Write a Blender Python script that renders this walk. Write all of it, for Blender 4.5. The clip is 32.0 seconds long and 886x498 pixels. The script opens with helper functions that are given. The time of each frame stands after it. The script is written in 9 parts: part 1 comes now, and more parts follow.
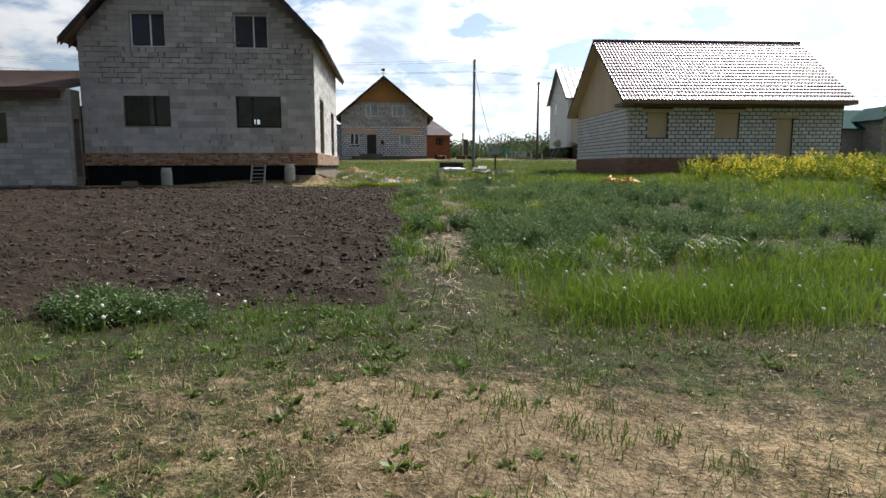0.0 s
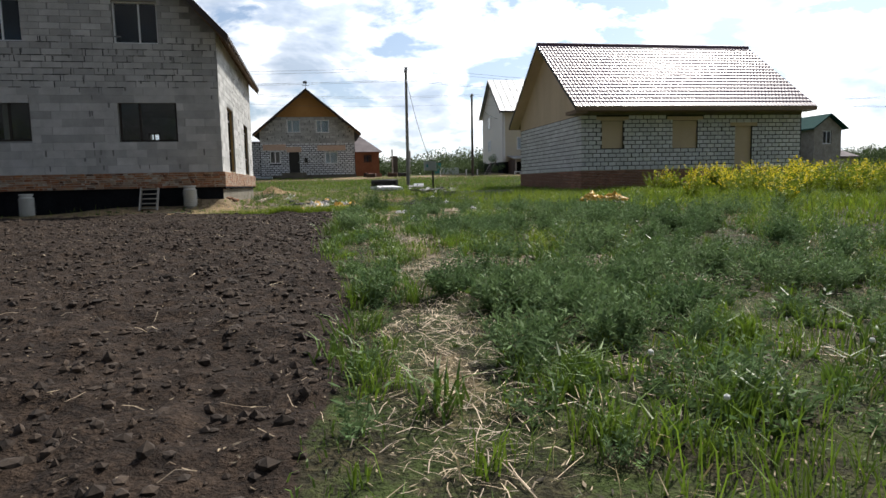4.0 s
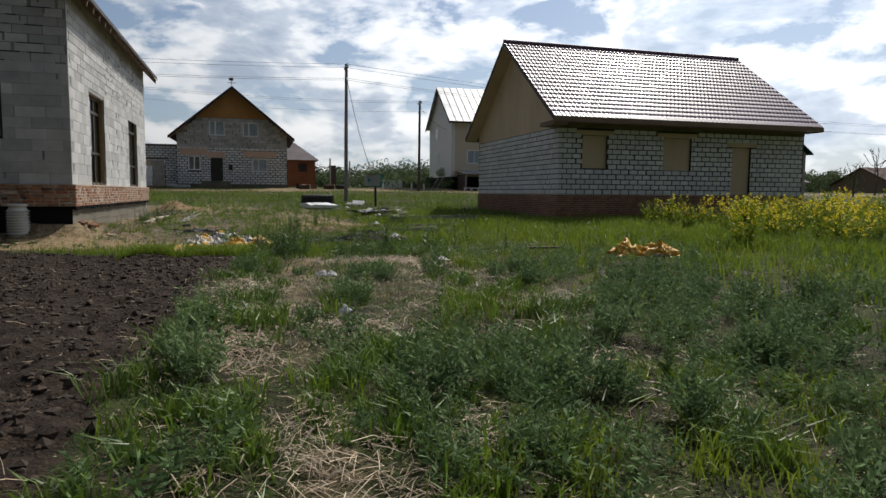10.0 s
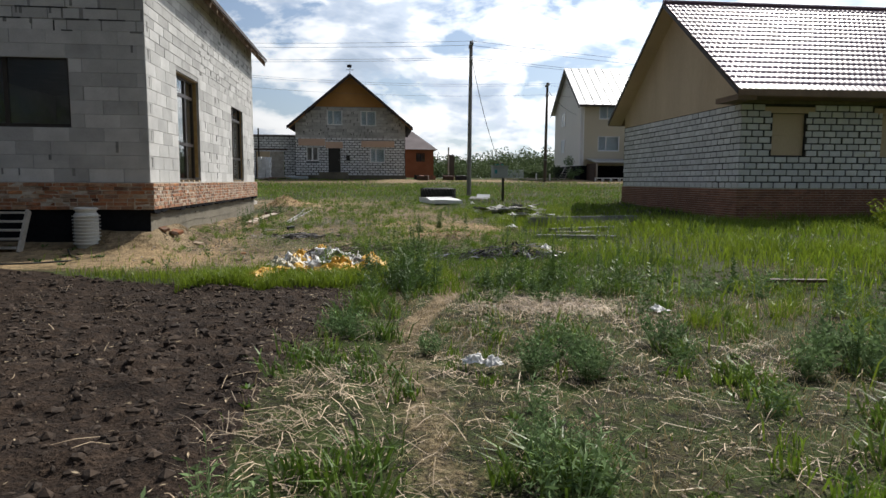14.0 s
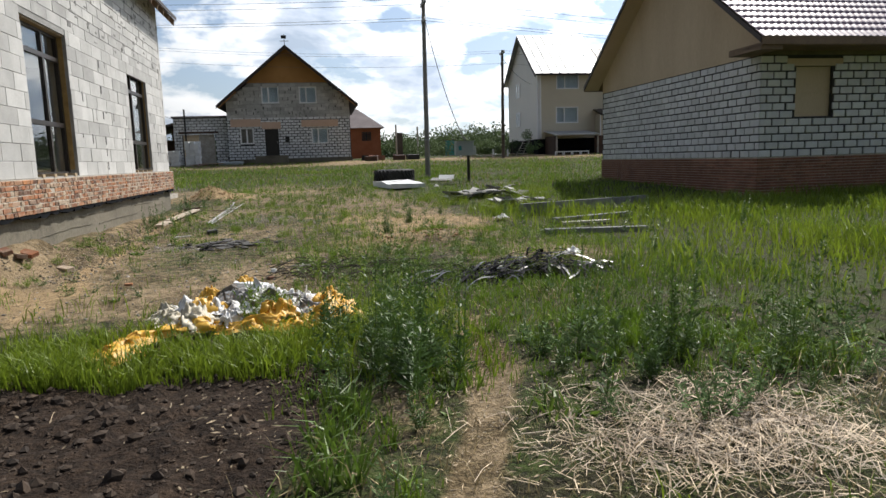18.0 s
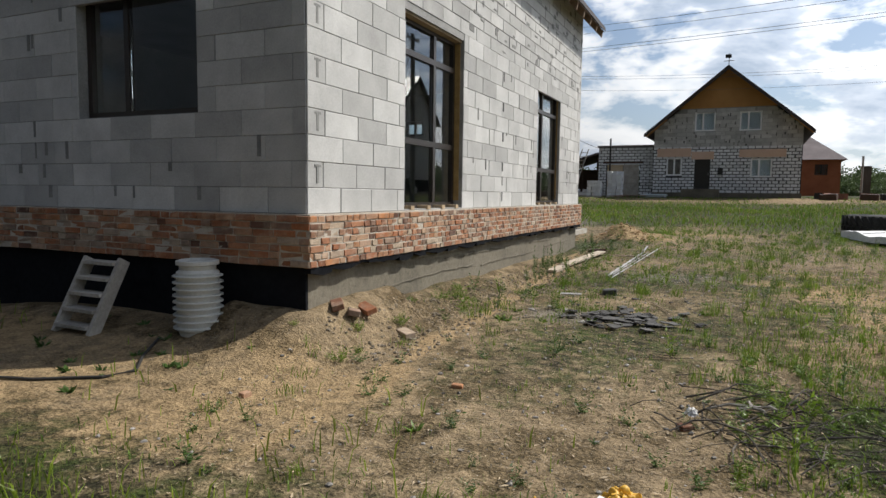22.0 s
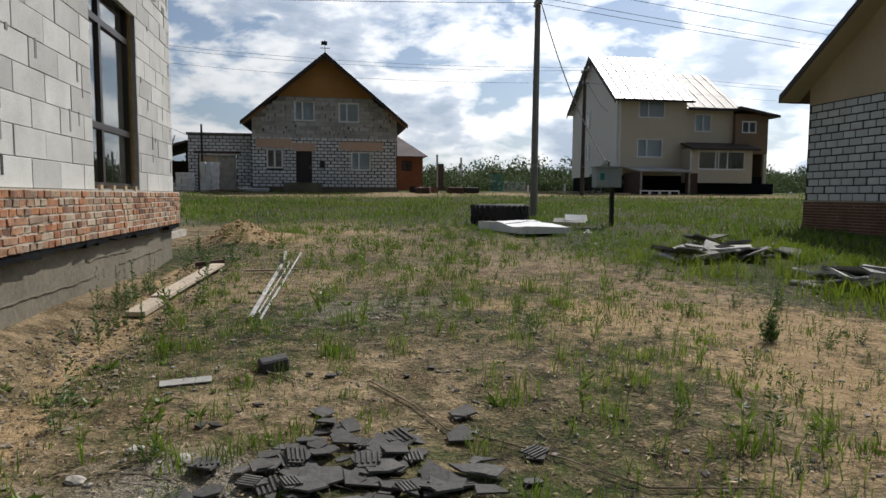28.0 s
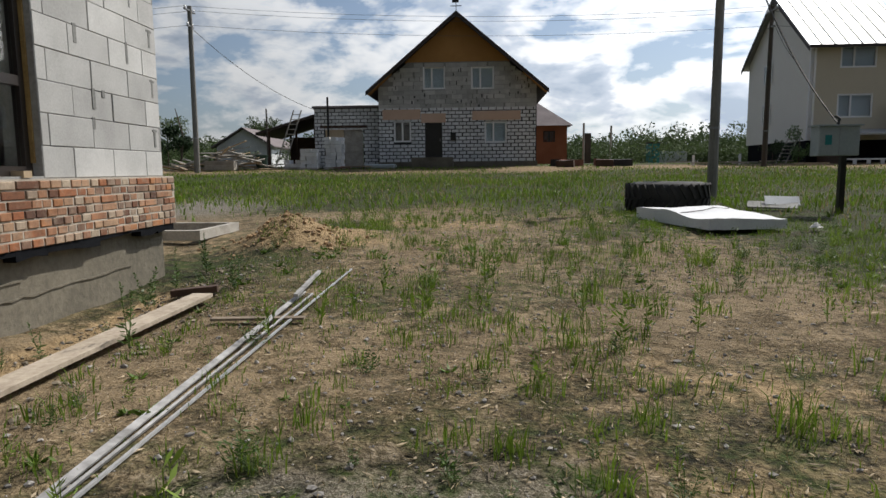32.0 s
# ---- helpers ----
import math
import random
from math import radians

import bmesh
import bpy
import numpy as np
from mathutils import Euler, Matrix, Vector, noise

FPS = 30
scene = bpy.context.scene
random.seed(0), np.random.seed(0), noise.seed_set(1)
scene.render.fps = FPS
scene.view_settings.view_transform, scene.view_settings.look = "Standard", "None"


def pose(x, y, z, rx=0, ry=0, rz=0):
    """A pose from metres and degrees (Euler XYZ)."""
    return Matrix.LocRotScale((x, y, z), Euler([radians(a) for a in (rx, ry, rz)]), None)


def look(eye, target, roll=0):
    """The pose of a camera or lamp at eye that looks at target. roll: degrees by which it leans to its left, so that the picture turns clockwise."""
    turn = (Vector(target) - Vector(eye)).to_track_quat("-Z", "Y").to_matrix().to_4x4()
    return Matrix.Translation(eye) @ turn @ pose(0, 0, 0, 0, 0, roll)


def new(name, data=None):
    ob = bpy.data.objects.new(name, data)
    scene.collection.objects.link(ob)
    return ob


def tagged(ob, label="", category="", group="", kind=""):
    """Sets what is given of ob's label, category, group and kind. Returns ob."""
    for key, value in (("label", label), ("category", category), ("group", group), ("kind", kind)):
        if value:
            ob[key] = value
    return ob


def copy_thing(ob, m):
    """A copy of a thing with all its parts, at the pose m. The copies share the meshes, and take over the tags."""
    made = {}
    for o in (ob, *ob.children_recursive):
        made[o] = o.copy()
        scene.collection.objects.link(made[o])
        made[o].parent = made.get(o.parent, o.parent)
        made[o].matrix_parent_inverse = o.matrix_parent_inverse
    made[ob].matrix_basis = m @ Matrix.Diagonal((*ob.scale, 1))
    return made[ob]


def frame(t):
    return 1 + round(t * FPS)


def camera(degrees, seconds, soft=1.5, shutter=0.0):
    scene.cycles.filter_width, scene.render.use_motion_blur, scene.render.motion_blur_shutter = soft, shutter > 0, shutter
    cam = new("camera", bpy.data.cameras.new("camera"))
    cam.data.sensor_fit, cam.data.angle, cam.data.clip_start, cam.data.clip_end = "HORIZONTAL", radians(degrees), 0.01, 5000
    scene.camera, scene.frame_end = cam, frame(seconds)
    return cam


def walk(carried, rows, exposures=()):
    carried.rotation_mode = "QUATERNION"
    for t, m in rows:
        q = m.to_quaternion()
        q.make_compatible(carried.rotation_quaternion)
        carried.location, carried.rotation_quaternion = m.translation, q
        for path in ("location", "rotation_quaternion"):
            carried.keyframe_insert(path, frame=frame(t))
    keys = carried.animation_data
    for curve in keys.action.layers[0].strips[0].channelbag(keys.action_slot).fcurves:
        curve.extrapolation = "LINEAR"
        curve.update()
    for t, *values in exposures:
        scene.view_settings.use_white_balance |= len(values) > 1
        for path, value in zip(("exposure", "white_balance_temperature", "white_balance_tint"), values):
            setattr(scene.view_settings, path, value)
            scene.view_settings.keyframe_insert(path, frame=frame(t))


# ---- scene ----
cam = camera(68.9, 32.0)
PATH = [
    (0, (-0.987, 2.232, 1.895), (-0.851, 4.211, 1.64), -0.1),
    (0.5, (-1.085, 2.809, 1.851), (-0.867, 4.779, 1.582), -0.3),
    (1, (-1.108, 3.388, 1.848), (-0.809, 5.343, 1.55), -0.3),
    (1.5, (-1.152, 3.945, 1.855), (-0.883, 5.913, 1.621), 0.4),
    (2, (-1.132, 4.469, 1.838), (-0.758, 6.422, 1.626), -2.7),
    (2.5, (-1.097, 5.08, 1.829), (-0.715, 7.028, 1.591), 1.2),
    (4.5, (-1.044, 7.107, 1.913), (-0.672, 9.063, 1.724), -2.4),
    (5, (-0.997, 7.653, 1.922), (-0.524, 9.589, 1.753), -0.8),
    (5.5, (-0.92, 8.17, 1.966), (-0.426, 10.103, 1.814), 0.3),
    (6, (-0.851, 8.656, 2.019), (-0.386, 10.579, 1.729), 2.3),
    (6.5, (-0.775, 9.114, 2.024), (-0.273, 11.035, 1.782), 1.6),
    (7, (-0.643, 9.645, 2.066), (-0.258, 11.596, 1.848), 2.6),
    (7.5, (-0.57, 10.301, 2.121), (0.08, 12.179, 1.893), 0.7),
    (8, (-0.469, 10.764, 2.189), (0.25, 12.613, 1.939), 0.0),
    (8.5, (-0.436, 11.262, 2.239), (0.38, 13.082, 2.084), -0.3),
    (9, (-0.341, 11.654, 2.246), (0.326, 13.535, 2.115), -0.6),
    (9.5, (-0.229, 12.09, 2.276), (0.266, 14.022, 2.122), -0.2),
    (10, (-0.17, 12.629, 2.314), (0.371, 14.547, 2.142), 0.5),
    (10.5, (-0.088, 13.108, 2.324), (0.377, 15.041, 2.108), 1.9),
    (11, (-0.097, 13.593, 2.385), (0.325, 15.539, 2.2), -1.3),
    (11.5, (-0.13, 14.193, 2.37), (0.107, 16.172, 2.205), 1.4),
    (12, (-0.166, 14.815, 2.427), (0.081, 16.788, 2.214), 1.1),
    (12.5, (-0.153, 15.279, 2.445), (0.041, 17.266, 2.322), 2.1),
    (13, (-0.135, 15.769, 2.496), (0.074, 17.755, 2.382), -0.0),
    (13.5, (-0.146, 16.191, 2.477), (0.137, 18.158, 2.249), -2.3),
    (14, (-0.076, 16.709, 2.5), (0.12, 18.688, 2.291), 0.3),
    (14.5, (-0.07, 17.284, 2.527), (0.217, 19.244, 2.248), -1.6),
    (15, (-0.07, 17.767, 2.561), (0.044, 19.747, 2.296), 0.7),
    (15.5, (-0.111, 18.259, 2.535), (0.087, 20.243, 2.371), -0.7),
    (17.5, (-0.277, 20.175, 2.534), (0.016, 22.144, 2.338), -1.5),
    (18, (-0.201, 20.659, 2.542), (0.154, 22.608, 2.266), -1.8),
    (18.5, (-0.085, 21.184, 2.563), (-0.017, 23.166, 2.306), -0.3),
    (19, (0.006, 21.604, 2.548), (0.164, 23.58, 2.287), 1.2),
    (19.5, (0.102, 22.193, 2.566), (0.036, 24.177, 2.319), 0.1),
    (20, (0.118, 22.628, 2.604), (-0.035, 24.61, 2.385), -0.1),
    (20.5, (0.068, 23.196, 2.61), (-0.2, 25.175, 2.493), -0.6),
    (21, (-0.097, 23.699, 2.634), (-0.702, 25.603, 2.523), 0.7),
    (21.5, (-0.353, 24.088, 2.616), (-1.025, 25.964, 2.442), -1.9),
    (22, (-0.568, 24.451, 2.65), (-1.427, 26.25, 2.48), 0.7),
    (22.5, (-0.983, 24.746, 2.685), (-1.605, 26.639, 2.509), -2.3),
    (23, (-1.291, 24.978, 2.644), (-1.953, 26.854, 2.439), -1.5),
    (23.5, (-1.58, 25.179, 2.625), (-2.072, 27.098, 2.352), -3.4),
    (24, (-1.842, 25.461, 2.603), (-2.157, 27.405, 2.254), -1.5),
    (24.5, (-1.985, 25.771, 2.553), (-2.174, 27.742, 2.274), 0.1),
    (25, (-2.127, 26.155, 2.53), (-2.124, 28.127, 2.2), -2.0),
    (25.5, (-2.213, 26.642, 2.419), (-2.202, 28.628, 2.185), -1.1),
    (27.5, (-2.112, 28.849, 2.349), (-1.846, 30.823, 2.175), 3.2),
    (28, (-1.972, 29.451, 2.396), (-1.637, 31.416, 2.233), 0.3),
    (28.5, (-1.811, 29.876, 2.404), (-1.594, 31.862, 2.3), -0.0),
    (29, (-1.645, 30.433, 2.415), (-1.41, 32.412, 2.239), -0.8),
    (29.5, (-1.59, 30.917, 2.451), (-1.395, 32.895, 2.234), -1.1),
    (30, (-1.446, 31.523, 2.419), (-1.513, 33.507, 2.178), 2.0),
    (30.5, (-1.378, 32.099, 2.409), (-1.446, 34.086, 2.192), 0.4),
    (31, (-1.252, 32.633, 2.426), (-1.451, 34.619, 2.3), 1.1),
    (31.5, (-1.282, 33.156, 2.386), (-1.28, 35.147, 2.195), -0.5),
    (32, (-1.152, 33.752, 2.475), (-1.264, 35.734, 2.232), -0.6),
]
EXPOSURES = ((0.0, 0.1), (1.0, 0.38), (2.0, -0.1), (5.0, -0.05), (6.5, -0.05), (8.0, -0.7), (10.0, -0.68), (11.0, -0.55), (12.0, -0.3), (13.0, -0.4), (14.0, -0.25), (15.0, -0.05), (18.0, -0.1), (19.0, -0.3), (20.0, -0.1), (21.0, -0.6), (22.0, -0.25), (23.0, -0.15), (25.0, -0.22), (28.0, -0.55), (29.0, -0.6), (30.0, -0.3), (31.0, -0.58), (32.0, -0.52))
walk(cam, [(t, look(eye, target, roll)) for t, eye, target, roll in PATH], EXPOSURES)

# ---- light ----
SUN_AZ, SUN_EL = radians(46), radians(48)
sun_way = Vector((math.cos(SUN_EL) * math.cos(SUN_AZ), math.cos(SUN_EL) * math.sin(SUN_AZ), math.sin(SUN_EL)))
sun = new("sun", bpy.data.lights.new("sun", "SUN"))
sun.data.energy, sun.data.angle, sun.data.color = 6.2, radians(0.6), (1.0, 0.95, 0.87)
sun.matrix_world = look(sun_way * 80, (0, 0, 0))

world = bpy.data.worlds.new("sky")
scene.world = world
world.use_nodes = True


def link(tree, a, b):
    tree.links.new(a, b)


def node(tree, kind, **values):
    n = tree.nodes.new(kind)
    for key, value in values.items():
        if key in n.inputs:
            n.inputs[key].default_value = value
        elif key == "operation":
            n.operation = value
        elif key == "attribute_name":
            n.attribute_name = value
    return n


def ramp(tree, source, *stops):
    r = tree.nodes.new("ShaderNodeValToRGB")
    while len(r.color_ramp.elements) < len(stops):
        r.color_ramp.elements.new(0.5)
    for e, (at, c) in zip(r.color_ramp.elements, stops):
        e.position, e.color = at, (c if isinstance(c, tuple) else (c, c, c)) + (1,)
    link(tree, source, r.inputs["Fac"])
    return r.outputs["Color"]


def mathn(tree, op, a, b=None, clamp=False):
    m = tree.nodes.new("ShaderNodeMath")
    m.operation, m.use_clamp = op, clamp
    for slot, v in zip(m.inputs, (a, b)):
        if v is None:
            continue
        if isinstance(v, (int, float)):
            slot.default_value = v
        else:
            link(tree, v, slot)
    return m.outputs[0]


def mix(tree, fac, a, b, blend="MIX"):
    m = tree.nodes.new("ShaderNodeMix")
    m.data_type, m.blend_type = "RGBA", blend
    for slot, v in ((m.inputs[0], fac), (m.inputs[6], a), (m.inputs[7], b)):
        if isinstance(v, (int, float)):
            slot.default_value = v
        elif isinstance(v, tuple):
            slot.default_value = v if len(v) == 4 else v + (1,)
        else:
            link(tree, v, slot)
    return m.outputs[2]


def build_sky():
    """Blue sky with broken cumulus, laid on a plane above the place."""
    t = world.node_tree
    t.nodes.clear()
    sky = node(t, "ShaderNodeTexSky")
    sky.sky_type, sky.sun_disc = "NISHITA", False
    sky.sun_elevation, sky.sun_rotation = SUN_EL, radians(90) - SUN_AZ
    sky.air_density, sky.dust_density, sky.ozone_density = 1.0, 1.2, 1.0
    way = node(t, "ShaderNodeTexCoord")
    split = node(t, "ShaderNodeSeparateXYZ")
    link(t, way.outputs["Generated"], split.inputs[0])
    low = mathn(t, "MAXIMUM", split.outputs[2], 0.0)

    def layer(shift, scale, detail):
        """Cloud density in the direction looked at; shift: a little higher up."""
        at = node(t, "ShaderNodeCombineXYZ")
        link(t, split.outputs[0], at.inputs[0])
        link(t, split.outputs[1], at.inputs[1])
        link(t, mathn(t, "MULTIPLY", mathn(t, "ADD", low, shift), 2.3), at.inputs[2])
        k = node(t, "ShaderNodeTexNoise", Scale=scale, Detail=detail, Roughness=0.56, Distortion=0.15)
        link(t, at.outputs[0], k.inputs["Vector"])
        return k.outputs["Fac"]

    body, above = layer(0.0, 6.4, 10.0), layer(0.028, 6.4, 5.0)
    cover = ramp(t, body, (0.41, 0.0), (0.475, 0.7), (0.52, 1.0))
    depth = mathn(t, "ADD", mathn(t, "MULTIPLY", body, 0.35), mathn(t, "MULTIPLY", above, 0.65))
    tone = ramp(t, depth, (0.46, (12.6, 12.7, 12.8)), (0.515, (11.6, 11.8, 12.0)), (0.555, (7.4, 8.1, 9.2)), (0.62, (4.9, 5.8, 7.1)))
    # clouds are brighter towards the sun than away from it, and thin out overhead
    toward = node(t, "ShaderNodeVectorMath", operation="DOT_PRODUCT")
    toward.inputs[1].default_value = sun_way
    link(t, way.outputs["Generated"], toward.inputs[0])
    lit = mathn(t, "ADD", mathn(t, "MULTIPLY", mathn(t, "POWER", mathn(t, "MULTIPLY", mathn(t, "ADD", toward.outputs["Value"], 1.0), 0.5), 4.0), 3.1), 0.13)
    grey = node(t, "ShaderNodeCombineColor")
    for k in range(3):
        link(t, lit, grey.inputs[k])
    veil = ramp(t, low, (0.0, 0.62), (0.10, 0.34), (0.30, 0.10), (0.7, 0.0))
    away = mathn(t, "ADD", mathn(t, "MULTIPLY", mathn(t, "POWER", mathn(t, "MULTIPLY", mathn(t, "ADD", toward.outputs["Value"], 1.0), 0.5), 1.5), 1.2), 0.22)
    dim = node(t, "ShaderNodeCombineColor")
    for k in range(3):
        link(t, away, dim.inputs[k])
    hazed = mix(t, veil, mix(t, 1.0, mix(t, 1.0, sky.outputs[0], (1.0, 1.08, 1.18), "MULTIPLY"), dim.outputs[0], "MULTIPLY"), mix(t, 1.0, (7.6, 8.8, 10.4), grey.outputs[0], "MULTIPLY"))
    tone = mix(t, 1.0, tone, grey.outputs[0], "MULTIPLY")
    thin = mathn(t, "MULTIPLY", cover, mathn(t, "SUBTRACT", 1.0, mathn(t, "MULTIPLY", low, 0.75)))
    seen = mix(t, thin, hazed, tone)
    back = node(t, "ShaderNodeBackground", Strength=0.088)
    link(t, seen, back.inputs["Color"])
    link(t, back.outputs[0], node(t, "ShaderNodeOutputWorld").inputs[0])


build_sky()


# ---- materials ----
def surface(name, dark, light, grain=30.0, patch=1.2, rough=0.85, bump=0.3, metal=0.0, vary=0.0, island=0.0, depth=0.01, spec=0.5, streak=None, through_light=0.0):
    """A material of two tones: a coarse patch and a fine grain, with relief; vary: how far whole pieces differ in brightness."""
    m = bpy.data.materials.new(name)
    m.use_nodes = True
    t = m.node_tree
    b = t.nodes["Principled BSDF"]
    b.inputs["Roughness"].default_value, b.inputs["Metallic"].default_value = rough, metal
    b.inputs["Specular IOR Level"].default_value = spec
    place = node(t, "ShaderNodeNewGeometry")
    at = place.outputs["Position"]
    if streak:
        scaled = node(t, "ShaderNodeVectorMath", operation="MULTIPLY")
        scaled.inputs[1].default_value = streak
        link(t, at, scaled.inputs[0])
        at = scaled.outputs[0]
    fine = node(t, "ShaderNodeTexNoise", Scale=grain, Detail=5.0, Roughness=0.65)
    wide = node(t, "ShaderNodeTexNoise", Scale=patch, Detail=4.0, Roughness=0.6)
    link(t, at, fine.inputs["Vector"])
    link(t, at, wide.inputs["Vector"])
    fac = mathn(t, "ADD", mathn(t, "MULTIPLY", fine.outputs["Fac"], 0.45), mathn(t, "MULTIPLY", wide.outputs["Fac"], 0.55))
    col = ramp(t, fac, (0.34, dark), (0.64, light))
    for amount, source in ((vary, "object"), (island, "island")):
        if amount:
            r = node(t, "ShaderNodeObjectInfo").outputs["Random"] if source == "object" else place.outputs["Random Per Island"]
            shade = mathn(t, "ADD", mathn(t, "MULTIPLY", r, 2 * amount), 1 - amount)
            grey = node(t, "ShaderNodeCombineColor")
            for k in range(3):
                link(t, shade, grey.inputs[k])
            col = mix(t, 1.0, col, grey.outputs[0], "MULTIPLY")
    link(t, col, b.inputs["Base Color"])
    if bump:
        n = node(t, "ShaderNodeBump", Strength=bump, Distance=depth)
        link(t, fine.outputs["Fac"], n.inputs["Height"])
        link(t, n.outputs[0], b.inputs["Normal"])
    if through_light:
        soft = node(t, "ShaderNodeBsdfTranslucent")
        link(t, col, soft.inputs["Color"])
        blend = node(t, "ShaderNodeMixShader", Fac=through_light)
        link(t, b.outputs[0], blend.inputs[1])
        link(t, soft.outputs[0], blend.inputs[2])
        link(t, blend.outputs[0], t.nodes["Material Output"].inputs[0])
    return m


def glass(name, tint=(0.9, 0.95, 0.95), rough=0.0):
    m = bpy.data.materials.new(name)
    m.use_nodes = True
    b = m.node_tree.nodes["Principled BSDF"]
    b.inputs["Base Color"].default_value = tint + (1,)
    b.inputs["Transmission Weight"].default_value, b.inputs["Roughness"].default_value, b.inputs["IOR"].default_value = 1.0, rough, 1.5
    return m


M_BLOCK = surface("aerated_block", (0.34, 0.337, 0.328), (0.50, 0.496, 0.482), 60, 2.2, 0.95, 0.25, vary=0.20, island=0.10, depth=0.004)
M_MORTAR = surface("grey_glue_joint", (0.17, 0.168, 0.164), (0.32, 0.317, 0.308), 40, 3, 0.95, 0.4)
M_SMEAR = surface("grey_mortar_smear", (0.13, 0.13, 0.125), (0.25, 0.25, 0.24), 50, 3, 0.95, 0.5)


def brick_material(name, *tones):
    """Bricks of several burnings: the tone goes by the brick."""
    m = surface(name, (0.5, 0.5, 0.5), (1.0, 1.0, 1.0), 45, 9, 0.92, 0.6, depth=0.006)
    t = m.node_tree
    b = t.nodes["Principled BSDF"]
    old = b.inputs["Base Color"].links[0].from_socket
    r = mathn(t, "FRACT", mathn(t, "ADD", node(t, "ShaderNodeObjectInfo").outputs["Random"], node(t, "ShaderNodeNewGeometry").outputs["Random Per Island"]))
    tone = ramp(t, r, *[(k / (len(tones) - 1), c) for k, c in enumerate(tones)])
    lime = node(t, "ShaderNodeTexNoise", Scale=7.0, Detail=5.0, Roughness=0.7)
    link(t, node(t, "ShaderNodeNewGeometry").outputs["Position"], lime.inputs["Vector"])
    crust = ramp(t, lime.outputs["Fac"], (0.49, 0.0), (0.66, 0.5))
    pale = mix(t, crust, tone, (0.45, 0.36, 0.265))
    link(t, mix(t, 1.0, pale, old, "MULTIPLY"), b.inputs["Base Color"])
    return m


M_BRICK = brick_material("old_mixed_brick", (0.11, 0.055, 0.036), (0.40, 0.150, 0.062), (0.47, 0.30, 0.185), (0.32, 0.115, 0.048), (0.52, 0.42, 0.31), (0.24, 0.145, 0.10), (0.50, 0.215, 0.085))
M_BRICKFAR = surface("dull_red_brick", (0.16, 0.07, 0.045), (0.30, 0.14, 0.09), 45, 2, 0.92, 0.4, vary=0.25)
M_BRICKMORTAR = surface("pale_mortar", (0.30, 0.26, 0.21), (0.52, 0.465, 0.39), 60, 4, 0.95, 0.6)
M_CONCRETE = surface("rough_concrete", (0.090, 0.080, 0.060), (0.205, 0.182, 0.138), 18, 1.1, 0.95, 0.5, depth=0.02)
M_BITUMEN = surface("bitumen_coating", (0.006, 0.0065, 0.008), (0.015, 0.016, 0.019), 14, 1.5, 0.95, 0.4, spec=0.05)
M_WHITEBLOCK = surface("silicate_block", (0.52, 0.53, 0.54), (0.70, 0.71, 0.72), 50, 2.5, 0.95, 0.35, vary=0.10, island=0.12, depth=0.006)
M_DARKJOINT = surface("dark_open_joint", (0.02, 0.02, 0.022), (0.065, 0.065, 0.066), 40, 3, 0.95, 0.4)
M_OSB = surface("weathered_sheathing_board", (0.47, 0.365, 0.245), (0.62, 0.50, 0.35), 40, 0.7, 0.8, 0.15, streak=(1, 1, 0.2))
M_OSBWARM = surface("amber_sheathing_board", (0.34, 0.165, 0.045), (0.46, 0.24, 0.075), 30, 0.8, 0.75, 0.15)
M_TIMBER = surface("raw_timber", (0.26, 0.19, 0.115), (0.44, 0.34, 0.22), 30, 2, 0.8, 0.3, streak=(3, 3, 0.6), vary=0.2)
M_GREYWOOD = surface("weathered_grey_wood", (0.24, 0.22, 0.19), (0.46, 0.43, 0.38), 30, 3, 0.85, 0.4, vary=0.2)
M_DARKWOOD = surface("dark_stained_wood", (0.04, 0.022, 0.014), (0.085, 0.045, 0.028), 30, 3, 0.7, 0.2)
M_ROOFTILE = surface("burgundy_metal_tile", (0.100, 0.052, 0.085), (0.150, 0.086, 0.130), 20, 1.0, 0.50, 0.0, metal=0.0, spec=0.3)
M_ROOFTILE.node_tree.nodes["Principled BSDF"].inputs["Coat Weight"].default_value = 0.38
M_ROOFTILE.node_tree.nodes["Principled BSDF"].inputs["Coat Roughness"].default_value = 0.22
M_DARKROOF = surface("dark_brown_roof_edge", (0.025, 0.017, 0.014), (0.045, 0.030, 0.025), 20, 2, 0.6, 0.2)
M_ZINC = surface("galvanised_sheet", (0.34, 0.35, 0.36), (0.46, 0.47, 0.48), 8, 0.8, 0.5, 0.05, metal=0.6)
M_GREYROOF = surface("grey_corrugated_roof", (0.15, 0.13, 0.13), (0.24, 0.21, 0.21), 12, 1.0, 0.9, 0.1, spec=0.1)
M_DULLZINC = surface("dull_pinkish_sheet", (0.24, 0.215, 0.22), (0.34, 0.31, 0.315), 8, 0.8, 0.6, 0.05, spec=0.4)
M_GREENROOF = surface("dark_green_roof", (0.012, 0.055, 0.052), (0.022, 0.080, 0.074), 12, 1.0, 0.9, 0.1, spec=0.08)
M_REDROOF = surface("brown_slate_roof", (0.085, 0.058, 0.052), (0.15, 0.105, 0.092), 12, 1.0, 0.9, 0.2, spec=0.2)
M_SIDING = surface("beige_siding", (0.54, 0.485, 0.37), (0.61, 0.55, 0.425), 12, 0.5, 0.6, 0.05)
M_SIDINGPALE = surface("cream_siding", (0.78, 0.77, 0.73), (0.84, 0.83, 0.79), 12, 0.5, 0.6, 0.05)
M_SIDINGDARK = surface("brown_siding", (0.19, 0.125, 0.075), (0.25, 0.17, 0.105), 12, 0.5, 0.65, 0.1)
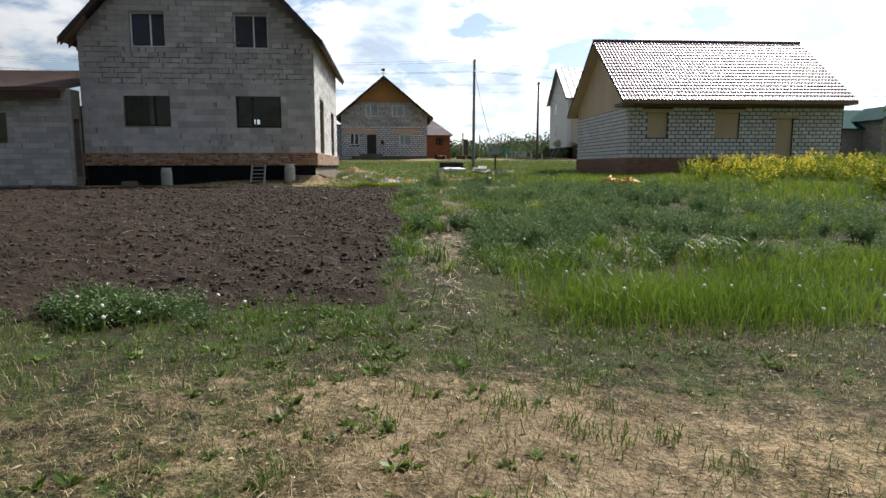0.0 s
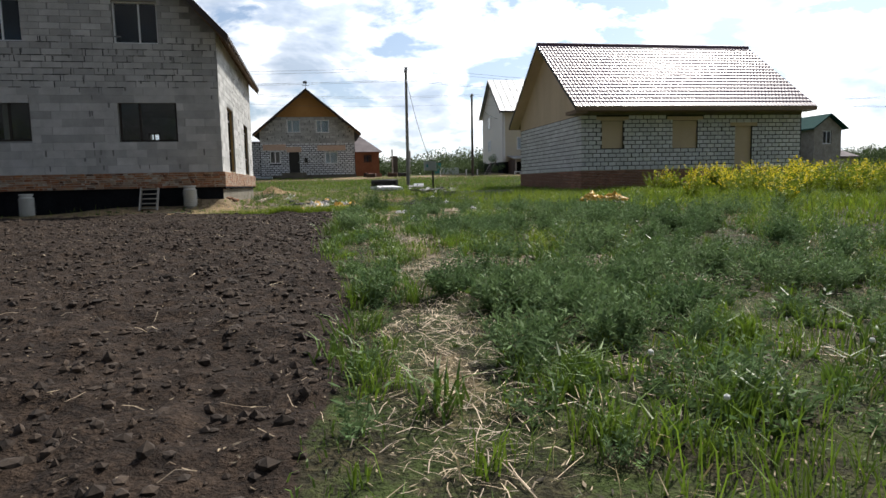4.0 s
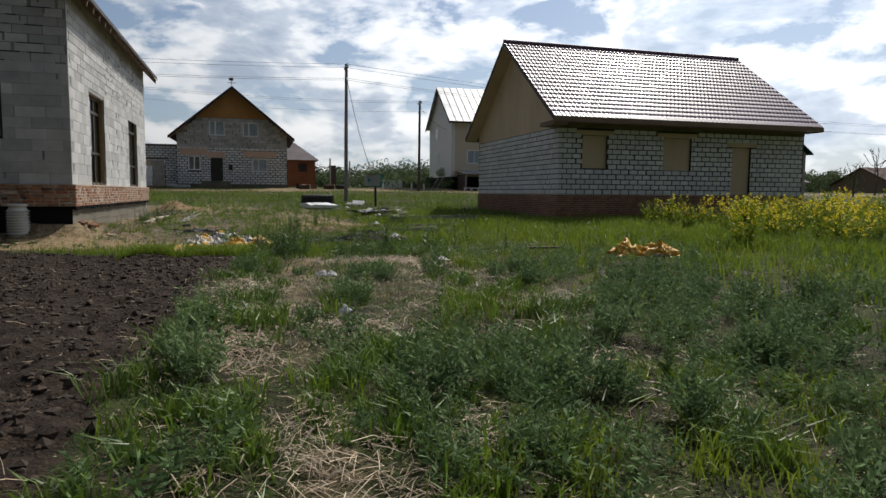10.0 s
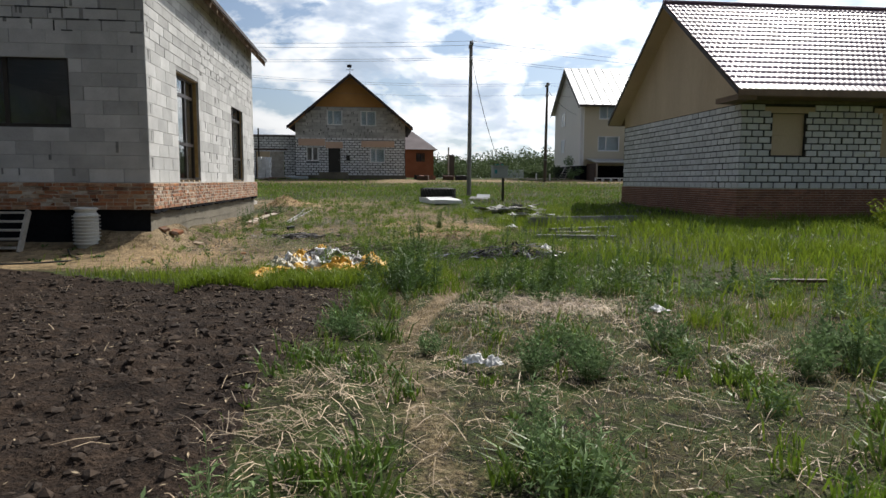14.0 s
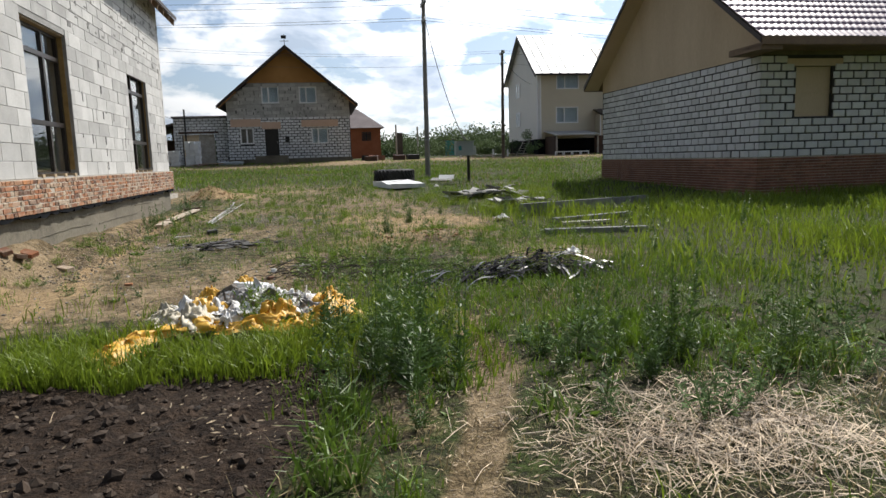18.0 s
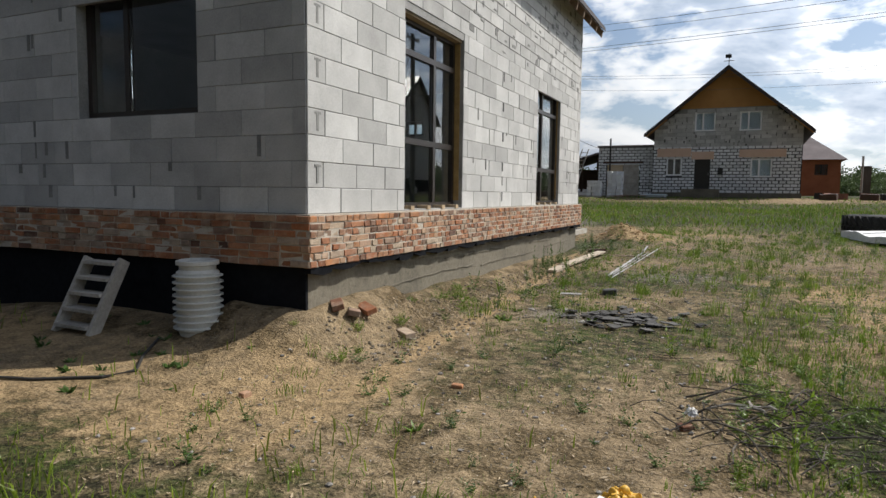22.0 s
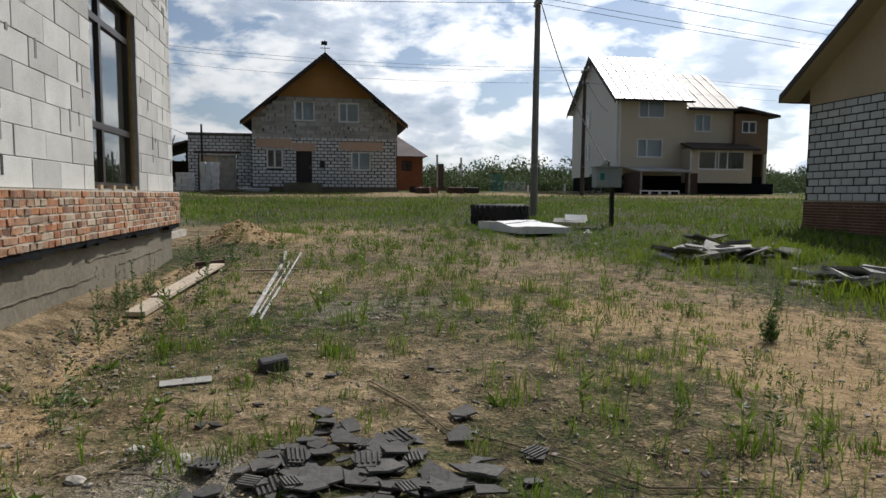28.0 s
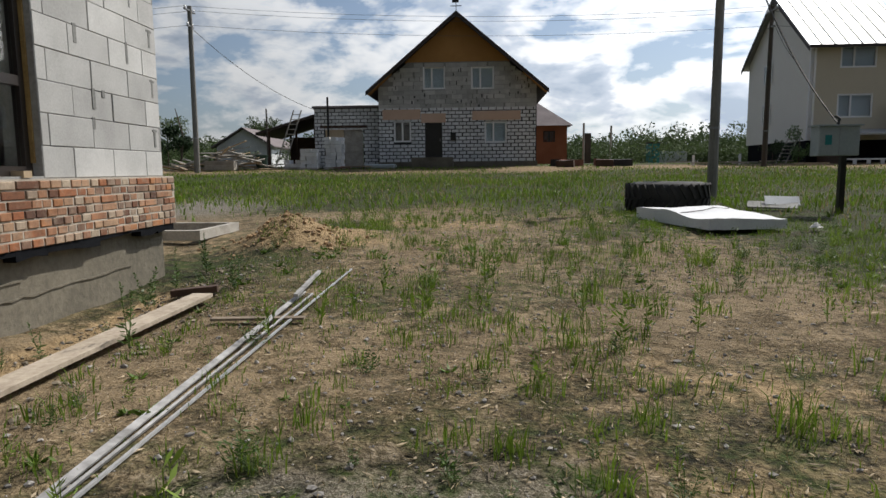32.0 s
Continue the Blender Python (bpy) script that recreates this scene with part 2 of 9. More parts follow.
M_SOFFIT = surface("brown_soffit_boards", (0.15, 0.10, 0.065), (0.24, 0.165, 0.11), 20, 2, 0.8, 0.2)
M_FRAME = surface("dark_brown_window_profile", (0.016, 0.012, 0.010), (0.03, 0.022, 0.018), 20, 2, 0.4, 0.03)
M_WHITEFRAME = surface("white_window_profile", (0.76, 0.77, 0.78), (0.84, 0.85, 0.86), 20, 2, 0.35, 0.02)
M_FOAM = surface("yellow_mounting_foam", (0.20, 0.125, 0.045), (0.36, 0.24, 0.09), 60, 8, 0.9, 0.7)
# pale blue that imitates sky reflected in far window panes
M_SKYPANE = surface("painted_sky_reflection", (0.50, 0.57, 0.64), (0.64, 0.71, 0.78), 6, 1.2, 0.4, 0.05)
M_GLASS = glass("window_glass")
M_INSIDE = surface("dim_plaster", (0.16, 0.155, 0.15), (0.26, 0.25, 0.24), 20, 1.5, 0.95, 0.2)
M_POLE = surface("aged_pole_concrete", (0.16, 0.155, 0.145), (0.27, 0.26, 0.24), 30, 3, 0.9, 0.4, streak=(1, 1, 0.3))
M_DARKPOLE = surface("tarred_wooden_pole", (0.055, 0.045, 0.036), (0.11, 0.09, 0.072), 30, 3, 0.9, 0.4, streak=(1, 1, 0.2))
M_WIRE = surface("aluminium_wire", (0.10, 0.10, 0.11), (0.16, 0.16, 0.17), 30, 3, 0.6, 0)
M_HOSE = surface("black_hose", (0.015, 0.014, 0.013), (0.03, 0.028, 0.026), 20, 3, 0.6, 0.1)
M_STEEL = surface("dull_steel", (0.20, 0.205, 0.21), (0.34, 0.345, 0.35), 30, 3, 0.5, 0.15, metal=0.6)
M_RUBBER = surface("black_tyre_rubber", (0.012, 0.012, 0.012), (0.028, 0.027, 0.026), 40, 4, 0.8, 0.4)
M_WHITEPLASTIC = surface("white_ribbed_plastic", (0.40, 0.40, 0.375), (0.55, 0.55, 0.52), 30, 2, 0.95, 0.1, spec=0.1)
M_PEACH = surface("peach_lintel_board", (0.56, 0.38, 0.28), (0.66, 0.47, 0.36), 14, 1.2, 0.85, 0.1)
M_REDBRICKHOUSE = surface("orange_brick_wall", (0.25, 0.075, 0.03), (0.36, 0.12, 0.055), 30, 1.2, 0.9, 0.2)
M_BLACKDOOR = surface("black_steel_door", (0.010, 0.009, 0.009), (0.020, 0.018, 0.017), 20, 2, 0.45, 0.05)
M_MESHGREY = surface("grey_painted_steel", (0.27, 0.31, 0.32), (0.36, 0.40, 0.41), 20, 2, 0.5, 0.05)


# ---- mesh helpers ----
ORIGIN = {}


def thing(name, at, label, category, group="", kind=""):
    """An empty at the foot of a thing; its parts are given in world places."""
    ob = new(name)
    ob.location = at
    ORIGIN[ob.name] = Vector(at)
    return tagged(ob, label, category, group, kind)


def part(name, bm, material, parent=None, label="", smooth=False):
    """Links a bmesh as one mesh under a thing or a part."""
    here = ORIGIN.get(parent.name, Vector()) if parent else Vector()
    if here.length:
        bmesh.ops.translate(bm, verts=bm.verts, vec=-here)
    me = bpy.data.meshes.new(name)
    bm.to_mesh(me)
    bm.free()
    if smooth:
        me.polygons.foreach_set("use_smooth", [True] * len(me.polygons))
    me.materials.append(material)
    ob = new(name, me)
    if parent:
        ob.parent = parent
        ORIGIN[ob.name] = here
    if label:
        ob["label"] = label
    return ob


def box(bm, x0, x1, y0, y1, z0, z1, m=None):
    vs = [bm.verts.new((x, y, z)) for x in (x0, x1) for y in (y0, y1) for z in (z0, z1)]
    for f in ((0, 1, 3, 2), (4, 6, 7, 5), (0, 4, 5, 1), (2, 3, 7, 6), (0, 2, 6, 4), (1, 5, 7, 3)):
        bm.faces.new([vs[i] for i in f])
    if m is not None:
        for v in vs:
            v.co = m @ v.co
    return vs


def boxed(*dims, m=None):
    bm = bmesh.new()
    box(bm, *dims, m=m)
    return bm


def soft_box(x0, x1, y0, y1, z0, z1, r=0.01, seg=1):
    bm = boxed(x0, x1, y0, y1, z0, z1)
    bmesh.ops.bevel(bm, geom=bm.edges[:], offset=r, segments=seg, affect="EDGES")
    return bm


def prism(points, axis, a, b):
    """A polygon pushed out along an axis from a to b. points: (u, z) for axis x or y."""
    bm = bmesh.new()
    ends = []
    for v in (a, b):
        ends.append([bm.verts.new((v, u, w) if axis == "x" else (u, v, w)) for u, w in points])
    bm.faces.new(ends[0])
    bm.faces.new(ends[1][::-1])
    n = len(points)
    for i in range(n):
        bm.faces.new((ends[0][i], ends[1][i], ends[1][(i + 1) % n], ends[0][(i + 1) % n]))
    bmesh.ops.recalc_face_normals(bm, faces=bm.faces)
    return bm


def holed(axis, a, b, u0, u1, z0, z1, holes):
    """A wall slab between a and b of an axis, from u0 to u1 and z0 to z1, with openings (u0, u1, z0, z1)."""
    us = sorted({u0, u1, *(h[0] for h in holes), *(h[1] for h in holes)})
    zs = sorted({z0, z1, *(h[2] for h in holes), *(h[3] for h in holes)})
    us, zs = [u for u in us if u0 <= u <= u1], [z for z in zs if z0 <= z <= z1]
    solid = {(i, j) for i in range(len(us) - 1) for j in range(len(zs) - 1)
             if not any(h[0] < (us[i] + us[i + 1]) / 2 < h[1] and h[2] < (zs[j] + zs[j + 1]) / 2 < h[3] for h in holes)}
    bm = bmesh.new()
    made = {}

    def v(i, j, w):
        if (i, j, w) not in made:
            made[i, j, w] = bm.verts.new((w, us[i], zs[j]) if axis == "x" else (us[i], w, zs[j]))
        return made[i, j, w]

    for i, j in solid:
        for w in (a, b):
            bm.faces.new((v(i, j, w), v(i + 1, j, w), v(i + 1, j + 1, w), v(i, j + 1, w)))
        for di, dj, p, q in ((-1, 0, (i, j), (i, j + 1)), (1, 0, (i + 1, j), (i + 1, j + 1)), (0, -1, (i, j), (i + 1, j)), (0, 1, (i, j + 1), (i + 1, j + 1))):
            if (i + di, j + dj) not in solid:
                bm.faces.new((v(*p, a), v(*q, a), v(*q, b), v(*p, b)))
    bmesh.ops.recalc_face_normals(bm, faces=bm.faces)
    return bm


def tube(points, radius, sides=6, taper=None):
    """A round rod along points; taper: its radius at the end."""
    bm = bmesh.new()
    rings = []
    pts = [Vector(p) for p in points]
    for i, p in enumerate(pts):
        d = (pts[min(i + 1, len(pts) - 1)] - pts[max(i - 1, 0)]).normalized()
        u = d.orthogonal().normalized()
        w = d.cross(u)
        r = radius if taper is None else radius + (taper - radius) * i / (len(pts) - 1)
        rings.append([bm.verts.new(p + r * (math.cos(k * math.tau / sides) * u + math.sin(k * math.tau / sides) * w)) for k in range(sides)])
    for i in range(len(rings) - 1):
        q = min(range(sides), key=lambda s: (rings[i][0].co - rings[i + 1][s].co).length)
        for k in range(sides):
            bm.faces.new((rings[i][k], rings[i][(k + 1) % sides], rings[i + 1][(k + 1 + q) % sides], rings[i + 1][(k + q) % sides]))
    bm.faces.new(rings[0][::-1])
    bm.faces.new(rings[-1])
    return bm


def lathe(profile, sides=32, at=(0, 0, 0)):
    """A shape turned about the z axis. profile: (radius, z) from the foot up."""
    bm = bmesh.new()
    rings = [[bm.verts.new((at[0] + r * math.cos(k * math.tau / sides), at[1] + r * math.sin(k * math.tau / sides), at[2] + z)) for k in range(sides)] for r, z in profile]
    for i in range(len(rings) - 1):
        for k in range(sides):
            bm.faces.new((rings[i][k], rings[i][(k + 1) % sides], rings[i + 1][(k + 1) % sides], rings[i + 1][k]))
    return bm


def quick(name, verts, faces, material, parent=None, label="", smooth=False, island_mats=None):
    """A mesh object straight from arrays, for what is made of very many small faces."""
    me = bpy.data.meshes.new(name)
    verts = np.asarray(verts, dtype=np.float32)
    me.vertices.add(len(verts))
    me.vertices.foreach_set("co", verts.ravel())
    sizes = np.concatenate([np.full(len(f), f.shape[1]) for f in faces])
    loops = np.concatenate([f.ravel() for f in faces]).astype(np.int32)
    me.loops.add(len(loops))
    me.loops.foreach_set("vertex_index", loops)
    me.polygons.add(len(sizes))
    me.polygons.foreach_set("loop_start", (np.cumsum(sizes) - sizes).astype(np.int32))
    me.polygons.foreach_set("loop_total", sizes.astype(np.int32))
    me.polygons.foreach_set("use_smooth", np.full(len(sizes), bool(smooth)))
    me.update(calc_edges=True)
    me.materials.append(material)
    ob = new(name, me)
    if parent:
        ob.parent = parent
        ob.location = -ORIGIN.get(parent.name, Vector())
    if label:
        ob["label"] = label
    return ob


# ---- the lie of the land ----
LAND = ((-400, -1.0), (-40, -0.1), (0, 0.40), (4, 0.55), (8, 0.72), (12, 0.93), (16, 1.13), (20, 1.20), (24, 1.13), (29, 1.13), (33, 1.20), (36, 1.30), (39, 1.38),
        (43, 1.49), (47, 1.60), (50, 1.70), (60, 2.20), (73, 2.75), (90, 2.9), (3000, 2.9))
LAND_Y, LAND_Z = np.array([p[0] for p in LAND], float), np.array([p[1] for p in LAND], float)
AX0, AX1, AY0, AY1 = -13.45, -4.33, 29.27, 40.37      # the grey block house, before it is turned
CX0, CX1, CY0, CY1 = 11.12, 22.95, 36.05, 45.70       # the white block house


def step(v, a, b):
    s = np.clip((np.asarray(v, float) - a) / (b - a), 0, 1)
    return s * s * (3 - 2 * s)


def wave_noise(x, y, f, seed):
    """Smooth made-up unevenness between -1 and 1."""
    r = np.random.RandomState(seed)
    total = 0
    for k in range(7):
        a, p, s = r.uniform(0, math.tau), r.uniform(0, math.tau), f * r.uniform(0.6, 1.7)
        total = total + np.sin(s * (x * math.cos(a) + y * math.sin(a)) + p + 0.7 * np.sin(s * 0.6 * (x * math.sin(a) - y * math.cos(a))))
    return total / 4.0


def knobs(x, y, cell, seed):
    """Rounded lumps of uneven size, side by side, between 0 and 1."""
    i, j = np.floor(x / cell), np.floor(y / cell)
    top = np.zeros(np.shape(x))
    for di in (-1, 0, 1):
        for dj in (-1, 0, 1):
            a, b = i + di, j + dj
            h = [np.modf(np.abs(np.sin(a * 127.1 + b * 311.7 + seed + q * 74.7)) * 43758.5453)[0] for q in range(3)]
            d2 = ((x / cell - a - h[0]) ** 2 + (y / cell - b - h[1]) ** 2) / (0.18 + 0.75 * h[2]) ** 2
            top = np.maximum(top, np.sqrt(np.clip(1 - d2, 0, 1)) * (0.25 + 0.75 * h[2]))
    return top


FOOTPATH_Y, FOOTPATH_X = np.array([17.5, 20.0, 21.8, 23.0, 24.8, 26.3, 27.5]), np.array([-0.2, -0.1, 0.02, 0.30, 0.90, 0.98, 0.7])


def footpath(x, y):
    """The narrow bare path past the end of the bed."""
    wide = 0.10 + 0.07 * step(y, 21.5, 24) + 0.03 * np.sin(3.1 * y)
    return np.exp(-((x - np.interp(y, FOOTPATH_Y, FOOTPATH_X)) / wide) ** 2) * step(y, 18.5, 21.5) * (1 - step(y, 26.0, 27.2))


def tilled(x, y):
    """1 in the dug garden bed, 0 outside."""
    edge = np.interp(y, (19.0, 21.5, 24.2, 25.5), (-0.85, -0.55, -0.10, -0.15)) - 0.12 * np.sin(y * 0.9) + 0.10 * wave_noise(x, y, 2.5, 5)
    return step(-x, -edge, -edge + 0.30) * step(x, -21, -20.5) * step(y, 7.35 + 0.35 * wave_noise(x, y, 1.3, 6), 7.9 + 0.35 * wave_noise(x, y, 1.3, 6)) * (1 - step(y + np.clip(0.55 * (x + 2.5), -1.9, 0), 25.0 + 0.2 * wave_noise(x, y, 1.5, 7), 25.4 + 0.2 * wave_noise(x, y, 1.5, 7)))


def trodden(x, y):
    """The narrow pale path along the yard side of the grey house."""
    return np.exp(-((x + 3.27 + 0.085 * (y - 28.8) + 0.05 * np.sin(1.7 * y)) / (0.18 + 0.04 * np.sin(2.9 * y))) ** 2) * step(y, 26.0, 28.0) * (1 - step(y, 39.5, 41)) * np.clip(1.0 + 0.4 * wave_noise(x, y, 3.5, 29), 0, 1)


def warm_sand(x, y):
    """Where clean orange sand lies open."""
    bed_side = 0.7 * step(-x, 2.2, 3.4) * step(y, 26.4, 27.2) * (1 - step(y, 28.6, 29.6)) * np.clip(0.75 + 0.5 * wave_noise(x, y, 2.1, 23), 0, 1)
    heaps = 1.2 * np.exp(-(((x + 3.6) / 1.1) ** 2 + ((y - 42.6) / 0.9) ** 2)) + 1.0 * np.exp(-(((x - 1.7) / 2.1) ** 2 + ((y - 32.6) / 1.8) ** 2)) * (0.7 + 0.5 * wave_noise(x, y, 2.4, 24)) + 0.7 * np.exp(-(((x + 1.6) / 2.4) ** 2 + ((y - 45.5) / 1.6) ** 2)) * (0.6 + 0.7 * wave_noise(x, y, 1.7, 25))
    return np.clip(np.maximum.reduce([bed_side, heaps, trodden(x, y), 1.0 * np.exp(-(((x + 0.75) / 0.95) ** 2 + ((y - 35.9) / 0.8) ** 2)) * (0.75 + 0.6 * wave_noise(x, y, 2.9, 31)), 0.9 * np.exp(-(((x + 0.2) / 1.3) ** 2 + ((y - 36.7) / 0.8) ** 2)) * (0.65 + 0.6 * wave_noise(x, y, 2.6, 30)), 0.6 * np.exp(-((y - 4.7) / 0.6) ** 2) * (0.6 + 0.7 * wave_noise(x, y, 1.6, 28)), 1.0 * np.exp(-(((x - 1.5) / 2.3) ** 2 + ((y - 34.8) / 2.4) ** 2)) * (0.7 + 0.5 * wave_noise(x, y, 2.2, 27)), 0.5 * step(y, 62, 65) * (1 - step(y, 70, 73))]), 0, 1)


STRAW = ((0.05, 13.3, 0.40, 0.60, 240), (0.0, 15.6, 0.14, 0.30, 200), (-0.25, 11.4, 0.18, 0.5, 220), (-0.42, 17.6, 0.24, 0.40, 1100), (0.0, 18.7, 0.25, 0.25, 260), (1.72, 23.35, 0.48, 0.28, 2600), (1.7, 24.0, 0.6, 0.2, 400),
         (0.7, 17.9, 0.3, 0.3, 260), (-0.55, 8.9, 0.2, 0.9, 350), (-0.35, 10.6, 0.2, 0.7, 250), (0.9, 21.2, 0.7, 0.8, 700), (-0.5, 19.8, 0.25, 0.5, 400), (1.7, 13.2, 0.2, 0.2, 120), (2.2, 16.6, 0.3, 0.2, 150))


def strawy(x, y):
    """How thick old straw covers the ground."""
    return np.clip(sum(min(1.0, 0.06 * n / (2.5 * sx * sy * 40)) * np.exp(-0.5 * (((x - a) / sx) ** 2 + ((y - b) / sy) ** 2)) for a, b, sx, sy, n in STRAW), 0, 1)


def sandy(x, y):
    """How bare and sandy the ground is."""
    yard = step(y - 2.0 * step(x, -0.5, 0.7), 25.8, 27.5) * (1 - step(y, 46, 52)) * step(x, -16, -12) * (1 - step(x + 0.12 * (y - 30), 2.2, 5.5))
    track = (1 - step(y, 5.2, 7.0)) * (0.54 + 0.36 * wave_noise(x, y, 1.5, 21))
    path_strip = 0.75 * np.exp(-((x - np.interp(y, (8, 11, 14, 20), (-0.5, -0.35, 0.1, 0.15))) / 0.24) ** 2) * step(y, 8, 10) * (1 - step(y, 24, 26))
    street = 0.85 * step(y, 61.5, 64.5) * (1 - step(y, 70, 73)) * step(x, -60, -40) * (0.75 + 0.4 * wave_noise(x, y, 0.5, 22))
    trod = trodden(x, y)
    return np.clip(np.maximum.reduce([trod, (0.62 + 0.5 * step(y, 22.0, 23.5)) * footpath(x, y), yard * (0.60 + 0.10 * (1 - step(x, -1.0, 0.2)) * (1 - step(y, 30.5, 33.0)) + 0.34 * wave_noise(x, y, 1.1, 8)) * (1 - 0.9 * np.exp(-(((x - 0.6) / 1.3) ** 2 + ((y - 29.1) / 1.2) ** 2))), track, path_strip * (0.6 + 0.6 * wave_noise(x, y, 2, 9)), street]), 0, 1)


def land(x, y):
    x, y = np.asarray(x, float), np.asarray(y, float)
    z = np.interp(y, LAND_Y, LAND_Z)
    far = np.exp(-((np.hypot(x, y - 25)) / 60) ** 2)
    z = z + far * (0.025 * wave_noise(x, y, 1.3, 1) + 0.012 * wave_noise(x, y, 5.0, 2))
    bed = tilled(x, y)
    wx, wy = x + 0.09 * wave_noise(x, y, 7.0, 14), y + 0.09 * wave_noise(x, y, 7.0, 15)
    z = z + bed * (-0.02 + 0.030 * wave_noise(x, y, 4.2, 3) + 0.030 * knobs(wx, wy, 0.41, 1.0) + 0.038 * knobs(wx, wy, 0.19, 2.0) + 0.018 * wave_noise(x, y, 19.0, 13))
    z = z - 0.035 * footpath(x, y)
    side = step(y, 28.7, 29.4) * (1 - step(y, 40.6, 42.0))
    z = z + 0.19 * np.exp(-(np.maximum(29.4 - y, 0) / 0.9) ** 2) * (1 - step(x, -4.4, -3.7)) * step(x, -10, -7.5) * (y < 31)
    z = z + side * (0.20 - 0.10 * step(y, 31.5, 34.5)) * np.exp(-(np.maximum(x - AX1 + 0.014 * (y - 29.4), 0) / 0.34) ** 2) * (x > AX1 - 1) * (1 + 0.10 * wave_noise(x, y, 7, 11))
    z = z + np.interp(y, (29, 33, 36, 39, 41, 43), (0, 0.06, -0.02, -0.16, -0.12, 0)) * (1 - step(x, -4.4, -3.85)) * (x > -8)
    z = z - 0.10 * np.exp(-((x + 3.85) / 0.45) ** 2) * step(y, 32.5, 35.0) * (1 - step(y, 38.5, 41.0))
    z = z + 0.40 * np.exp(-(((x + 3.8) / 0.55) ** 2 + ((y - 42.5) / 0.6) ** 2)) + 0.12 * np.exp(-(((x + 3.0) / 0.7) ** 2 + ((y - 43.1) / 0.6) ** 2)) + 0.16 * np.exp(-(((x - 1.6) / 1.3) ** 2 + ((y - 31.6) / 0.5) ** 2))
    z = z + 0.5 * np.exp(-(((x - 24.5) / 2.6) ** 2 + ((y - 37.0) / 1.6) ** 2)) + 0.35 * np.exp(-(((x - 17) / 7) ** 2 + ((y - 27) / 4) ** 2))
    return z


def ground_z(x, y):
    return float(land(x, y))


def spaced(inner0, inner1, dense, outer):
    core = list(np.arange(inner0, inner1 + dense / 2, dense))
    out, s, v = [], dense, core[-1]
    while v < outer:
        s *= 1.22
        v += s
        out.append(v)
    back, s, v = [], dense, core[0]
    while v > -outer:
        s *= 1.22
        v -= s
        back.append(v)
    return np.array(back[::-1] + core + out)


def ground_material():
    m = bpy.data.materials.new("field_earth")
    m.use_nodes = True
    t = m.node_tree
    b = t.nodes["Principled BSDF"]
    b.inputs["Roughness"].default_value, b.inputs["Specular IOR Level"].default_value = 0.96, 0.2
    at = node(t, "ShaderNodeNewGeometry").outputs["Position"]
    cover = node(t, "ShaderNodeAttribute", attribute_name="cover")
    parts = node(t, "ShaderNodeSeparateColor")
    link(t, cover.outputs["Color"], parts.inputs[0])

    def n(scale, detail=5.0, rough=0.62):
        k = node(t, "ShaderNodeTexNoise", Scale=scale, Detail=detail, Roughness=rough)
        link(t, at, k.inputs["Vector"])
        return k.outputs["Fac"]

    fine, mid, wide = n(38), n(7), n(1.1)
    speck = n(130, 3.0)
    soil = ramp(t, mathn(t, "ADD", mathn(t, "MULTIPLY", fine, 0.5), mathn(t, "MULTIPLY", mid, 0.5)), (0.36, (0.008, 0.005, 0.0033)), (0.50, (0.024, 0.0152, 0.0098)), (0.64, (0.062, 0.041, 0.027)))
    sand = ramp(t, mathn(t, "ADD", mathn(t, "MULTIPLY", fine, 0.36), mathn(t, "ADD", mathn(t, "MULTIPLY", mid, 0.32), mathn(t, "MULTIPLY", wide, 0.32))),
                (0.36, (0.092, 0.068, 0.040)), (0.50, (0.222, 0.165, 0.098)), (0.64, (0.385, 0.291, 0.174)))
    clean = ramp(t, mathn(t, "ADD", mathn(t, "MULTIPLY", fine, 0.5), mathn(t, "MULTIPLY", mid, 0.5)), (0.36, (0.175, 0.118, 0.060)), (0.62, (0.400, 0.290, 0.160)))
    litter = ramp(t, fine, (0.34, (0.030, 0.022, 0.010)), (0.52, (0.088, 0.063, 0.030)), (0.68, (0.20, 0.145, 0.078)))
    sand = mix(t, ramp(t, mathn(t, "ADD", mathn(t, "MULTIPLY", n(2.3, 8.0, 0.72), 0.7), mathn(t, "MULTIPLY", n(0.55, 3.0), 0.3)), (0.49, 0.0), (0.55, 0.85)), sand, litter)
    sand = mix(t, ramp(t, n(70, 2.0), (0.66, 0.0), (0.71, 0.8)), sand, (0.40, 0.37, 0.32))
    sand = mix(t, ramp(t, n(55, 2.0), (0.66, 0.0), (0.71, 0.9)), sand, (0.05, 0.042, 0.03))
    turf = ramp(t, mathn(t, "ADD", mathn(t, "MULTIPLY", fine, 0.5), mathn(t, "MULTIPLY", mid, 0.5)), (0.34, (0.010, 0.010, 0.005)), (0.50, (0.030, 0.027, 0.013)), (0.66, (0.105, 0.080, 0.045)))
    turf = mix(t, ramp(t, mathn(t, "ADD", mathn(t, "MULTIPLY", n(3.1, 6.0), 0.6), mathn(t, "MULTIPLY", fine, 0.4)), (0.44, 0.0), (0.60, 0.75)), turf, (0.050, 0.082, 0.014))
    gravel = ramp(t, speck, (0.38, (0.065, 0.057, 0.045)), (0.52, (0.190, 0.170, 0.138)), (0.66, (0.41, 0.38, 0.325)))
    ragged = mathn(t, "SUBTRACT", mathn(t, "ADD", mathn(t, "MULTIPLY", mid, 0.7), mathn(t, "MULTIPLY", fine, 0.3)), 0.5)

    def mask(channel, sharp):
        return mathn(t, "ADD", mathn(t, "MULTIPLY", mathn(t, "ADD", mathn(t, "SUBTRACT", channel, 0.5), mathn(t, "MULTIPLY", ragged, 1.3)), sharp), 0.5, clamp=True)

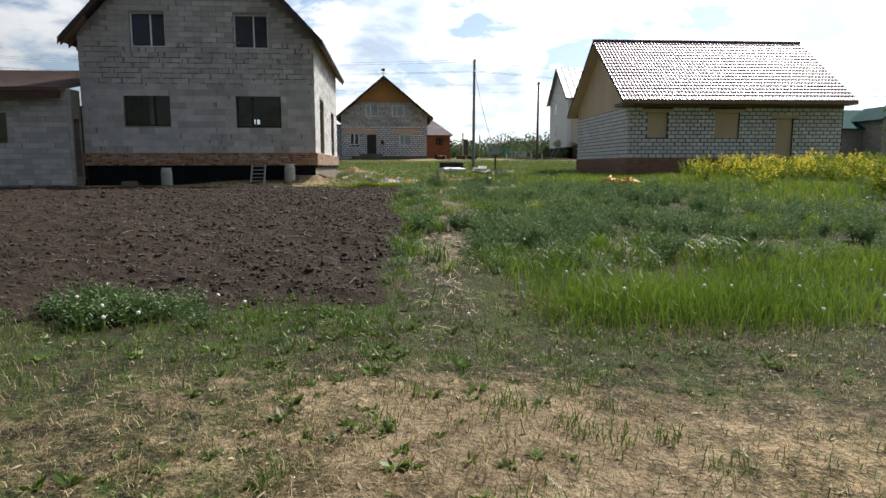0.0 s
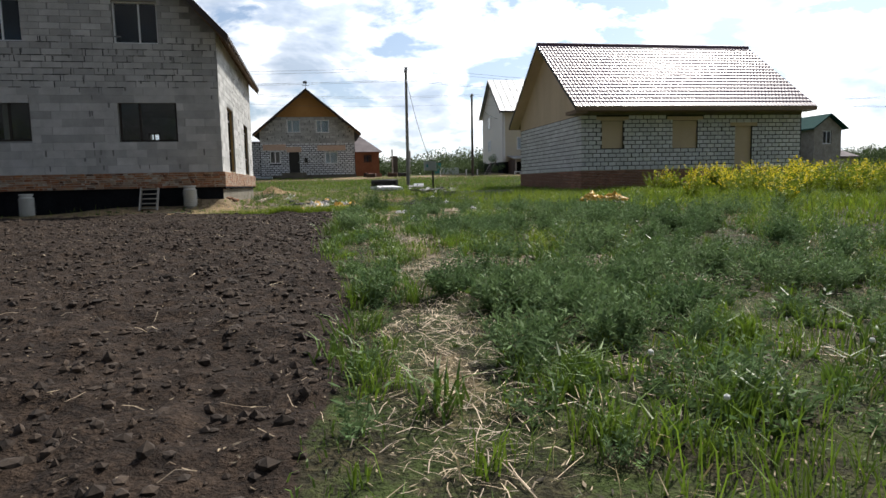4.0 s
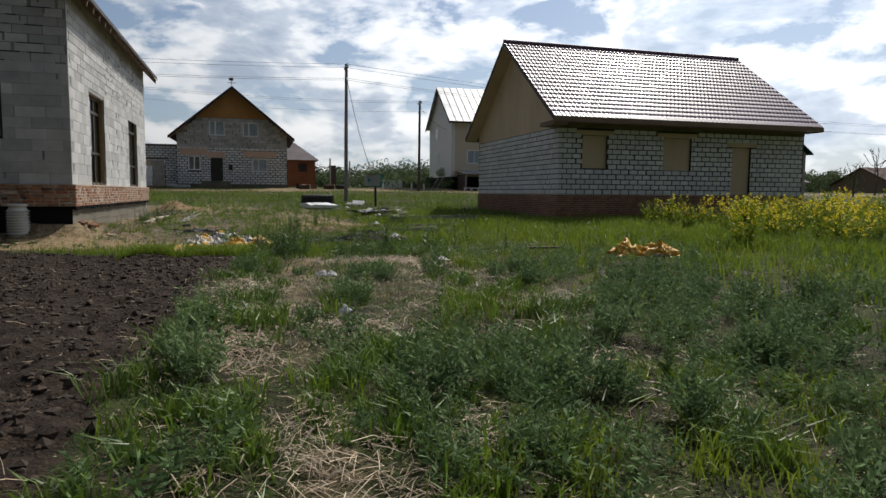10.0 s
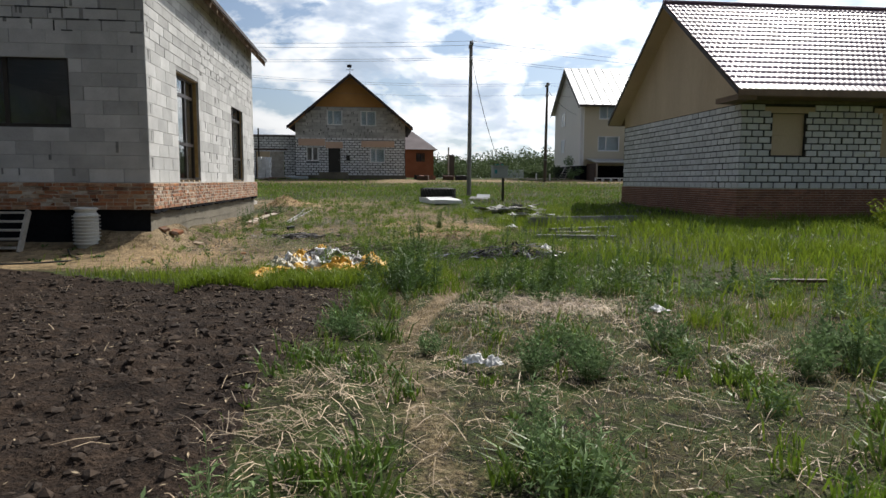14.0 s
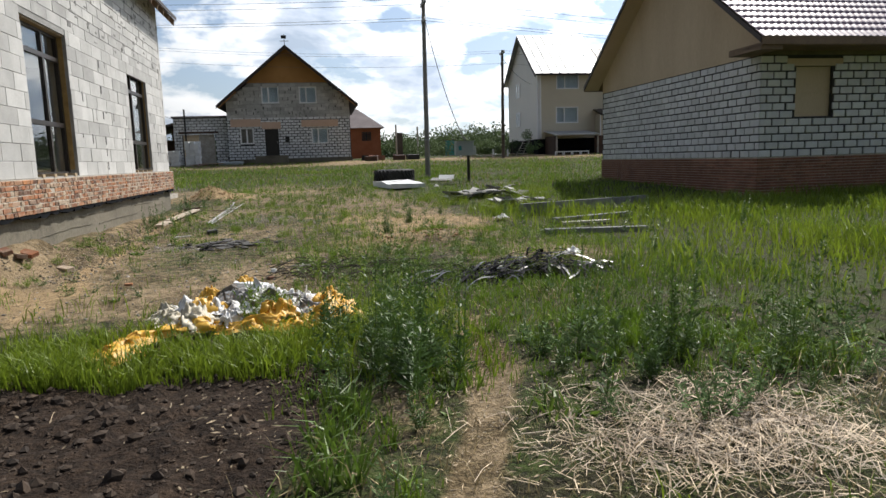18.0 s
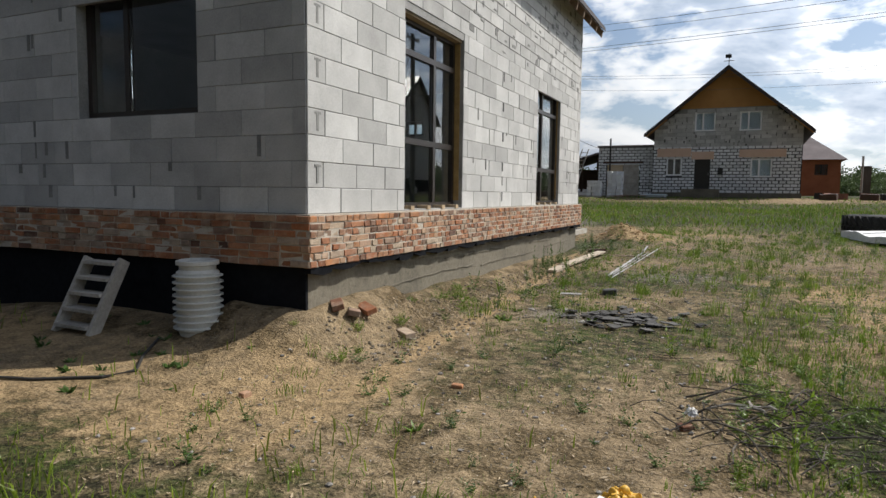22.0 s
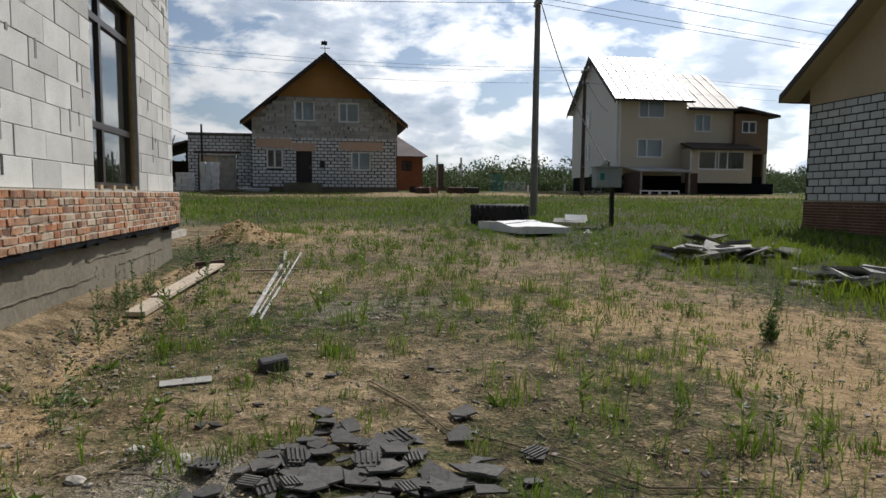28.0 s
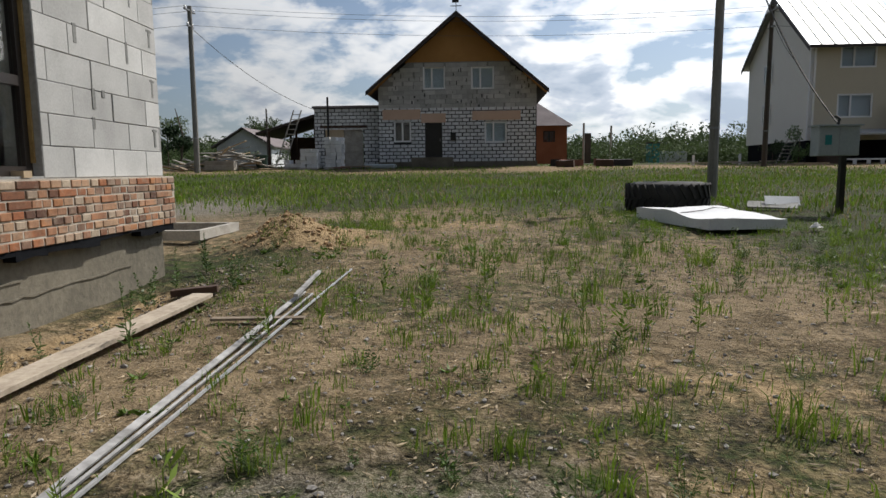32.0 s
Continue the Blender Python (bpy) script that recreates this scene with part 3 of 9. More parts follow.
    sand = mix(t, mask(cover.outputs["Alpha"], 2.4), sand, clean)
    col = mix(t, mask(parts.outputs[1], 2.6), turf, sand)
    col = mix(t, mask(parts.outputs[2], 3.0), col, gravel)
    col = mix(t, mask(parts.outputs[0], 6.0), col, soil)
    link(t, col, b.inputs["Base Color"])
    bump = node(t, "ShaderNodeBump", Strength=0.9, Distance=0.045)
    link(t, mathn(t, "ADD", mathn(t, "ADD", mathn(t, "MULTIPLY", fine, 0.75), mathn(t, "MULTIPLY", n(16, 3.0), 0.8)), mid), bump.inputs["Height"])
    link(t, bump.outputs[0], b.inputs["Normal"])
    return m


def build_ground():
    xs, ys = spaced(-10.5, 4.5, 0.068, 2600), spaced(2.0, 44.0, 0.068, 2600)
    gx, gy = np.meshgrid(xs, ys, indexing="ij")
    gz = land(gx, gy)
    nx, ny = gx.shape
    verts = np.stack([gx, gy, gz], -1).reshape(-1, 3)
    i, j = np.meshgrid(np.arange(nx - 1), np.arange(ny - 1), indexing="ij")
    a = (i * ny + j).ravel()
    faces = np.stack([a, a + ny, a + ny + 1, a + 1], 1)
    ob = quick("ground", verts, [faces], ground_material(), smooth=True)
    tagged(ob, "uneven field of tilled soil, sandy yard and grass", "ground", kind="structure")
    me = ob.data
    col = me.color_attributes.new("cover", "FLOAT_COLOR", "POINT")
    x, y = verts[:, 0], verts[:, 1]
    stones = np.exp(-(((x + 1.0) / 1.8) ** 2 + ((y - 37.5) / 3.0) ** 2)) * (0.22 + 0.3 * wave_noise(x, y, 1.5, 26)) + 0.30 * np.exp(-(((x + 2.1) / 0.55) ** 2 + ((y - 35.6) / 0.9) ** 2)) + np.exp(-(((x + 8) / 3) ** 2 + ((y - 48.5) / 4) ** 2)) * 0.7 + np.exp(-(((x + 2.6) / 0.8) ** 2 + ((y - 32.2) / 0.6) ** 2)) * 0.6 \
        + np.exp(-(((x - 2) / 2.5) ** 2 + ((y - 40.5) / 2.5) ** 2)) * 0.34
    warm = warm_sand(x, y)
    data = np.stack([tilled(x, y), np.clip(np.maximum(sandy(x, y), warm), 0, 1), np.clip(stones, 0, 1), warm], 1).astype(np.float32)
    col.data.foreach_set("color", data.ravel())


build_ground()


# ---- masonry ----
PIECE = {}
TURNED = {"-y": 0, "+x": 90, "-x": -90, "+y": 180}


def piece_arrays(length, height, depth, chamfer):
    """One block: its front lies at y = 0 and looks along -y; x and z run from its lower corner."""
    c = chamfer
    ring = lambda y, a: [(a, y, a), (length - a, y, a), (length - a, y, height - a), (a, y, height - a)]
    v = ring(0, c) + ring(c, 0) + ring(depth, 0)
    f = [(0, 1, 2, 3)] + [(r + 4 + k, r + 4 + (k + 1) % 4, r + (k + 1) % 4, r + k) for r in (0, 4) for k in range(4)]
    return np.array(v, float), np.array(f)


def courses(u0, u1, z0, z1, length, height, holes=(), joint=0.008, wide=0.0, seed=1, under=None, mixed=None):
    """Pieces of a running bond as (u, z, length, height). under: the height that the wall has at u; mixed: lengths to choose from."""
    r = random.Random(seed)
    out = []
    rows = max(1, round((z1 - z0) / height))
    for k in range(rows):
        z = z0 + k * height
        u = u0 - (length * (0.5 if k % 2 else 0.0) + r.uniform(0, 0.08) * length)
        while u < u1:
            n = r.choice(mixed) if mixed else length
            gap = joint + (r.uniform(0.3, 1) * wide if r.random() < 0.2 else 0)
            pieces = [(max(u, u0), min(u + n, u1) - gap)]
            for h in holes:
                if h[2] < z + height * 0.5 < h[3]:
                    pieces = [q for a, b in pieces for q in ((a, min(b, h[0] - 0.004)), (max(a, h[1] + 0.004), b)) if q[1] - q[0] > 0.05]
            for a, b in pieces:
                if b - a < 0.05:
                    continue
                top = z + height - joint
                if under is not None and min(under(a), under(b)) < top:
                    continue
                out.append((a, z, b - a, height - joint))
            u += n
    return out


def lay(name, pieces, facing, face, parent, material, proud=0.008, uneven=0.003, depth=0.06, chamfer=0.004, seed=3, limit=300, near=None, rough=0.0):
    """Lays pieces on a wall: the nearest as objects, the others joined. face: the plane of the wall; near: orders the pieces."""
    r = random.Random(seed)
    turn = radians(TURNED[facing])
    outw = {"-y": Vector((0, -1, 0)), "+x": Vector((1, 0, 0)), "-x": Vector((-1, 0, 0)), "+y": Vector((0, 1, 0))}[facing]
    here = ORIGIN[parent.name]
    if near:
        pieces = sorted(pieces, key=near)
    flip = facing in ("-x", "+y")
    vs, fs, n = [], [], 0
    for k, (u, z, length, height) in enumerate(pieces):
        start = u + length if flip else u
        if facing in ("-y", "+y"):
            at = Vector((start, face, z))
        else:
            at = Vector((face, start, z))
        at = at + outw * (proud + r.uniform(-uneven, uneven))
        if k < limit:
            key = (round(length, 2), round(height, 3), depth, chamfer)
            key = (name,) + key + ((k * 7) % 5 if rough else 0,)
            if key not in PIECE:
                v, f = piece_arrays(key[1], key[2], depth, chamfer)
                if rough:
                    v = v + np.random.RandomState(k).uniform(-rough, rough, v.shape) * np.array([1.0, 1.2, 1.0])
                me = bpy.data.meshes.new(name)
                me.from_pydata(v.tolist(), [], f.tolist())
                me.materials.append(material)
                PIECE[key] = me
            ob = new(name, PIECE[key])
            ob.parent = parent
            ob.matrix_basis = Matrix.Translation(at - here) @ Matrix.Rotation(turn + r.uniform(-3, 3) * rough, 4, "Z") @ Matrix.Rotation(r.uniform(-2.5, 2.5) * rough, 4, "Y")
        else:
            v, f = piece_arrays(length, height, depth, chamfer)
            c, s = math.cos(turn), math.sin(turn)
            vs.append(np.stack([v[:, 0] * c - v[:, 1] * s + at.x, v[:, 0] * s + v[:, 1] * c + at.y, v[:, 2] + at.z], 1))
            fs.append(f + n)
            n += len(v)
    if vs:
        rest = quick(name + "work", np.concatenate(vs), [np.concatenate(fs)], material, parent)
        tagged(rest, kind="stuff")


def window(name, parent, facing, face, u0, u1, z0, z1, columns, rows, material, inset=0.10, bar=0.07, label="", thick=0.07, sash=None):
    """A glazed window: a frame with bars, and a pane in each field. columns, rows: shares of the width and of the height, from the foot."""
    def b(a0, a1, c0, c1, d0, d1):
        s = {"-y": 1, "+x": -1, "-x": 1, "+y": -1}[facing]
        p, q = sorted((face + s * d0, face + s * d1))
        if facing in ("-y", "+y"):
            return (a0, a1, p, q, c0, c1)
        return (p, q, a0, a1, c0, c1)

    us = [u0 + (u1 - u0) * sum(columns[:i]) / sum(columns) for i in range(len(columns) + 1)]
    zs = [z0 + (z1 - z0) * sum(rows[:i]) / sum(rows) for i in range(len(rows) + 1)]
    def edges(v, k):
        return v[k] + (bar if k == 0 else bar * 0.5), v[k + 1] - (bar if k == len(v) - 2 else bar * 0.5)

    d = b(0, 1, 0, 1, inset, inset + thick)
    p, q = (d[2], d[3]) if facing in ("-y", "+y") else (d[0], d[1])
    fields = [edges(us, i) + edges(zs, j) for i in range(len(us) - 1) for j in range(len(zs) - 1)]
    bm = holed("y" if facing in ("-y", "+y") else "x", p, q, u0, u1, z0, z1, fields)
    w = part(name, bm, material, parent, label)
    for i in range(len(us) - 1):
        for j in range(len(zs) - 1):
            pane = part("pane", boxed(*b(us[i] + bar * 0.5, us[i + 1] - bar * 0.5, zs[j] + bar * 0.5, zs[j + 1] - bar * 0.5, inset + thick * 0.45, inset + thick * 0.45 + 0.012)), M_GLASS, w)
            pane.visible_shadow = False
    return w


def roof_slab(eave_u, eave_z, ridge_u, ridge_z, thick, axis, a, b):
    """One slope of a gable roof as a slab; its upper face runs through the eave and the ridge."""
    return prism([(eave_u, eave_z), (ridge_u, ridge_z), (ridge_u, ridge_z - thick), (eave_u, eave_z - thick)], axis, a, b)


# ---- the grey block house ----
def grey_house():
    h = thing("house", ((AX0 + AX1) / 2, (AY0 + AY1) / 2, 1.1), "unfinished grey aerated-block house with brick plinth and dark roof", "house")
    cx, half, eave, slope = (AX0 + AX1) / 2, 5.02, 6.80, 1.05
    top, bt, bb = 7.05, 2.44, 1.94
    t = 0.30
    roof_under = lambda x: eave - 0.16 + (half - abs(x - cx)) * slope
    front = [(-11.85, -10.05, 3.5, 4.82), (-7.47, -5.68, 3.45, 4.80), (-11.44, -10.1, 6.6, 7.92), (-7.45, -6.1, 6.58, 7.9)]
    side = [(31.20, 32.98, 2.46, 4.84), (36.71, 38.43, 2.46, 4.82)]
    back = [(-9.10, -8.55, 4.20, 4.60)]
    wf = part("wall_front", holed("y", AY0, AY0 + t, AX0, AX1, bt, top, front[:2] + [(a, b, c, top + 1) for a, b, c, d in front[2:]]), M_MORTAR, h)
    gable = [(AX0, top), (AX1, top), (AX1, roof_under(AX1) - 0.02), (cx, roof_under(cx) - 0.02), (AX0, roof_under(AX0) - 0.02)]
    # gable, cut round its two windows
    zt = 7.92
    fl = roof_under
    part("gable_lower", holed("y", AY0, AY0 + t, AX0 + 0.75, AX1 - 0.75, top, zt, [(a, b, top - 1, d) for a, b, c, d in front[2:]]), M_MORTAR, h)
    for s0, s1 in ((AX0, AX0 + 0.75), (AX1 - 0.75, AX1)):
        part("gable_shoulder", prism([(s0, top), (s1, top), (s1, min(zt, fl(s1) - 0.02)), (s0, min(zt, fl(s0) - 0.02))], "y", AY0, AY0 + t), M_MORTAR, h)
    dx = (eave - 0.18 - zt) / slope + half
    part("gable_upper", prism([(cx - dx, zt), (cx + dx, zt), (cx, fl(cx) - 0.02)], "y", AY0, AY0 + t), M_MORTAR, h)
    ws = part("wall_side", holed("x", AX1 - t, AX1, AY0 + t, AY1 - t, bt, top, side), M_MORTAR, h)
    part("wall_back", holed("y", AY1 - t, AY1, AX0, AX1, bt, top, back), M_MORTAR, h)
    part("gable_back", prism(gable, "y", AY1 - t, AY1), M_MORTAR, h)
    part("wall_far_side", boxed(AX0, AX0 + t, AY0 + t, AY1 - t, bt, top), M_MORTAR, h)
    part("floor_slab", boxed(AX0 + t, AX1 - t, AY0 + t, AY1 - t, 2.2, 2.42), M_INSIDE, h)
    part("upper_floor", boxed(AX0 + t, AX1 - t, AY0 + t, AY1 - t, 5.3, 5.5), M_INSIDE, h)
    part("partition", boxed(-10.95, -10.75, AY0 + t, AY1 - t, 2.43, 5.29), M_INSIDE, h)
    # footing: bitumen on the garden side, bare concrete on the yard side
    f = 0.03
    part("foundation", boxed(AX0 + f, AX1 - f, AY0 + f, AY1 - f, 0.6, bb), M_CONCRETE, h, "rough bare concrete foundation")
    part("waterproofing", boxed(AX0 + 0.05, AX1 - f + 0.004, AY0 + 0.005, AY0 + f + 0.012, 0.6, bb - 0.01), M_BITUMEN, h, "black bitumen coating")
    pf = part("plinth_front", boxed(AX0 - 0.07, AX1 + 0.08, AY0 - 0.07, AY0 + 0.2, bb, bt), M_BRICKMORTAR, h)
    ps = part("plinth_side", boxed(AX1 - 0.2, AX1 + 0.08, AY0 + 0.2, AY1 - 0.2, bb, bt), M_BRICKMORTAR, h)
    part("plinth_back", boxed(AX0 - 0.05, AX1 + 0.08, AY1 - 0.2, AY1 + 0.07, bb, bt), M_BRICKMORTAR, h)
    part("plinth_far_side", boxed(AX0 - 0.05, AX0 + 0.2, AY0 + 0.2, AY1 - 0.2, bb, bt), M_BRICKMORTAR, h)
    # ragged roofing felt hanging from under the plinth
    r = random.Random(17)
    for k in range(32):
        y = AY0 - 0.05 + k * 0.349
        d0, d1 = r.uniform(0.02, 0.085), r.uniform(0.02, 0.085)
        part("roofing_felt", prism([(y, bb - 0.001), (y + 0.348, bb - 0.001), (y + 0.348, bb - d1), (y + 0.2, bb - (d0 + d1) / 2 - r.uniform(-0.02, 0.03)), (y, bb - d0)], "x", AX1 - 0.02, AX1 + 0.075), M_BITUMEN, h, "black roofing felt edge")
    # ragged lips where the concrete was poured in layers
    for drop, start, stop in ((0.20, 3.2, 5.6), (0.24, 7.2, 9.0), (0.37, 1.5, 4.4), (0.41, 4.6, 7.6), (0.36, 8.3, 10.6)):
        n = int((stop - start) / 0.11)
        mid = [bb - drop + 0.010 * math.sin(k * 0.23 + drop * 30) + r.uniform(-0.010, 0.010) for k in range(n)]
        line = [AY0 + start + k * 0.11 for k in range(n)]
        up = [(y, z + r.uniform(0.002, 0.012)) for y, z in zip(line, mid)]
        down = [(y, z - r.uniform(0.002, 0.016)) for y, z in zip(line, mid)]
        part("pour_joint", prism(up + down[::-1], "x", AX1 - 0.06, AX1 - 0.018), M_CONCRETE, h, "ragged concrete pour joint")
    # roof
    part("roof", roof_slab(cx + half, eave, cx, eave + half * slope, 0.10, "y", AY0 - 0.62, AY1 + 0.45), M_DARKROOF, h, "dark brown profiled roofing")
    part("roof_slope", roof_slab(cx - half, eave, cx, eave + half * slope, 0.10, "y", AY0 - 0.62, AY1 + 0.45), M_DARKROOF, h)
    for sgn in (1, -1):
        for k in range(19):
            y = AY0 - 0.5 + k * 0.66
            part("rafter_tail", prism([(cx + sgn * (half - 0.03), eave - 0.11), (cx + sgn * (half - 1.0), eave - 0.11 + 0.97 * slope), (cx + sgn * (half - 1.0), eave - 0.27 + 0.97 * slope), (cx + sgn * (half - 0.06), eave - 0.27)], "y", y, y + 0.05), M_SOFFIT, h)
        part("soffit", prism([(cx + sgn * (half - 0.02), eave - 0.105), (cx + sgn * (half - 0.9), eave - 0.105 + 0.88 * slope), (cx + sgn * (half - 0.9), eave - 0.125 + 0.88 * slope), (cx + sgn * (half - 0.02), eave - 0.125)], "y", AY0 - 0.6, AY1 + 0.43), M_SOFFIT, h)
        part("barge_board", prism([(cx + sgn * half, eave - 0.10), (cx, eave + half * slope - 0.10), (cx, eave + half * slope - 0.28), (cx + sgn * half, eave - 0.26)], "y", AY0 - 0.63, AY0 - 0.60), M_DARKROOF, h)
    # windows
    window("window", h, "-y", AY0, *front[0], (1, 0.55), (1,), M_FRAME, 0.12, 0.07, "dark-framed window")
    window("window", h, "-y", AY0, *front[1], (0.55, 1), (1,), M_FRAME, 0.12, 0.07, "dark-framed window")
    for a in front[2:]:
        window("window", h, "-y", AY0, *a, (1.35, 1), (1,), M_WHITEFRAME, 0.10, 0.045, "pale-framed attic window")
        # added sheet: its black stands in for the unlit attic inside
        part("dark_blind", boxed(a[0] + 0.05, a[1] - 0.05, AY0 + 0.24, AY0 + 0.26, a[2] + 0.05, a[3] - 0.05), M_BITUMEN, h, "added black sheet standing in for the dark attic behind the panes")
    window("window", h, "+x", AX1, *side[0], (0.62, 0.38), (0.36, 0.46, 0.18), M_FRAME, 0.13, 0.075, "tall dark-framed window")
    window("window", h, "+x", AX1, *side[1], (0.36, 0.64), (0.30, 0.50, 0.20), M_FRAME, 0.08, 0.075, "tall dark-framed window")
    window("window", h, "+y", AY1, *back[0], (1, 1), (1,), M_FRAME, 0.12, 0.07, "dark-framed window")
    for y0, y1, z0, z1 in side:
        for y, e in ((y0 + 0.001, 0.018), (y1 - 0.019, 0.018)):
            part("foam_strip", boxed(AX1 - 0.128, AX1 - 0.05, y, y + e, z0 + 0.1, z1 - 0.04), M_FOAM, h, "yellow mounting foam at the jamb")
        part("head_strip", boxed(AX1 - 0.14, AX1 - 0.03, y0, y1, z1 - 0.03, z1 - 0.002), M_TIMBER, h, "raw timber packing")
        for k in range(4):
            y = y0 + 0.15 + k * (y1 - y0 - 0.4) / 3
            part("wedge", boxed(AX1 - 0.2, AX1 + 0.02, y, y + 0.09, 2.45, 2.50), M_TIMBER, h, "raw timber wedge under the frame")
    annex(h)
    return h, wf, ws, pf, ps, fl, front, side, top, bt, bb, cx


def annex(h):
    """The low wing on the garden side."""
    x0, x1, y0, y1, z0, z1 = -21.5, -13.5, 28.2, 36.0, 1.0, 4.85
    hole = [(-18.2, -15.75, 2.7, 4.0)]
    w = part("annex_wall", holed("y", y0, y0 + 0.3, x0, x1, z0, z1, hole), M_MORTAR, h)
    part("annex_side_wall", holed("x", x1 - 0.3, x1, y0 + 0.3, AY0 - 0.02, z0, z1, [(y0 + 0.42, AY0 - 0.2, 1.5, 3.75)]), M_CONCRETE, h)
    part("annex_side_wall", boxed(x0, x0 + 0.3, y0 + 0.3, y1, z0, z1), M_MORTAR, h)
    part("annex_back_wall", boxed(x0 + 0.3, x1, y1 - 0.3, y1, z0, z1), M_MORTAR, h)
    part("annex_floor", boxed(x0 + 0.3, x1 - 0.3, y0 + 0.3, y1 - 0.3, 1.2, 1.4), M_INSIDE, h)
    lay("block", courses(x0, x1, 1.2, z1, 0.6, 0.2, hole, 0.012, 0.03, 21), "-y", y0, w, M_BLOCK, limit=170, near=lambda q: -q[0])
    window("window", h, "-y", y0, *hole[0], (1, 1), (1,), M_WHITEFRAME, 0.12, 0.06, "pale-framed window")
    roof = part("annex_roof", prism([(y0 - 0.5, z1 - 0.05), (y1 + 0.3, z1 + 1.75), (y1 + 0.3, z1 + 1.65), (y0 - 0.5, z1 - 0.15)], "x", x0 - 0.4, x1 - 0.02), M_REDROOF, h, "brown tiled lean-to roof")
    for k in range(24):
        u = y0 - 0.5 + k * 0.35
        z = z1 - 0.05 + k * 0.35 * 1.80 / (y1 + 0.8 - y0)
        part("tile_course", prism([(u - 0.01, z + 0.0), (u + 0.36, z + 0.078), (u + 0.36, z + 0.096), (u - 0.01, z + 0.040)], "x", x0 - 0.4, x1 - 0.03), M_REDROOF, roof)
    part("annex_fascia", boxed(x0 - 0.4, x1 - 0.02, y0 - 0.49, y0 - 0.46, z1 - 0.42, z1 - 0.16), M_DARKWOOD, h)


GREY = grey_house()


# ---- the white block house ----
def tiled_slope(eave_y, eave_z, ridge_y, ridge_z, x0, x1, name, parent, label):
    """Metal tiles: waves along the eave, a small step every 0.35 m up the slope."""
    run = math.hypot(ridge_y - eave_y, ridge_z - eave_z)
    nx = int((x1 - x0) / 0.19) * 6
    xs = np.linspace(x0, x1, nx + 1)
    prof = 0.011 * np.cos((xs - x0) / 0.19 * math.tau)
    ss, lift = [], []
    k = 0
    while k * 0.35 < run:
        s = k * 0.35
        for ds, l in ((0.0, 0.010), (0.17, 0.0065), (0.32, 0.003), (0.345, 0.0)):
            if s + ds <= run:
                ss.append(s + ds)
                lift.append(l)
        k += 1
    ss, lift = np.array(ss), np.array(lift)
    nrm = np.array([-(ridge_z - eave_z) * np.sign(ridge_y - eave_y), abs(ridge_y - eave_y)]) / run
    sy, sz = eave_y + (ridge_y - eave_y) * ss / run, eave_z + (ridge_z - eave_z) * ss / run
    up = lift[:, None] + prof[None, :]
    vx = np.broadcast_to(xs[None, :], up.shape)
    verts = np.stack([vx, sy[:, None] + nrm[0] * up, sz[:, None] + nrm[1] * up], -1).reshape(-1, 3)
    i, j = np.meshgrid(np.arange(len(ss) - 1), np.arange(nx), indexing="ij")
    a = (i * (nx + 1) + j).ravel()
    q = np.stack([a, a + 1, a + nx + 2, a + nx + 1], 1)
    if ridge_y < eave_y:
        q = q[:, ::-1]
    return quick(name, verts, [q], M_ROOFTILE, parent, label, smooth=True)


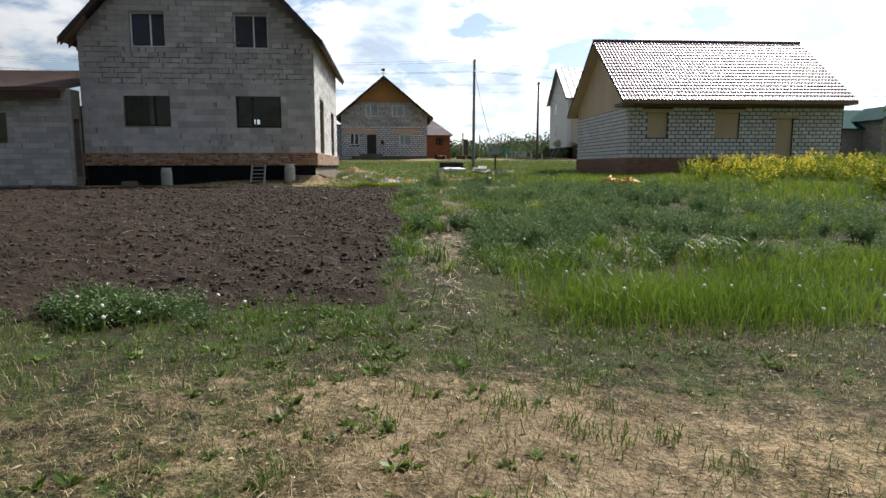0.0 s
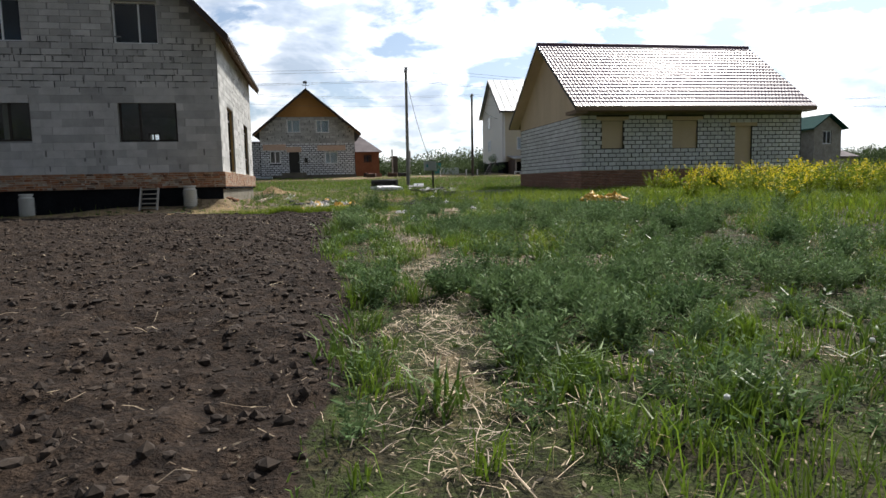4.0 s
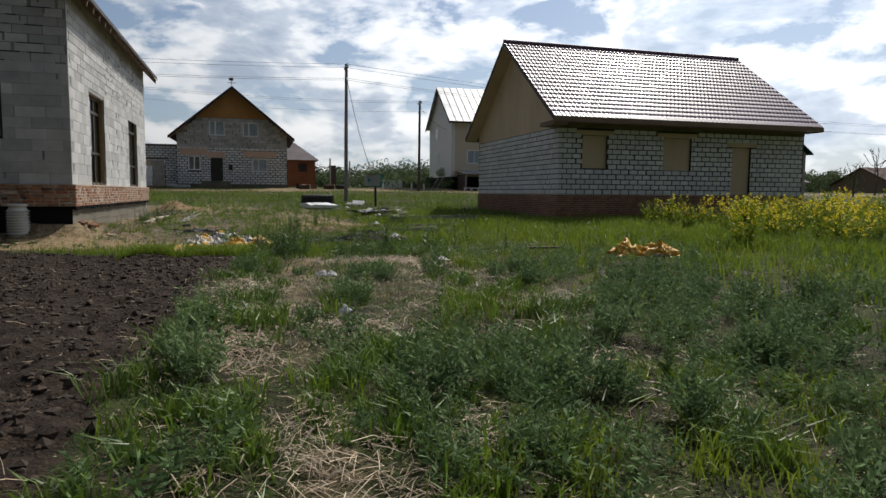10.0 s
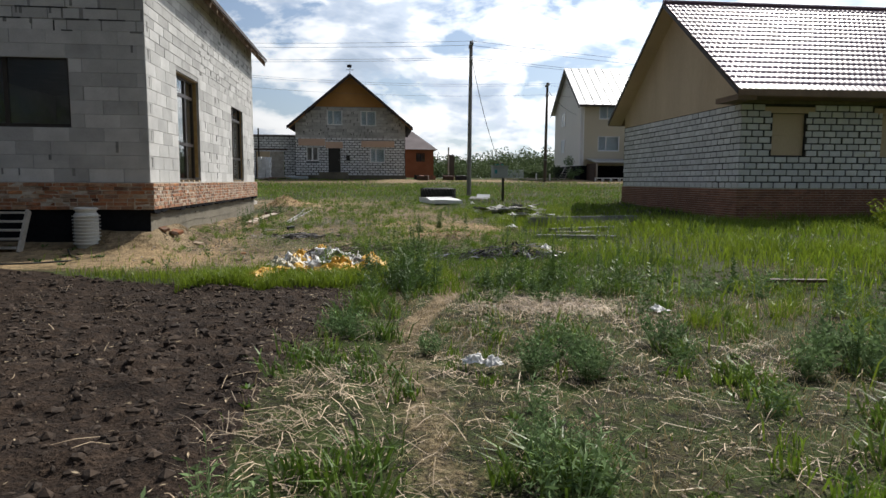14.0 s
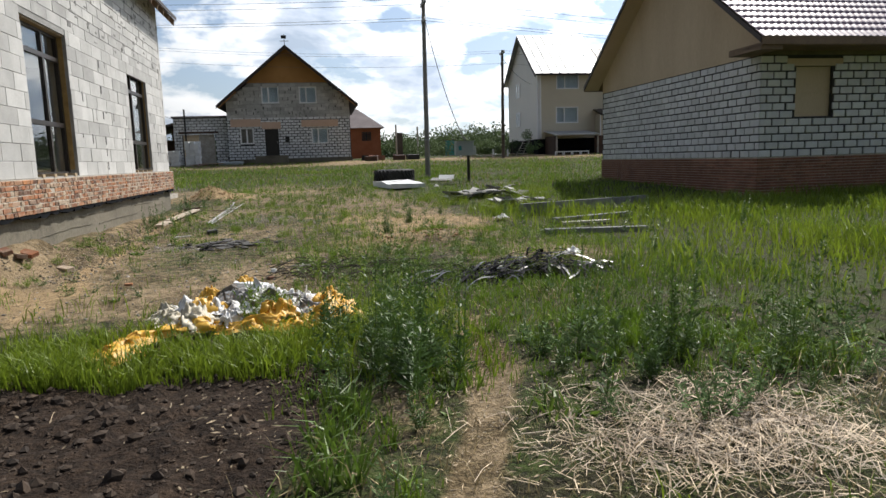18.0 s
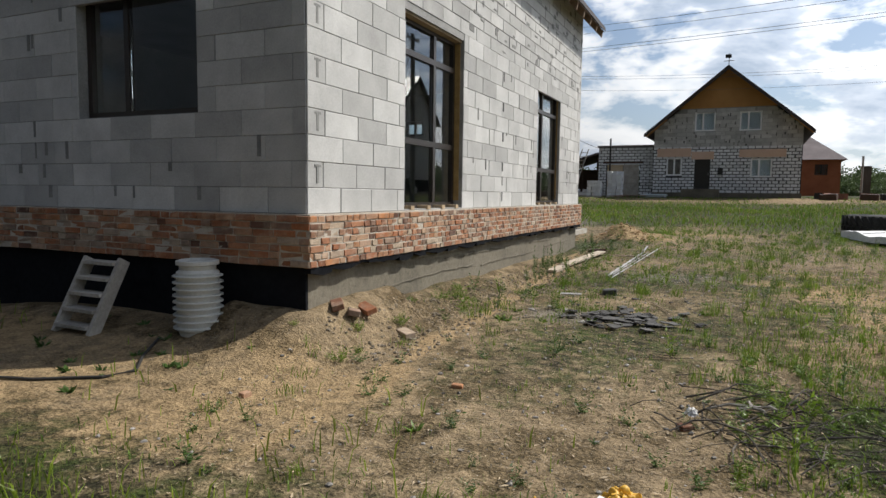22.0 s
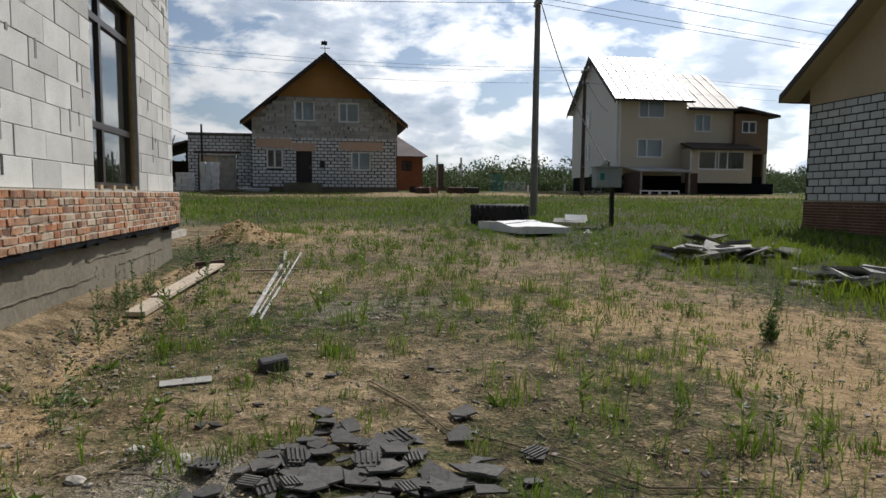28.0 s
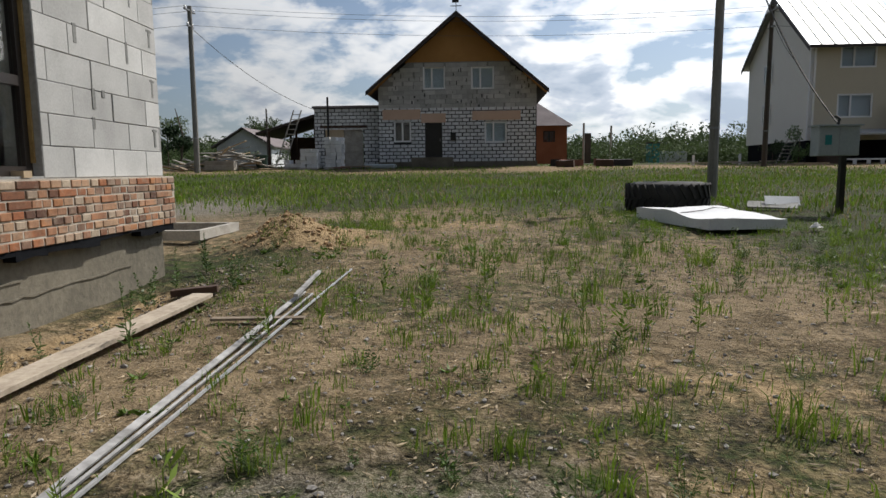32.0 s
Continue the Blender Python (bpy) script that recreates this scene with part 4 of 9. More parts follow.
def white_house():
    h = thing("house", ((CX0 + CX1) / 2, (CY0 + CY1) / 2, 1.4), "unfinished white silicate-block house with burgundy metal-tile roof", "house")
    pz, top, t = 2.33, 4.95, 0.35
    holes = [(12.15, 13.26, 3.36, 4.66), (15.83, 17.18, 3.33, 4.66), (19.22, 20.17, 2.36, 4.37)]
    wf = part("wall_front", holed("y", CY0, CY0 + t, CX0, CX1, pz, top, holes), M_DARKJOINT, h)
    wg = part("wall_gable", boxed(CX0, CX0 + t, CY0 + t, CY1 - t, pz, top), M_DARKJOINT, h)
    part("wall_back", boxed(CX0, CX1, CY1 - t, CY1, pz, top), M_DARKJOINT, h)
    part("wall_far", boxed(CX1 - t, CX1, CY0 + t, CY1 - t, pz, top), M_DARKJOINT, h)
    plf = part("plinth_front", boxed(CX0 - 0.03, CX1 + 0.03, CY0 - 0.03, CY0 + 0.3, 0.8, pz - 0.004), M_BRICKMORTAR, h)
    plg = part("plinth_gable", boxed(CX0 - 0.03, CX0 + 0.3, CY0 + 0.3, CY1 + 0.03, 0.8, pz - 0.004), M_BRICKMORTAR, h)
    part("plinth_far", boxed(CX1 - 0.3, CX1 + 0.03, CY0 + 0.3, CY1 + 0.03, 0.8, pz - 0.004), M_BRICKMORTAR, h)
    for k, (a, b, c, d) in enumerate(holes):
        nm = "door_panel" if k == 2 else "window_board"
        p = part(nm, boxed(a, b, CY0 + 0.10, CY0 + 0.125, c, d), M_OSB, h, "tan board closing the opening")
        part("batten", boxed(a, b, CY0 + 0.08, CY0 + 0.10, (c + d) / 2 - 0.03, (c + d) / 2 + 0.03), M_OSB, p)
    part("wall_plate", boxed(CX0, CX1, CY0 - 0.02, CY0 + 0.2, top, 5.15), M_CONCRETE, h, "grey-brown timber wall plate")
    ez, rz, ry = 5.27, 9.16, (35.20 + 46.16) / 2
    x0, x1 = 10.50, 23.12
    s = (rz - ez) / (ry - 35.20)
    tiled_slope(35.20, ez, ry, rz, x0, x1, "roof", h, "glossy burgundy metal tiles")
    tiled_slope(46.16, ez, ry, rz, x0, x1, "roof", h, "glossy burgundy metal tiles")
    for e in (35.22, 46.14):
        part("roof_deck", roof_slab(e, ez - 0.03, ry, rz - 0.03, 0.10, "x", x0 + 0.02, x1 - 0.02), M_SOFFIT, h)
        g = -1 if e < ry else 1
        part("eave_board", boxed(x0, x1, min(e, e + g * 0.03), max(e, e + g * 0.03), ez - 0.20, ez - 0.01), M_SOFFIT, h)
        part("barge_board", prism([(e, ez - 0.02), (ry, rz - 0.02), (ry, rz - 0.17), (e, ez - 0.16)], "x", x0 - 0.02, x0 + 0.018), M_DARKROOF, h)
        part("rake_soffit", prism([(e, ez - 0.15), (ry, rz - 0.15), (ry, rz - 0.17), (e, ez - 0.17)], "x", x0 + 0.02, CX0), M_OSB, h)
        part("barge_board", prism([(e, ez - 0.02), (ry, rz - 0.02), (ry, rz - 0.17), (e, ez - 0.16)], "x", x1 - 0.018, x1 + 0.02), M_DARKROOF, h)
    part("eave_soffit", boxed(x0 + 0.02, x1 - 0.02, 35.24, CY0 - 0.03, 5.05, 5.07), M_SOFFIT, h)
    part("eave_box_end", boxed(x0 + 0.02, CX0 - 0.01, 35.25, CY0 + 0.5, 4.96, 5.12), M_SOFFIT, h)
    under = lambda y: ez - 0.16 + (5.48 - abs(y - ry)) * s
    for xa, xb in ((CX0 - 0.004, CX0 + 0.05), (CX1 - 0.05, CX1)):
        part("gable_board", prism([(CY0, top), (CY1, top), (CY1, under(CY1)), (ry, under(ry)), (CY0, under(CY0))], "x", xa, xb), M_OSB, h, "tan sheathing board in the gable")
    part("ridge_cap", tube([(x0, ry, rz + 0.02), (x1, ry, rz + 0.02)], 0.09, 8), M_ROOFTILE, h)
    part("attic_floor", boxed(CX0 + t, CX1 - t, CY0 + t, CY1 - t, 4.8, 4.94), M_INSIDE, h)
    return h, wf, wg, plf, plg, holes, pz, top


WHITE = white_house()


# ---- the gabled house across the street ----
def street_house():
    y0, y1 = 71.0, 81.0
    h = thing("house", (-2.4, 76.0, 2.75), "two-storey white block house with amber gable and dark roof", "house")
    x0, x1, cx, bz = -6.85, 2.10, -2.37, 2.2
    ez, rz, half = 6.86, 11.10, 5.08
    s = (rz - ez) / half
    low = [(-6.01, -5.0, 4.07, 5.28), (-4.21, -3.23, 3.25, 5.12), (-0.83, 0.44, 3.97, 5.18)]
    up = [(-4.3, -3.03, 7.0, 8.26), (-1.58, -0.28, 6.97, 8.22)]
    wl = part("wall_lower", holed("y", y0, y0 + 0.4, x0, x1, bz, 5.95, low), M_DARKJOINT, h)
    under = lambda x: ez - 0.14 + (half - abs(x - cx)) * s
    wu = part("wall_upper", holed("y", y0, y0 + 0.4, x0 + 1.7, x1 - 1.7, 5.95, 8.5, up), M_MORTAR, h)
    for a, b in ((x0, x0 + 1.7), (x1 - 1.7, x1)):
        part("wall_shoulder", prism([(a, 5.95), (b, 5.95), (b, min(8.5, under(b))), (a, min(8.5, under(a)))], "y", y0, y0 + 0.4), M_MORTAR, h)
    dx = half - (8.5 - ez + 0.14) / s
    part("gable_board", prism([(cx - dx, 8.5), (cx + dx, 8.5), (cx, under(cx))], "y", y0 - 0.02, y0 + 0.3), M_OSBWARM, h, "amber sheathing board in the gable")
    for a, b in ((x0, x0 + 0.4), (x1 - 0.4, x1)):
        part("wall_side", boxed(a, b, y0 + 0.4, y1, bz, 6.9), M_MORTAR, h)
    part("wall_back", prism([(x0 + 0.4, bz), (x1 - 0.4, bz), (x1 - 0.4, under(x1 - 0.4) - 0.05), (cx, under(cx) - 0.05), (x0 + 0.4, under(x0 + 0.4) - 0.05)], "y", y1 - 0.4, y1), M_MORTAR, h)
    part("storey_floor", boxed(x0 + 0.4, x1 - 0.4, y0 + 0.4, y1 - 0.4, 5.6, 5.9), M_INSIDE, h)
    part("foundation", boxed(x0 - 0.06, x1 + 0.06, y0 - 0.06, y1, 2.0, 2.95), M_CONCRETE, h, "dark concrete footing")
    part("entrance_slab", boxed(-4.9, -2.6, y0 - 1.2, y0 - 0.07, 2.3, 3.18), M_CONCRETE, h)
    for sg in (1, -1):
        part("roof", roof_slab(cx + sg * half, ez, cx, rz, 0.12, "y", y0 - 0.75, y1 + 0.5), M_DARKROOF, h, "dark brown roof slope")
        part("barge_board", prism([(cx + sg * half, ez), (cx, rz), (cx, rz - 0.26), (cx + sg * half, ez - 0.24)], "y", y0 - 0.79, y0 - 0.752), M_DARKROOF, h)
        part("soffit", prism([(cx + sg * (half - 0.05), ez - 0.12), (cx + sg * (half - 1.4), ez - 0.12 + 1.35 * s), (cx + sg * (half - 1.4), ez - 0.12 + 1.30 * s), (cx + sg * (half - 0.1), ez - 0.17)], "y", y0 - 0.7, y0 - 0.01), M_OSBWARM, h)
    for k, a in enumerate(low):
        if k == 1:
            d = part("door", boxed(a[0] + 0.02, a[1] - 0.02, y0 + 0.08, y0 + 0.14, a[2], a[3]), M_BLACKDOOR, h, "black steel entrance door")
            part("door_handle", boxed(a[1] - 0.14, a[1] - 0.10, y0 + 0.03, y0 + 0.08, 4.1, 4.25), M_STEEL, d)
        else:
            window("window", h, "-y", y0, *a, (1, 1) if k == 0 else (0.8, 1.2), (1,), M_WHITEFRAME, 0.04, 0.10, "white plastic window")
    for a in up:
        window("window", h, "-y", y0, *a, (0.8, 1.2), (1,), M_WHITEFRAME, 0.04, 0.10, "white plastic window")
    # sheets added behind the panes; their pale colour replaces the sky's reflection
    for a in up + low[2:]:
        part("window_film", boxed(a[0] + 0.05, a[1] - 0.05, y0 + 0.14, y0 + 0.15, a[2] + 0.05, a[3] - 0.05), M_SKYPANE, h, "added pale blue sheet standing in for sky reflected in the panes")
    for a, b, c, d in ((-6.62, -4.46, 5.34, 5.90), (-4.42, -3.03, 5.15, 5.66), (-1.52, 1.2, 5.26, 5.76)):
        part("lintel_board", boxed(a, b, y0 - 0.05, y0 - 0.008, c, d), M_PEACH, h, "peach insulation board over the opening")
    part("meter_cabinet", boxed(-2.75, -2.45, y0 - 0.12, y0 - 0.02, 4.15, 4.55), M_BLACKDOOR, h, "small dark meter cabinet")
    # weathervane
    v = part("weathervane", tube([(cx, y0 - 0.6, rz - 0.05), (cx, y0 - 0.6, rz + 0.75)], 0.02), M_BLACKDOOR, h)
    part("vane_plate", boxed(cx - 0.22, cx + 0.14, y0 - 0.61, y0 - 0.59, rz + 0.45, rz + 0.68), M_BLACKDOOR, v)
    part("vane_arrow", boxed(cx - 0.3, cx + 0.3, y0 - 0.61, y0 - 0.59, rz + 0.25, rz + 0.29), M_BLACKDOOR, v)
    # the flat-roofed garage against it
    g = [(-10.15, -7.85, 2.6, 4.95)]
    ga = part("garage_wall", holed("y", y0 + 0.5, y0 + 0.9, -10.7, x0 - 0.01, bz, 6.1, g), M_DARKJOINT, h)
    part("garage_side", boxed(-10.7, -10.3, y0 + 0.9, y1 - 1, bz, 6.1), M_DARKJOINT, h)
    part("garage_roof", boxed(-10.8, x0 - 0.01, y0 + 0.4, y1 - 1, 6.1, 6.22), M_GREYROOF, h)
    for a, b in ((-10.1, -9.02), (-8.98, -7.9)):
        d = part("garage_leaf", boxed(a, b, y0 + 0.62, y0 + 0.67, 2.62, 4.9), M_GREYWOOD if a > -9 else M_OSB, h, "weathered garage door leaf")
        part("rail", boxed(a + 0.05, b - 0.05, y0 + 0.59, y0 + 0.62, 3.6, 3.75), M_GREYWOOD, d)
    part("garage_lintel", boxed(-10.4, -7.6, y0 + 0.47, y0 + 0.5, 4.95, 5.1), M_DARKWOOD, h)
    part("flue_pipe", tube([(-9.86, y0 + 0.3, 2.5), (-9.86, y0 + 0.3, 6.7)], 0.06, 8), M_BLACKDOOR, h, "black steel flue")
    lay("block", courses(x0, x1, 2.95, 5.95, 0.42, 0.205, low + [(-4.4, -3.05, 2.9, 3.2)], 0.046, 0.04, 31), "-y", y0, wl, M_WHITEBLOCK, 0.02, 0.01, limit=120)
    lay("block", courses(x0, x1, 5.96, 8.5, 0.6, 0.25, up, 0.014, 0.10, 32, under), "-y", y0, wu, M_BLOCK, 0.012, 0.004, limit=110)
    r = random.Random(14)
    for k in range(70):
        x, z = r.uniform(x0 + 0.4, x1 - 0.4), r.uniform(6.0, 8.3)
        if z + 0.2 < under(x) and not any(a - 0.15 < x < b + 0.1 and c - 0.1 < z < d + 0.1 for a, b, c, d in up):
            part("mortar_smear", boxed(x, x + r.uniform(0.03, 0.09), y0 - 0.0165, y0 - 0.006, z, z + r.uniform(0.08, 0.25)), (M_SMEAR, M_DARKJOINT)[k % 2], wu)
    lay("block", courses(-10.7, x0 - 0.02, 2.6, 6.08, 0.42, 0.205, g, 0.042, 0.03, 33), "-y", y0 + 0.5, ga, M_WHITEBLOCK, 0.02, 0.01, limit=60)


street_house()


# ---- the tall sided house ----
def tall_house():
    y0 = 71.5
    h = thing("house", (21.5, 76.0, 2.3), "three-storey beige sided house with bright metal roof", "house")
    # main block
    part("wall_gable", prism([(y0, 3.9), (79.8, 3.9), (79.8, 9.25), (75.9, 12.6), (y0, 9.25)], "x", 17.2, 17.5), M_SIDINGPALE, h, "cream siding")
    mh = [(18.77, 20.73, 7.84, 9.05), (18.72, 20.65, 5.13, 6.44)]
    part("wall_front", holed("y", y0, y0 + 0.3, 17.5, 22.35, 3.9, 9.25, mh), M_SIDING, h, "beige siding")
    part("wall_end", prism([(y0 + 0.3, 3.9), (79.8, 3.9), (79.8, 9.25), (75.9, 12.5), (y0 + 0.3, 9.25)], "x", 22.05, 22.35), M_SIDING, h)
    part("wall_back", boxed(17.5, 28.0, 79.5, 79.8, 2.0, 9.2), M_SIDING, h)
    part("corner_trim", boxed(17.16, 17.32, y0 - 0.03, y0 + 0.1, 3.9, 9.25), M_WHITEFRAME, h)
    part("downpipe", tube([(17.35, y0 - 0.08, 4.0), (17.35, y0 - 0.08, 9.2)], 0.05, 8), M_WHITEFRAME, h)
    ry = 75.9
    for e, z in ((y0 - 0.45, 9.05), (80.3, 9.05)):
        part("roof", roof_slab(e, z, ry, 12.85, 0.10, "x", 16.85, 22.72), M_ZINC, h, "bright galvanised standing-seam roof")
        part("roof", roof_slab(e + (0.2 if e < ry else -0.2), z - 0.42, ry, 11.75, 0.10, "x", 22.36, 26.3), M_DULLZINC, h, "dull grey-pink standing-seam roof")
        part("barge_board", prism([(e, z - 0.1), (ry, 12.75), (ry, 12.5), (e, z - 0.32)], "x", 16.84, 16.88), M_DARKROOF, h)
        for k in range(8):
            x = 17.5 + k * 0.72
            part("seam", prism([(e, z), (ry, 12.85), (ry, 12.90), (e, z + 0.05)], "x", x, x + 0.03), M_ZINC, h)
        for k in range(5):
            x = 22.9 + k * 0.75
            part("seam", prism([(e + (0.2 if e < ry else -0.2), z - 0.42), (ry, 11.75), (ry, 11.80), (e + (0.2 if e < ry else -0.2), z - 0.37)], "x", x, x + 0.03), M_ZINC, h)
    part("eave_trim", boxed(16.9, 22.7, y0 - 0.46, y0 - 0.42, 8.88, 9.04), M_DARKROOF, h)
    part("eave_trim", boxed(22.36, 26.3, y0 - 0.26, y0 - 0.22, 8.42, 8.62), M_DARKROOF, h)
    # second block, bay and porch
    sh = [(23.1, 24.38, 7.0, 8.25)]
    part("wall_front", holed("y", y0 + 0.2, y0 + 0.5, 22.35, 26.05, 3.4, 8.6, sh), M_SIDING, h, "beige siding")
    part("wall_end", boxed(25.8, 26.05, y0 + 0.5, 79.5, 3.4, 8.6), M_SIDING, h)
    window("window", h, "-y", y0, *mh[0], (0.38, 0.62), (1,), M_WHITEFRAME, 0.02, 0.10, "white plastic window")
    window("window", h, "-y", y0, *mh[1], (0.38, 0.62), (1,), M_WHITEFRAME, 0.02, 0.10, "white plastic window")
    window("window", h, "-y", y0 + 0.2, *sh[0], (0.5, 0.5), (1,), M_WHITEFRAME, 0.02, 0.09, "white plastic window")
    for z0, z1 in ((5.1, 6.4), (7.6, 8.9)):
        window("window", h, "-x", 17.2, 76.2, 77.4, z0, z1, (1, 1), (1,), M_WHITEFRAME, -0.06, 0.10, "white plastic window", thick=0.05)
    # added pale sheets brighten these panes as reflected sky would
    for a, y in ((mh[0], y0), (mh[1], y0), (sh[0], y0 + 0.2)):
        part("curtain", boxed(a[0] + 0.04, a[1] - 0.04, y + 0.16, y + 0.17, a[2] + 0.04, a[3] - 0.04), M_SKYPANE, h, "added pale sheet standing in for reflected sky behind the panes")
    bh = [(22.62, 26.15, 4.30, 5.58)]
    part("bay_wall", holed("y", y0 - 1.2, y0 - 0.95, 22.1, 26.7, 3.4, 5.75, bh), M_SIDING, h)
    part("bay_side", boxed(22.1, 22.3, y0 - 0.95, y0 + 0.2, 3.4, 5.75), M_SIDING, h)
    part("bay_side", boxed(26.5, 26.7, y0 - 0.95, y0 + 0.2, 3.4, 5.75), M_SIDING, h)
    part("bay_roof", prism([(y0 - 1.5, 5.76), (y0 + 0.2, 6.25), (y0 + 0.2, 6.15), (y0 - 1.5, 5.62)], "x", 21.95, 27.1), M_DARKROOF, h, "dark lean-to roof")
    window("window", h, "-y", y0 - 1.2, *bh[0], (1, 0.16, 0.5, 1), (1,), M_WHITEFRAME, 0.02, 0.09, "wide white plastic window")
    part("bay_trim", tube([(22.0, y0 - 1.3, 2.4), (22.0, y0 - 1.3, 5.7)], 0.05, 8), M_WHITEFRAME, h)
    ph = [(26.55, 27.7, 6.95, 7.8)]
    part("porch_wall", holed("y", y0 - 0.1, y0 + 0.15, 26.05, 28.6, 5.5, 8.3, ph), M_SIDINGDARK, h, "brown siding")
    window("window", h, "-y", y0 - 0.1, *ph[0], (1, 1), (1,), M_WHITEFRAME, 0.02, 0.09, "white plastic window")
    part("porch_side", boxed(28.35, 28.6, y0 + 0.15, y0 + 3.0, 2.2, 8.2), M_SIDINGDARK, h)
    part("porch_back", boxed(26.05, 28.35, y0 + 2.8, y0 + 3.0, 2.2, 8.2), M_SIDINGDARK, h)
    part("porch_post", boxed(28.35, 28.6, y0 - 0.1, y0 + 0.12, 2.2, 5.49), M_SIDING, h)
    part("porch_floor", boxed(26.05, 28.6, y0 - 0.1, y0 + 2.8, 3.2, 3.4), M_DARKWOOD, h)
    part("porch_roof", prism([(26.1, 8.75), (29.2, 8.2), (29.2, 8.05), (26.1, 8.55)], "y", y0 - 0.6, y0 + 3.2), M_DARKROOF, h, "dark lean-to roof")
    part("basement", boxed(17.22, 28.6, y0 + 0.03, 79.5, 1.9, 3.9), M_BITUMEN, h, "black basement wall")
    part("basement_plinth", boxed(22.1, 28.6, y0 - 0.9, y0 + 0.02, 1.9, 3.38), M_BITUMEN, h)
    # open shed against its front
    s = thing("lean_to_shed", (19.5, y0 - 1.4, 2.3), "dark open lean-to shed with corrugated roof", "shed")
    part("shed_roof", prism([(y0 - 2.6, 4.15), (y0 - 0.02, 4.5), (y0 - 0.02, 4.42), (y0 - 2.6, 4.07)], "x", 17.7, 21.4), M_ZINC, s)
    for x in (17.8, 21.2):
        part("post", boxed(x, x + 0.12, y0 - 2.5, y0 - 2.38, 1.9, 4.08), M_GREYWOOD, s)
    part("shed_side", boxed(21.05, 21.9, y0 - 2.4, y0 - 2.3, 2.0, 4.0), M_DARKWOOD, s)
    part("shed_side", boxed(17.75, 17.8, y0 - 2.4, y0 - 0.1, 2.0, 4.05), M_DARKWOOD, s)
    pl = part("number_plate", lathe([(0.001, 0), (0.22, 0), (0.22, 0.02), (0.001, 0.02)], 20), M_WHITEFRAME, s, "round white number plate")
    pl.matrix_basis = Matrix.Translation(Vector((20.5, y0 - 2.62, 3.85)) - ORIGIN[s.name]) @ Matrix.Rotation(radians(90), 4, "X")
    w = thing("old_window_frame", (18.9, y0 - 3.0, 2.3), "white old window frames leaning by the shed", "window frame")
    for k in range(4):
        x = 17.5 + k * 0.72
        for d in ((x, x + 0.66, 2.0, 2.08), (x, x + 0.66, 2.62, 2.70), (x, x + 0.07, 2.08, 2.62), (x + 0.59, x + 0.66, 2.08, 2.62)):
            part("frame_bar", boxed(d[0], d[1], y0 - 3.1 + 0.05 * k, y0 - 3.04 + 0.05 * k, d[2] + 0.15, d[3] + 0.15), M_WHITEFRAME, w)


tall_house()


# ---- more materials ----
M_TARP = surface("yellow_tarpaulin", (0.50, 0.27, 0.018), (0.66, 0.38, 0.04), 25, 5, 0.5, 0.25)
M_BAG = surface("white_woven_bag", (0.56, 0.55, 0.53), (0.76, 0.75, 0.74), 60, 5, 0.6, 0.4)
M_CREAM = surface("cream_plastic_sheet", (0.40, 0.36, 0.27), (0.58, 0.53, 0.42), 60, 5, 0.6, 0.3)
M_DARKBAG = surface("dark_plastic_film", (0.05, 0.045, 0.036), (0.22, 0.20, 0.17), 30, 5, 0.5, 0.3)
M_GREYBAG = surface("grey_plastic_film", (0.13, 0.125, 0.12), (0.30, 0.29, 0.28), 40, 5, 0.4, 0.3)
M_STRIP = surface("black_plastic_strip", (0.004, 0.004, 0.005), (0.013, 0.013, 0.016), 20, 5, 0.7, 0.1, vary=0.5, spec=0.04)
M_GLOSSSTRIP = surface("glossy_black_strip", (0.004, 0.004, 0.005), (0.012, 0.012, 0.016), 20, 5, 0.34, 0.1, vary=0.5, spec=0.4)
M_SLATE = surface("broken_grey_slate", (0.022, 0.021, 0.020), (0.085, 0.081, 0.076), 40, 4, 0.8, 0.5, vary=0.3)
M_ASBESTOS = surface("weathered_slate_sheet", (0.22, 0.217, 0.205), (0.46, 0.452, 0.43), 25, 3, 0.9, 0.4, vary=0.2)
M_FOAMSLAB = surface("white_foam_slab", (0.62, 0.63, 0.65), (0.80, 0.81, 0.82), 40, 2, 0.9, 0.5)
M_TEAL = surface("teal_painted_steel", (0.012, 0.16, 0.17), (0.03, 0.24, 0.25), 10, 2, 0.6, 0.1)
M_GREENPLASTIC = surface("dark_green_plastic", (0.012, 0.035, 0.020), (0.025, 0.055, 0.035), 10, 2, 0.5, 0.1)
M_SPRINGSTRIP = surface("galvanised_profile", (0.36, 0.37, 0.38), (0.60, 0.61, 0.62), 20, 3, 0.45, 0.15, metal=0.5)
M_CLOD = surface("soil_clod", (0.015, 0.0095, 0.0062), (0.060, 0.040, 0.026), 30, 6, 0.97, 0.6, island=0.35)
M_PEBBLE = surface("grey_pebble", (0.14, 0.13, 0.12), (0.33, 0.31, 0.285), 30, 8, 0.9, 0.3, island=0.4)
M_ROCK = surface("dark_rock", (0.03, 0.03, 0.032), (0.08, 0.08, 0.083), 25, 6, 0.85, 0.6)
M_DRYROOT = surface("dry_root", (0.13, 0.10, 0.07), (0.28, 0.22, 0.16), 30, 4, 0.9, 0.3)
M_BARK = surface("bark", (0.06, 0.045, 0.033), (0.13, 0.10, 0.075), 20, 5, 0.95, 0.6)


def on_ground(x, y, lift=0.0):
    return (x, y, ground_z(x, y) + lift)


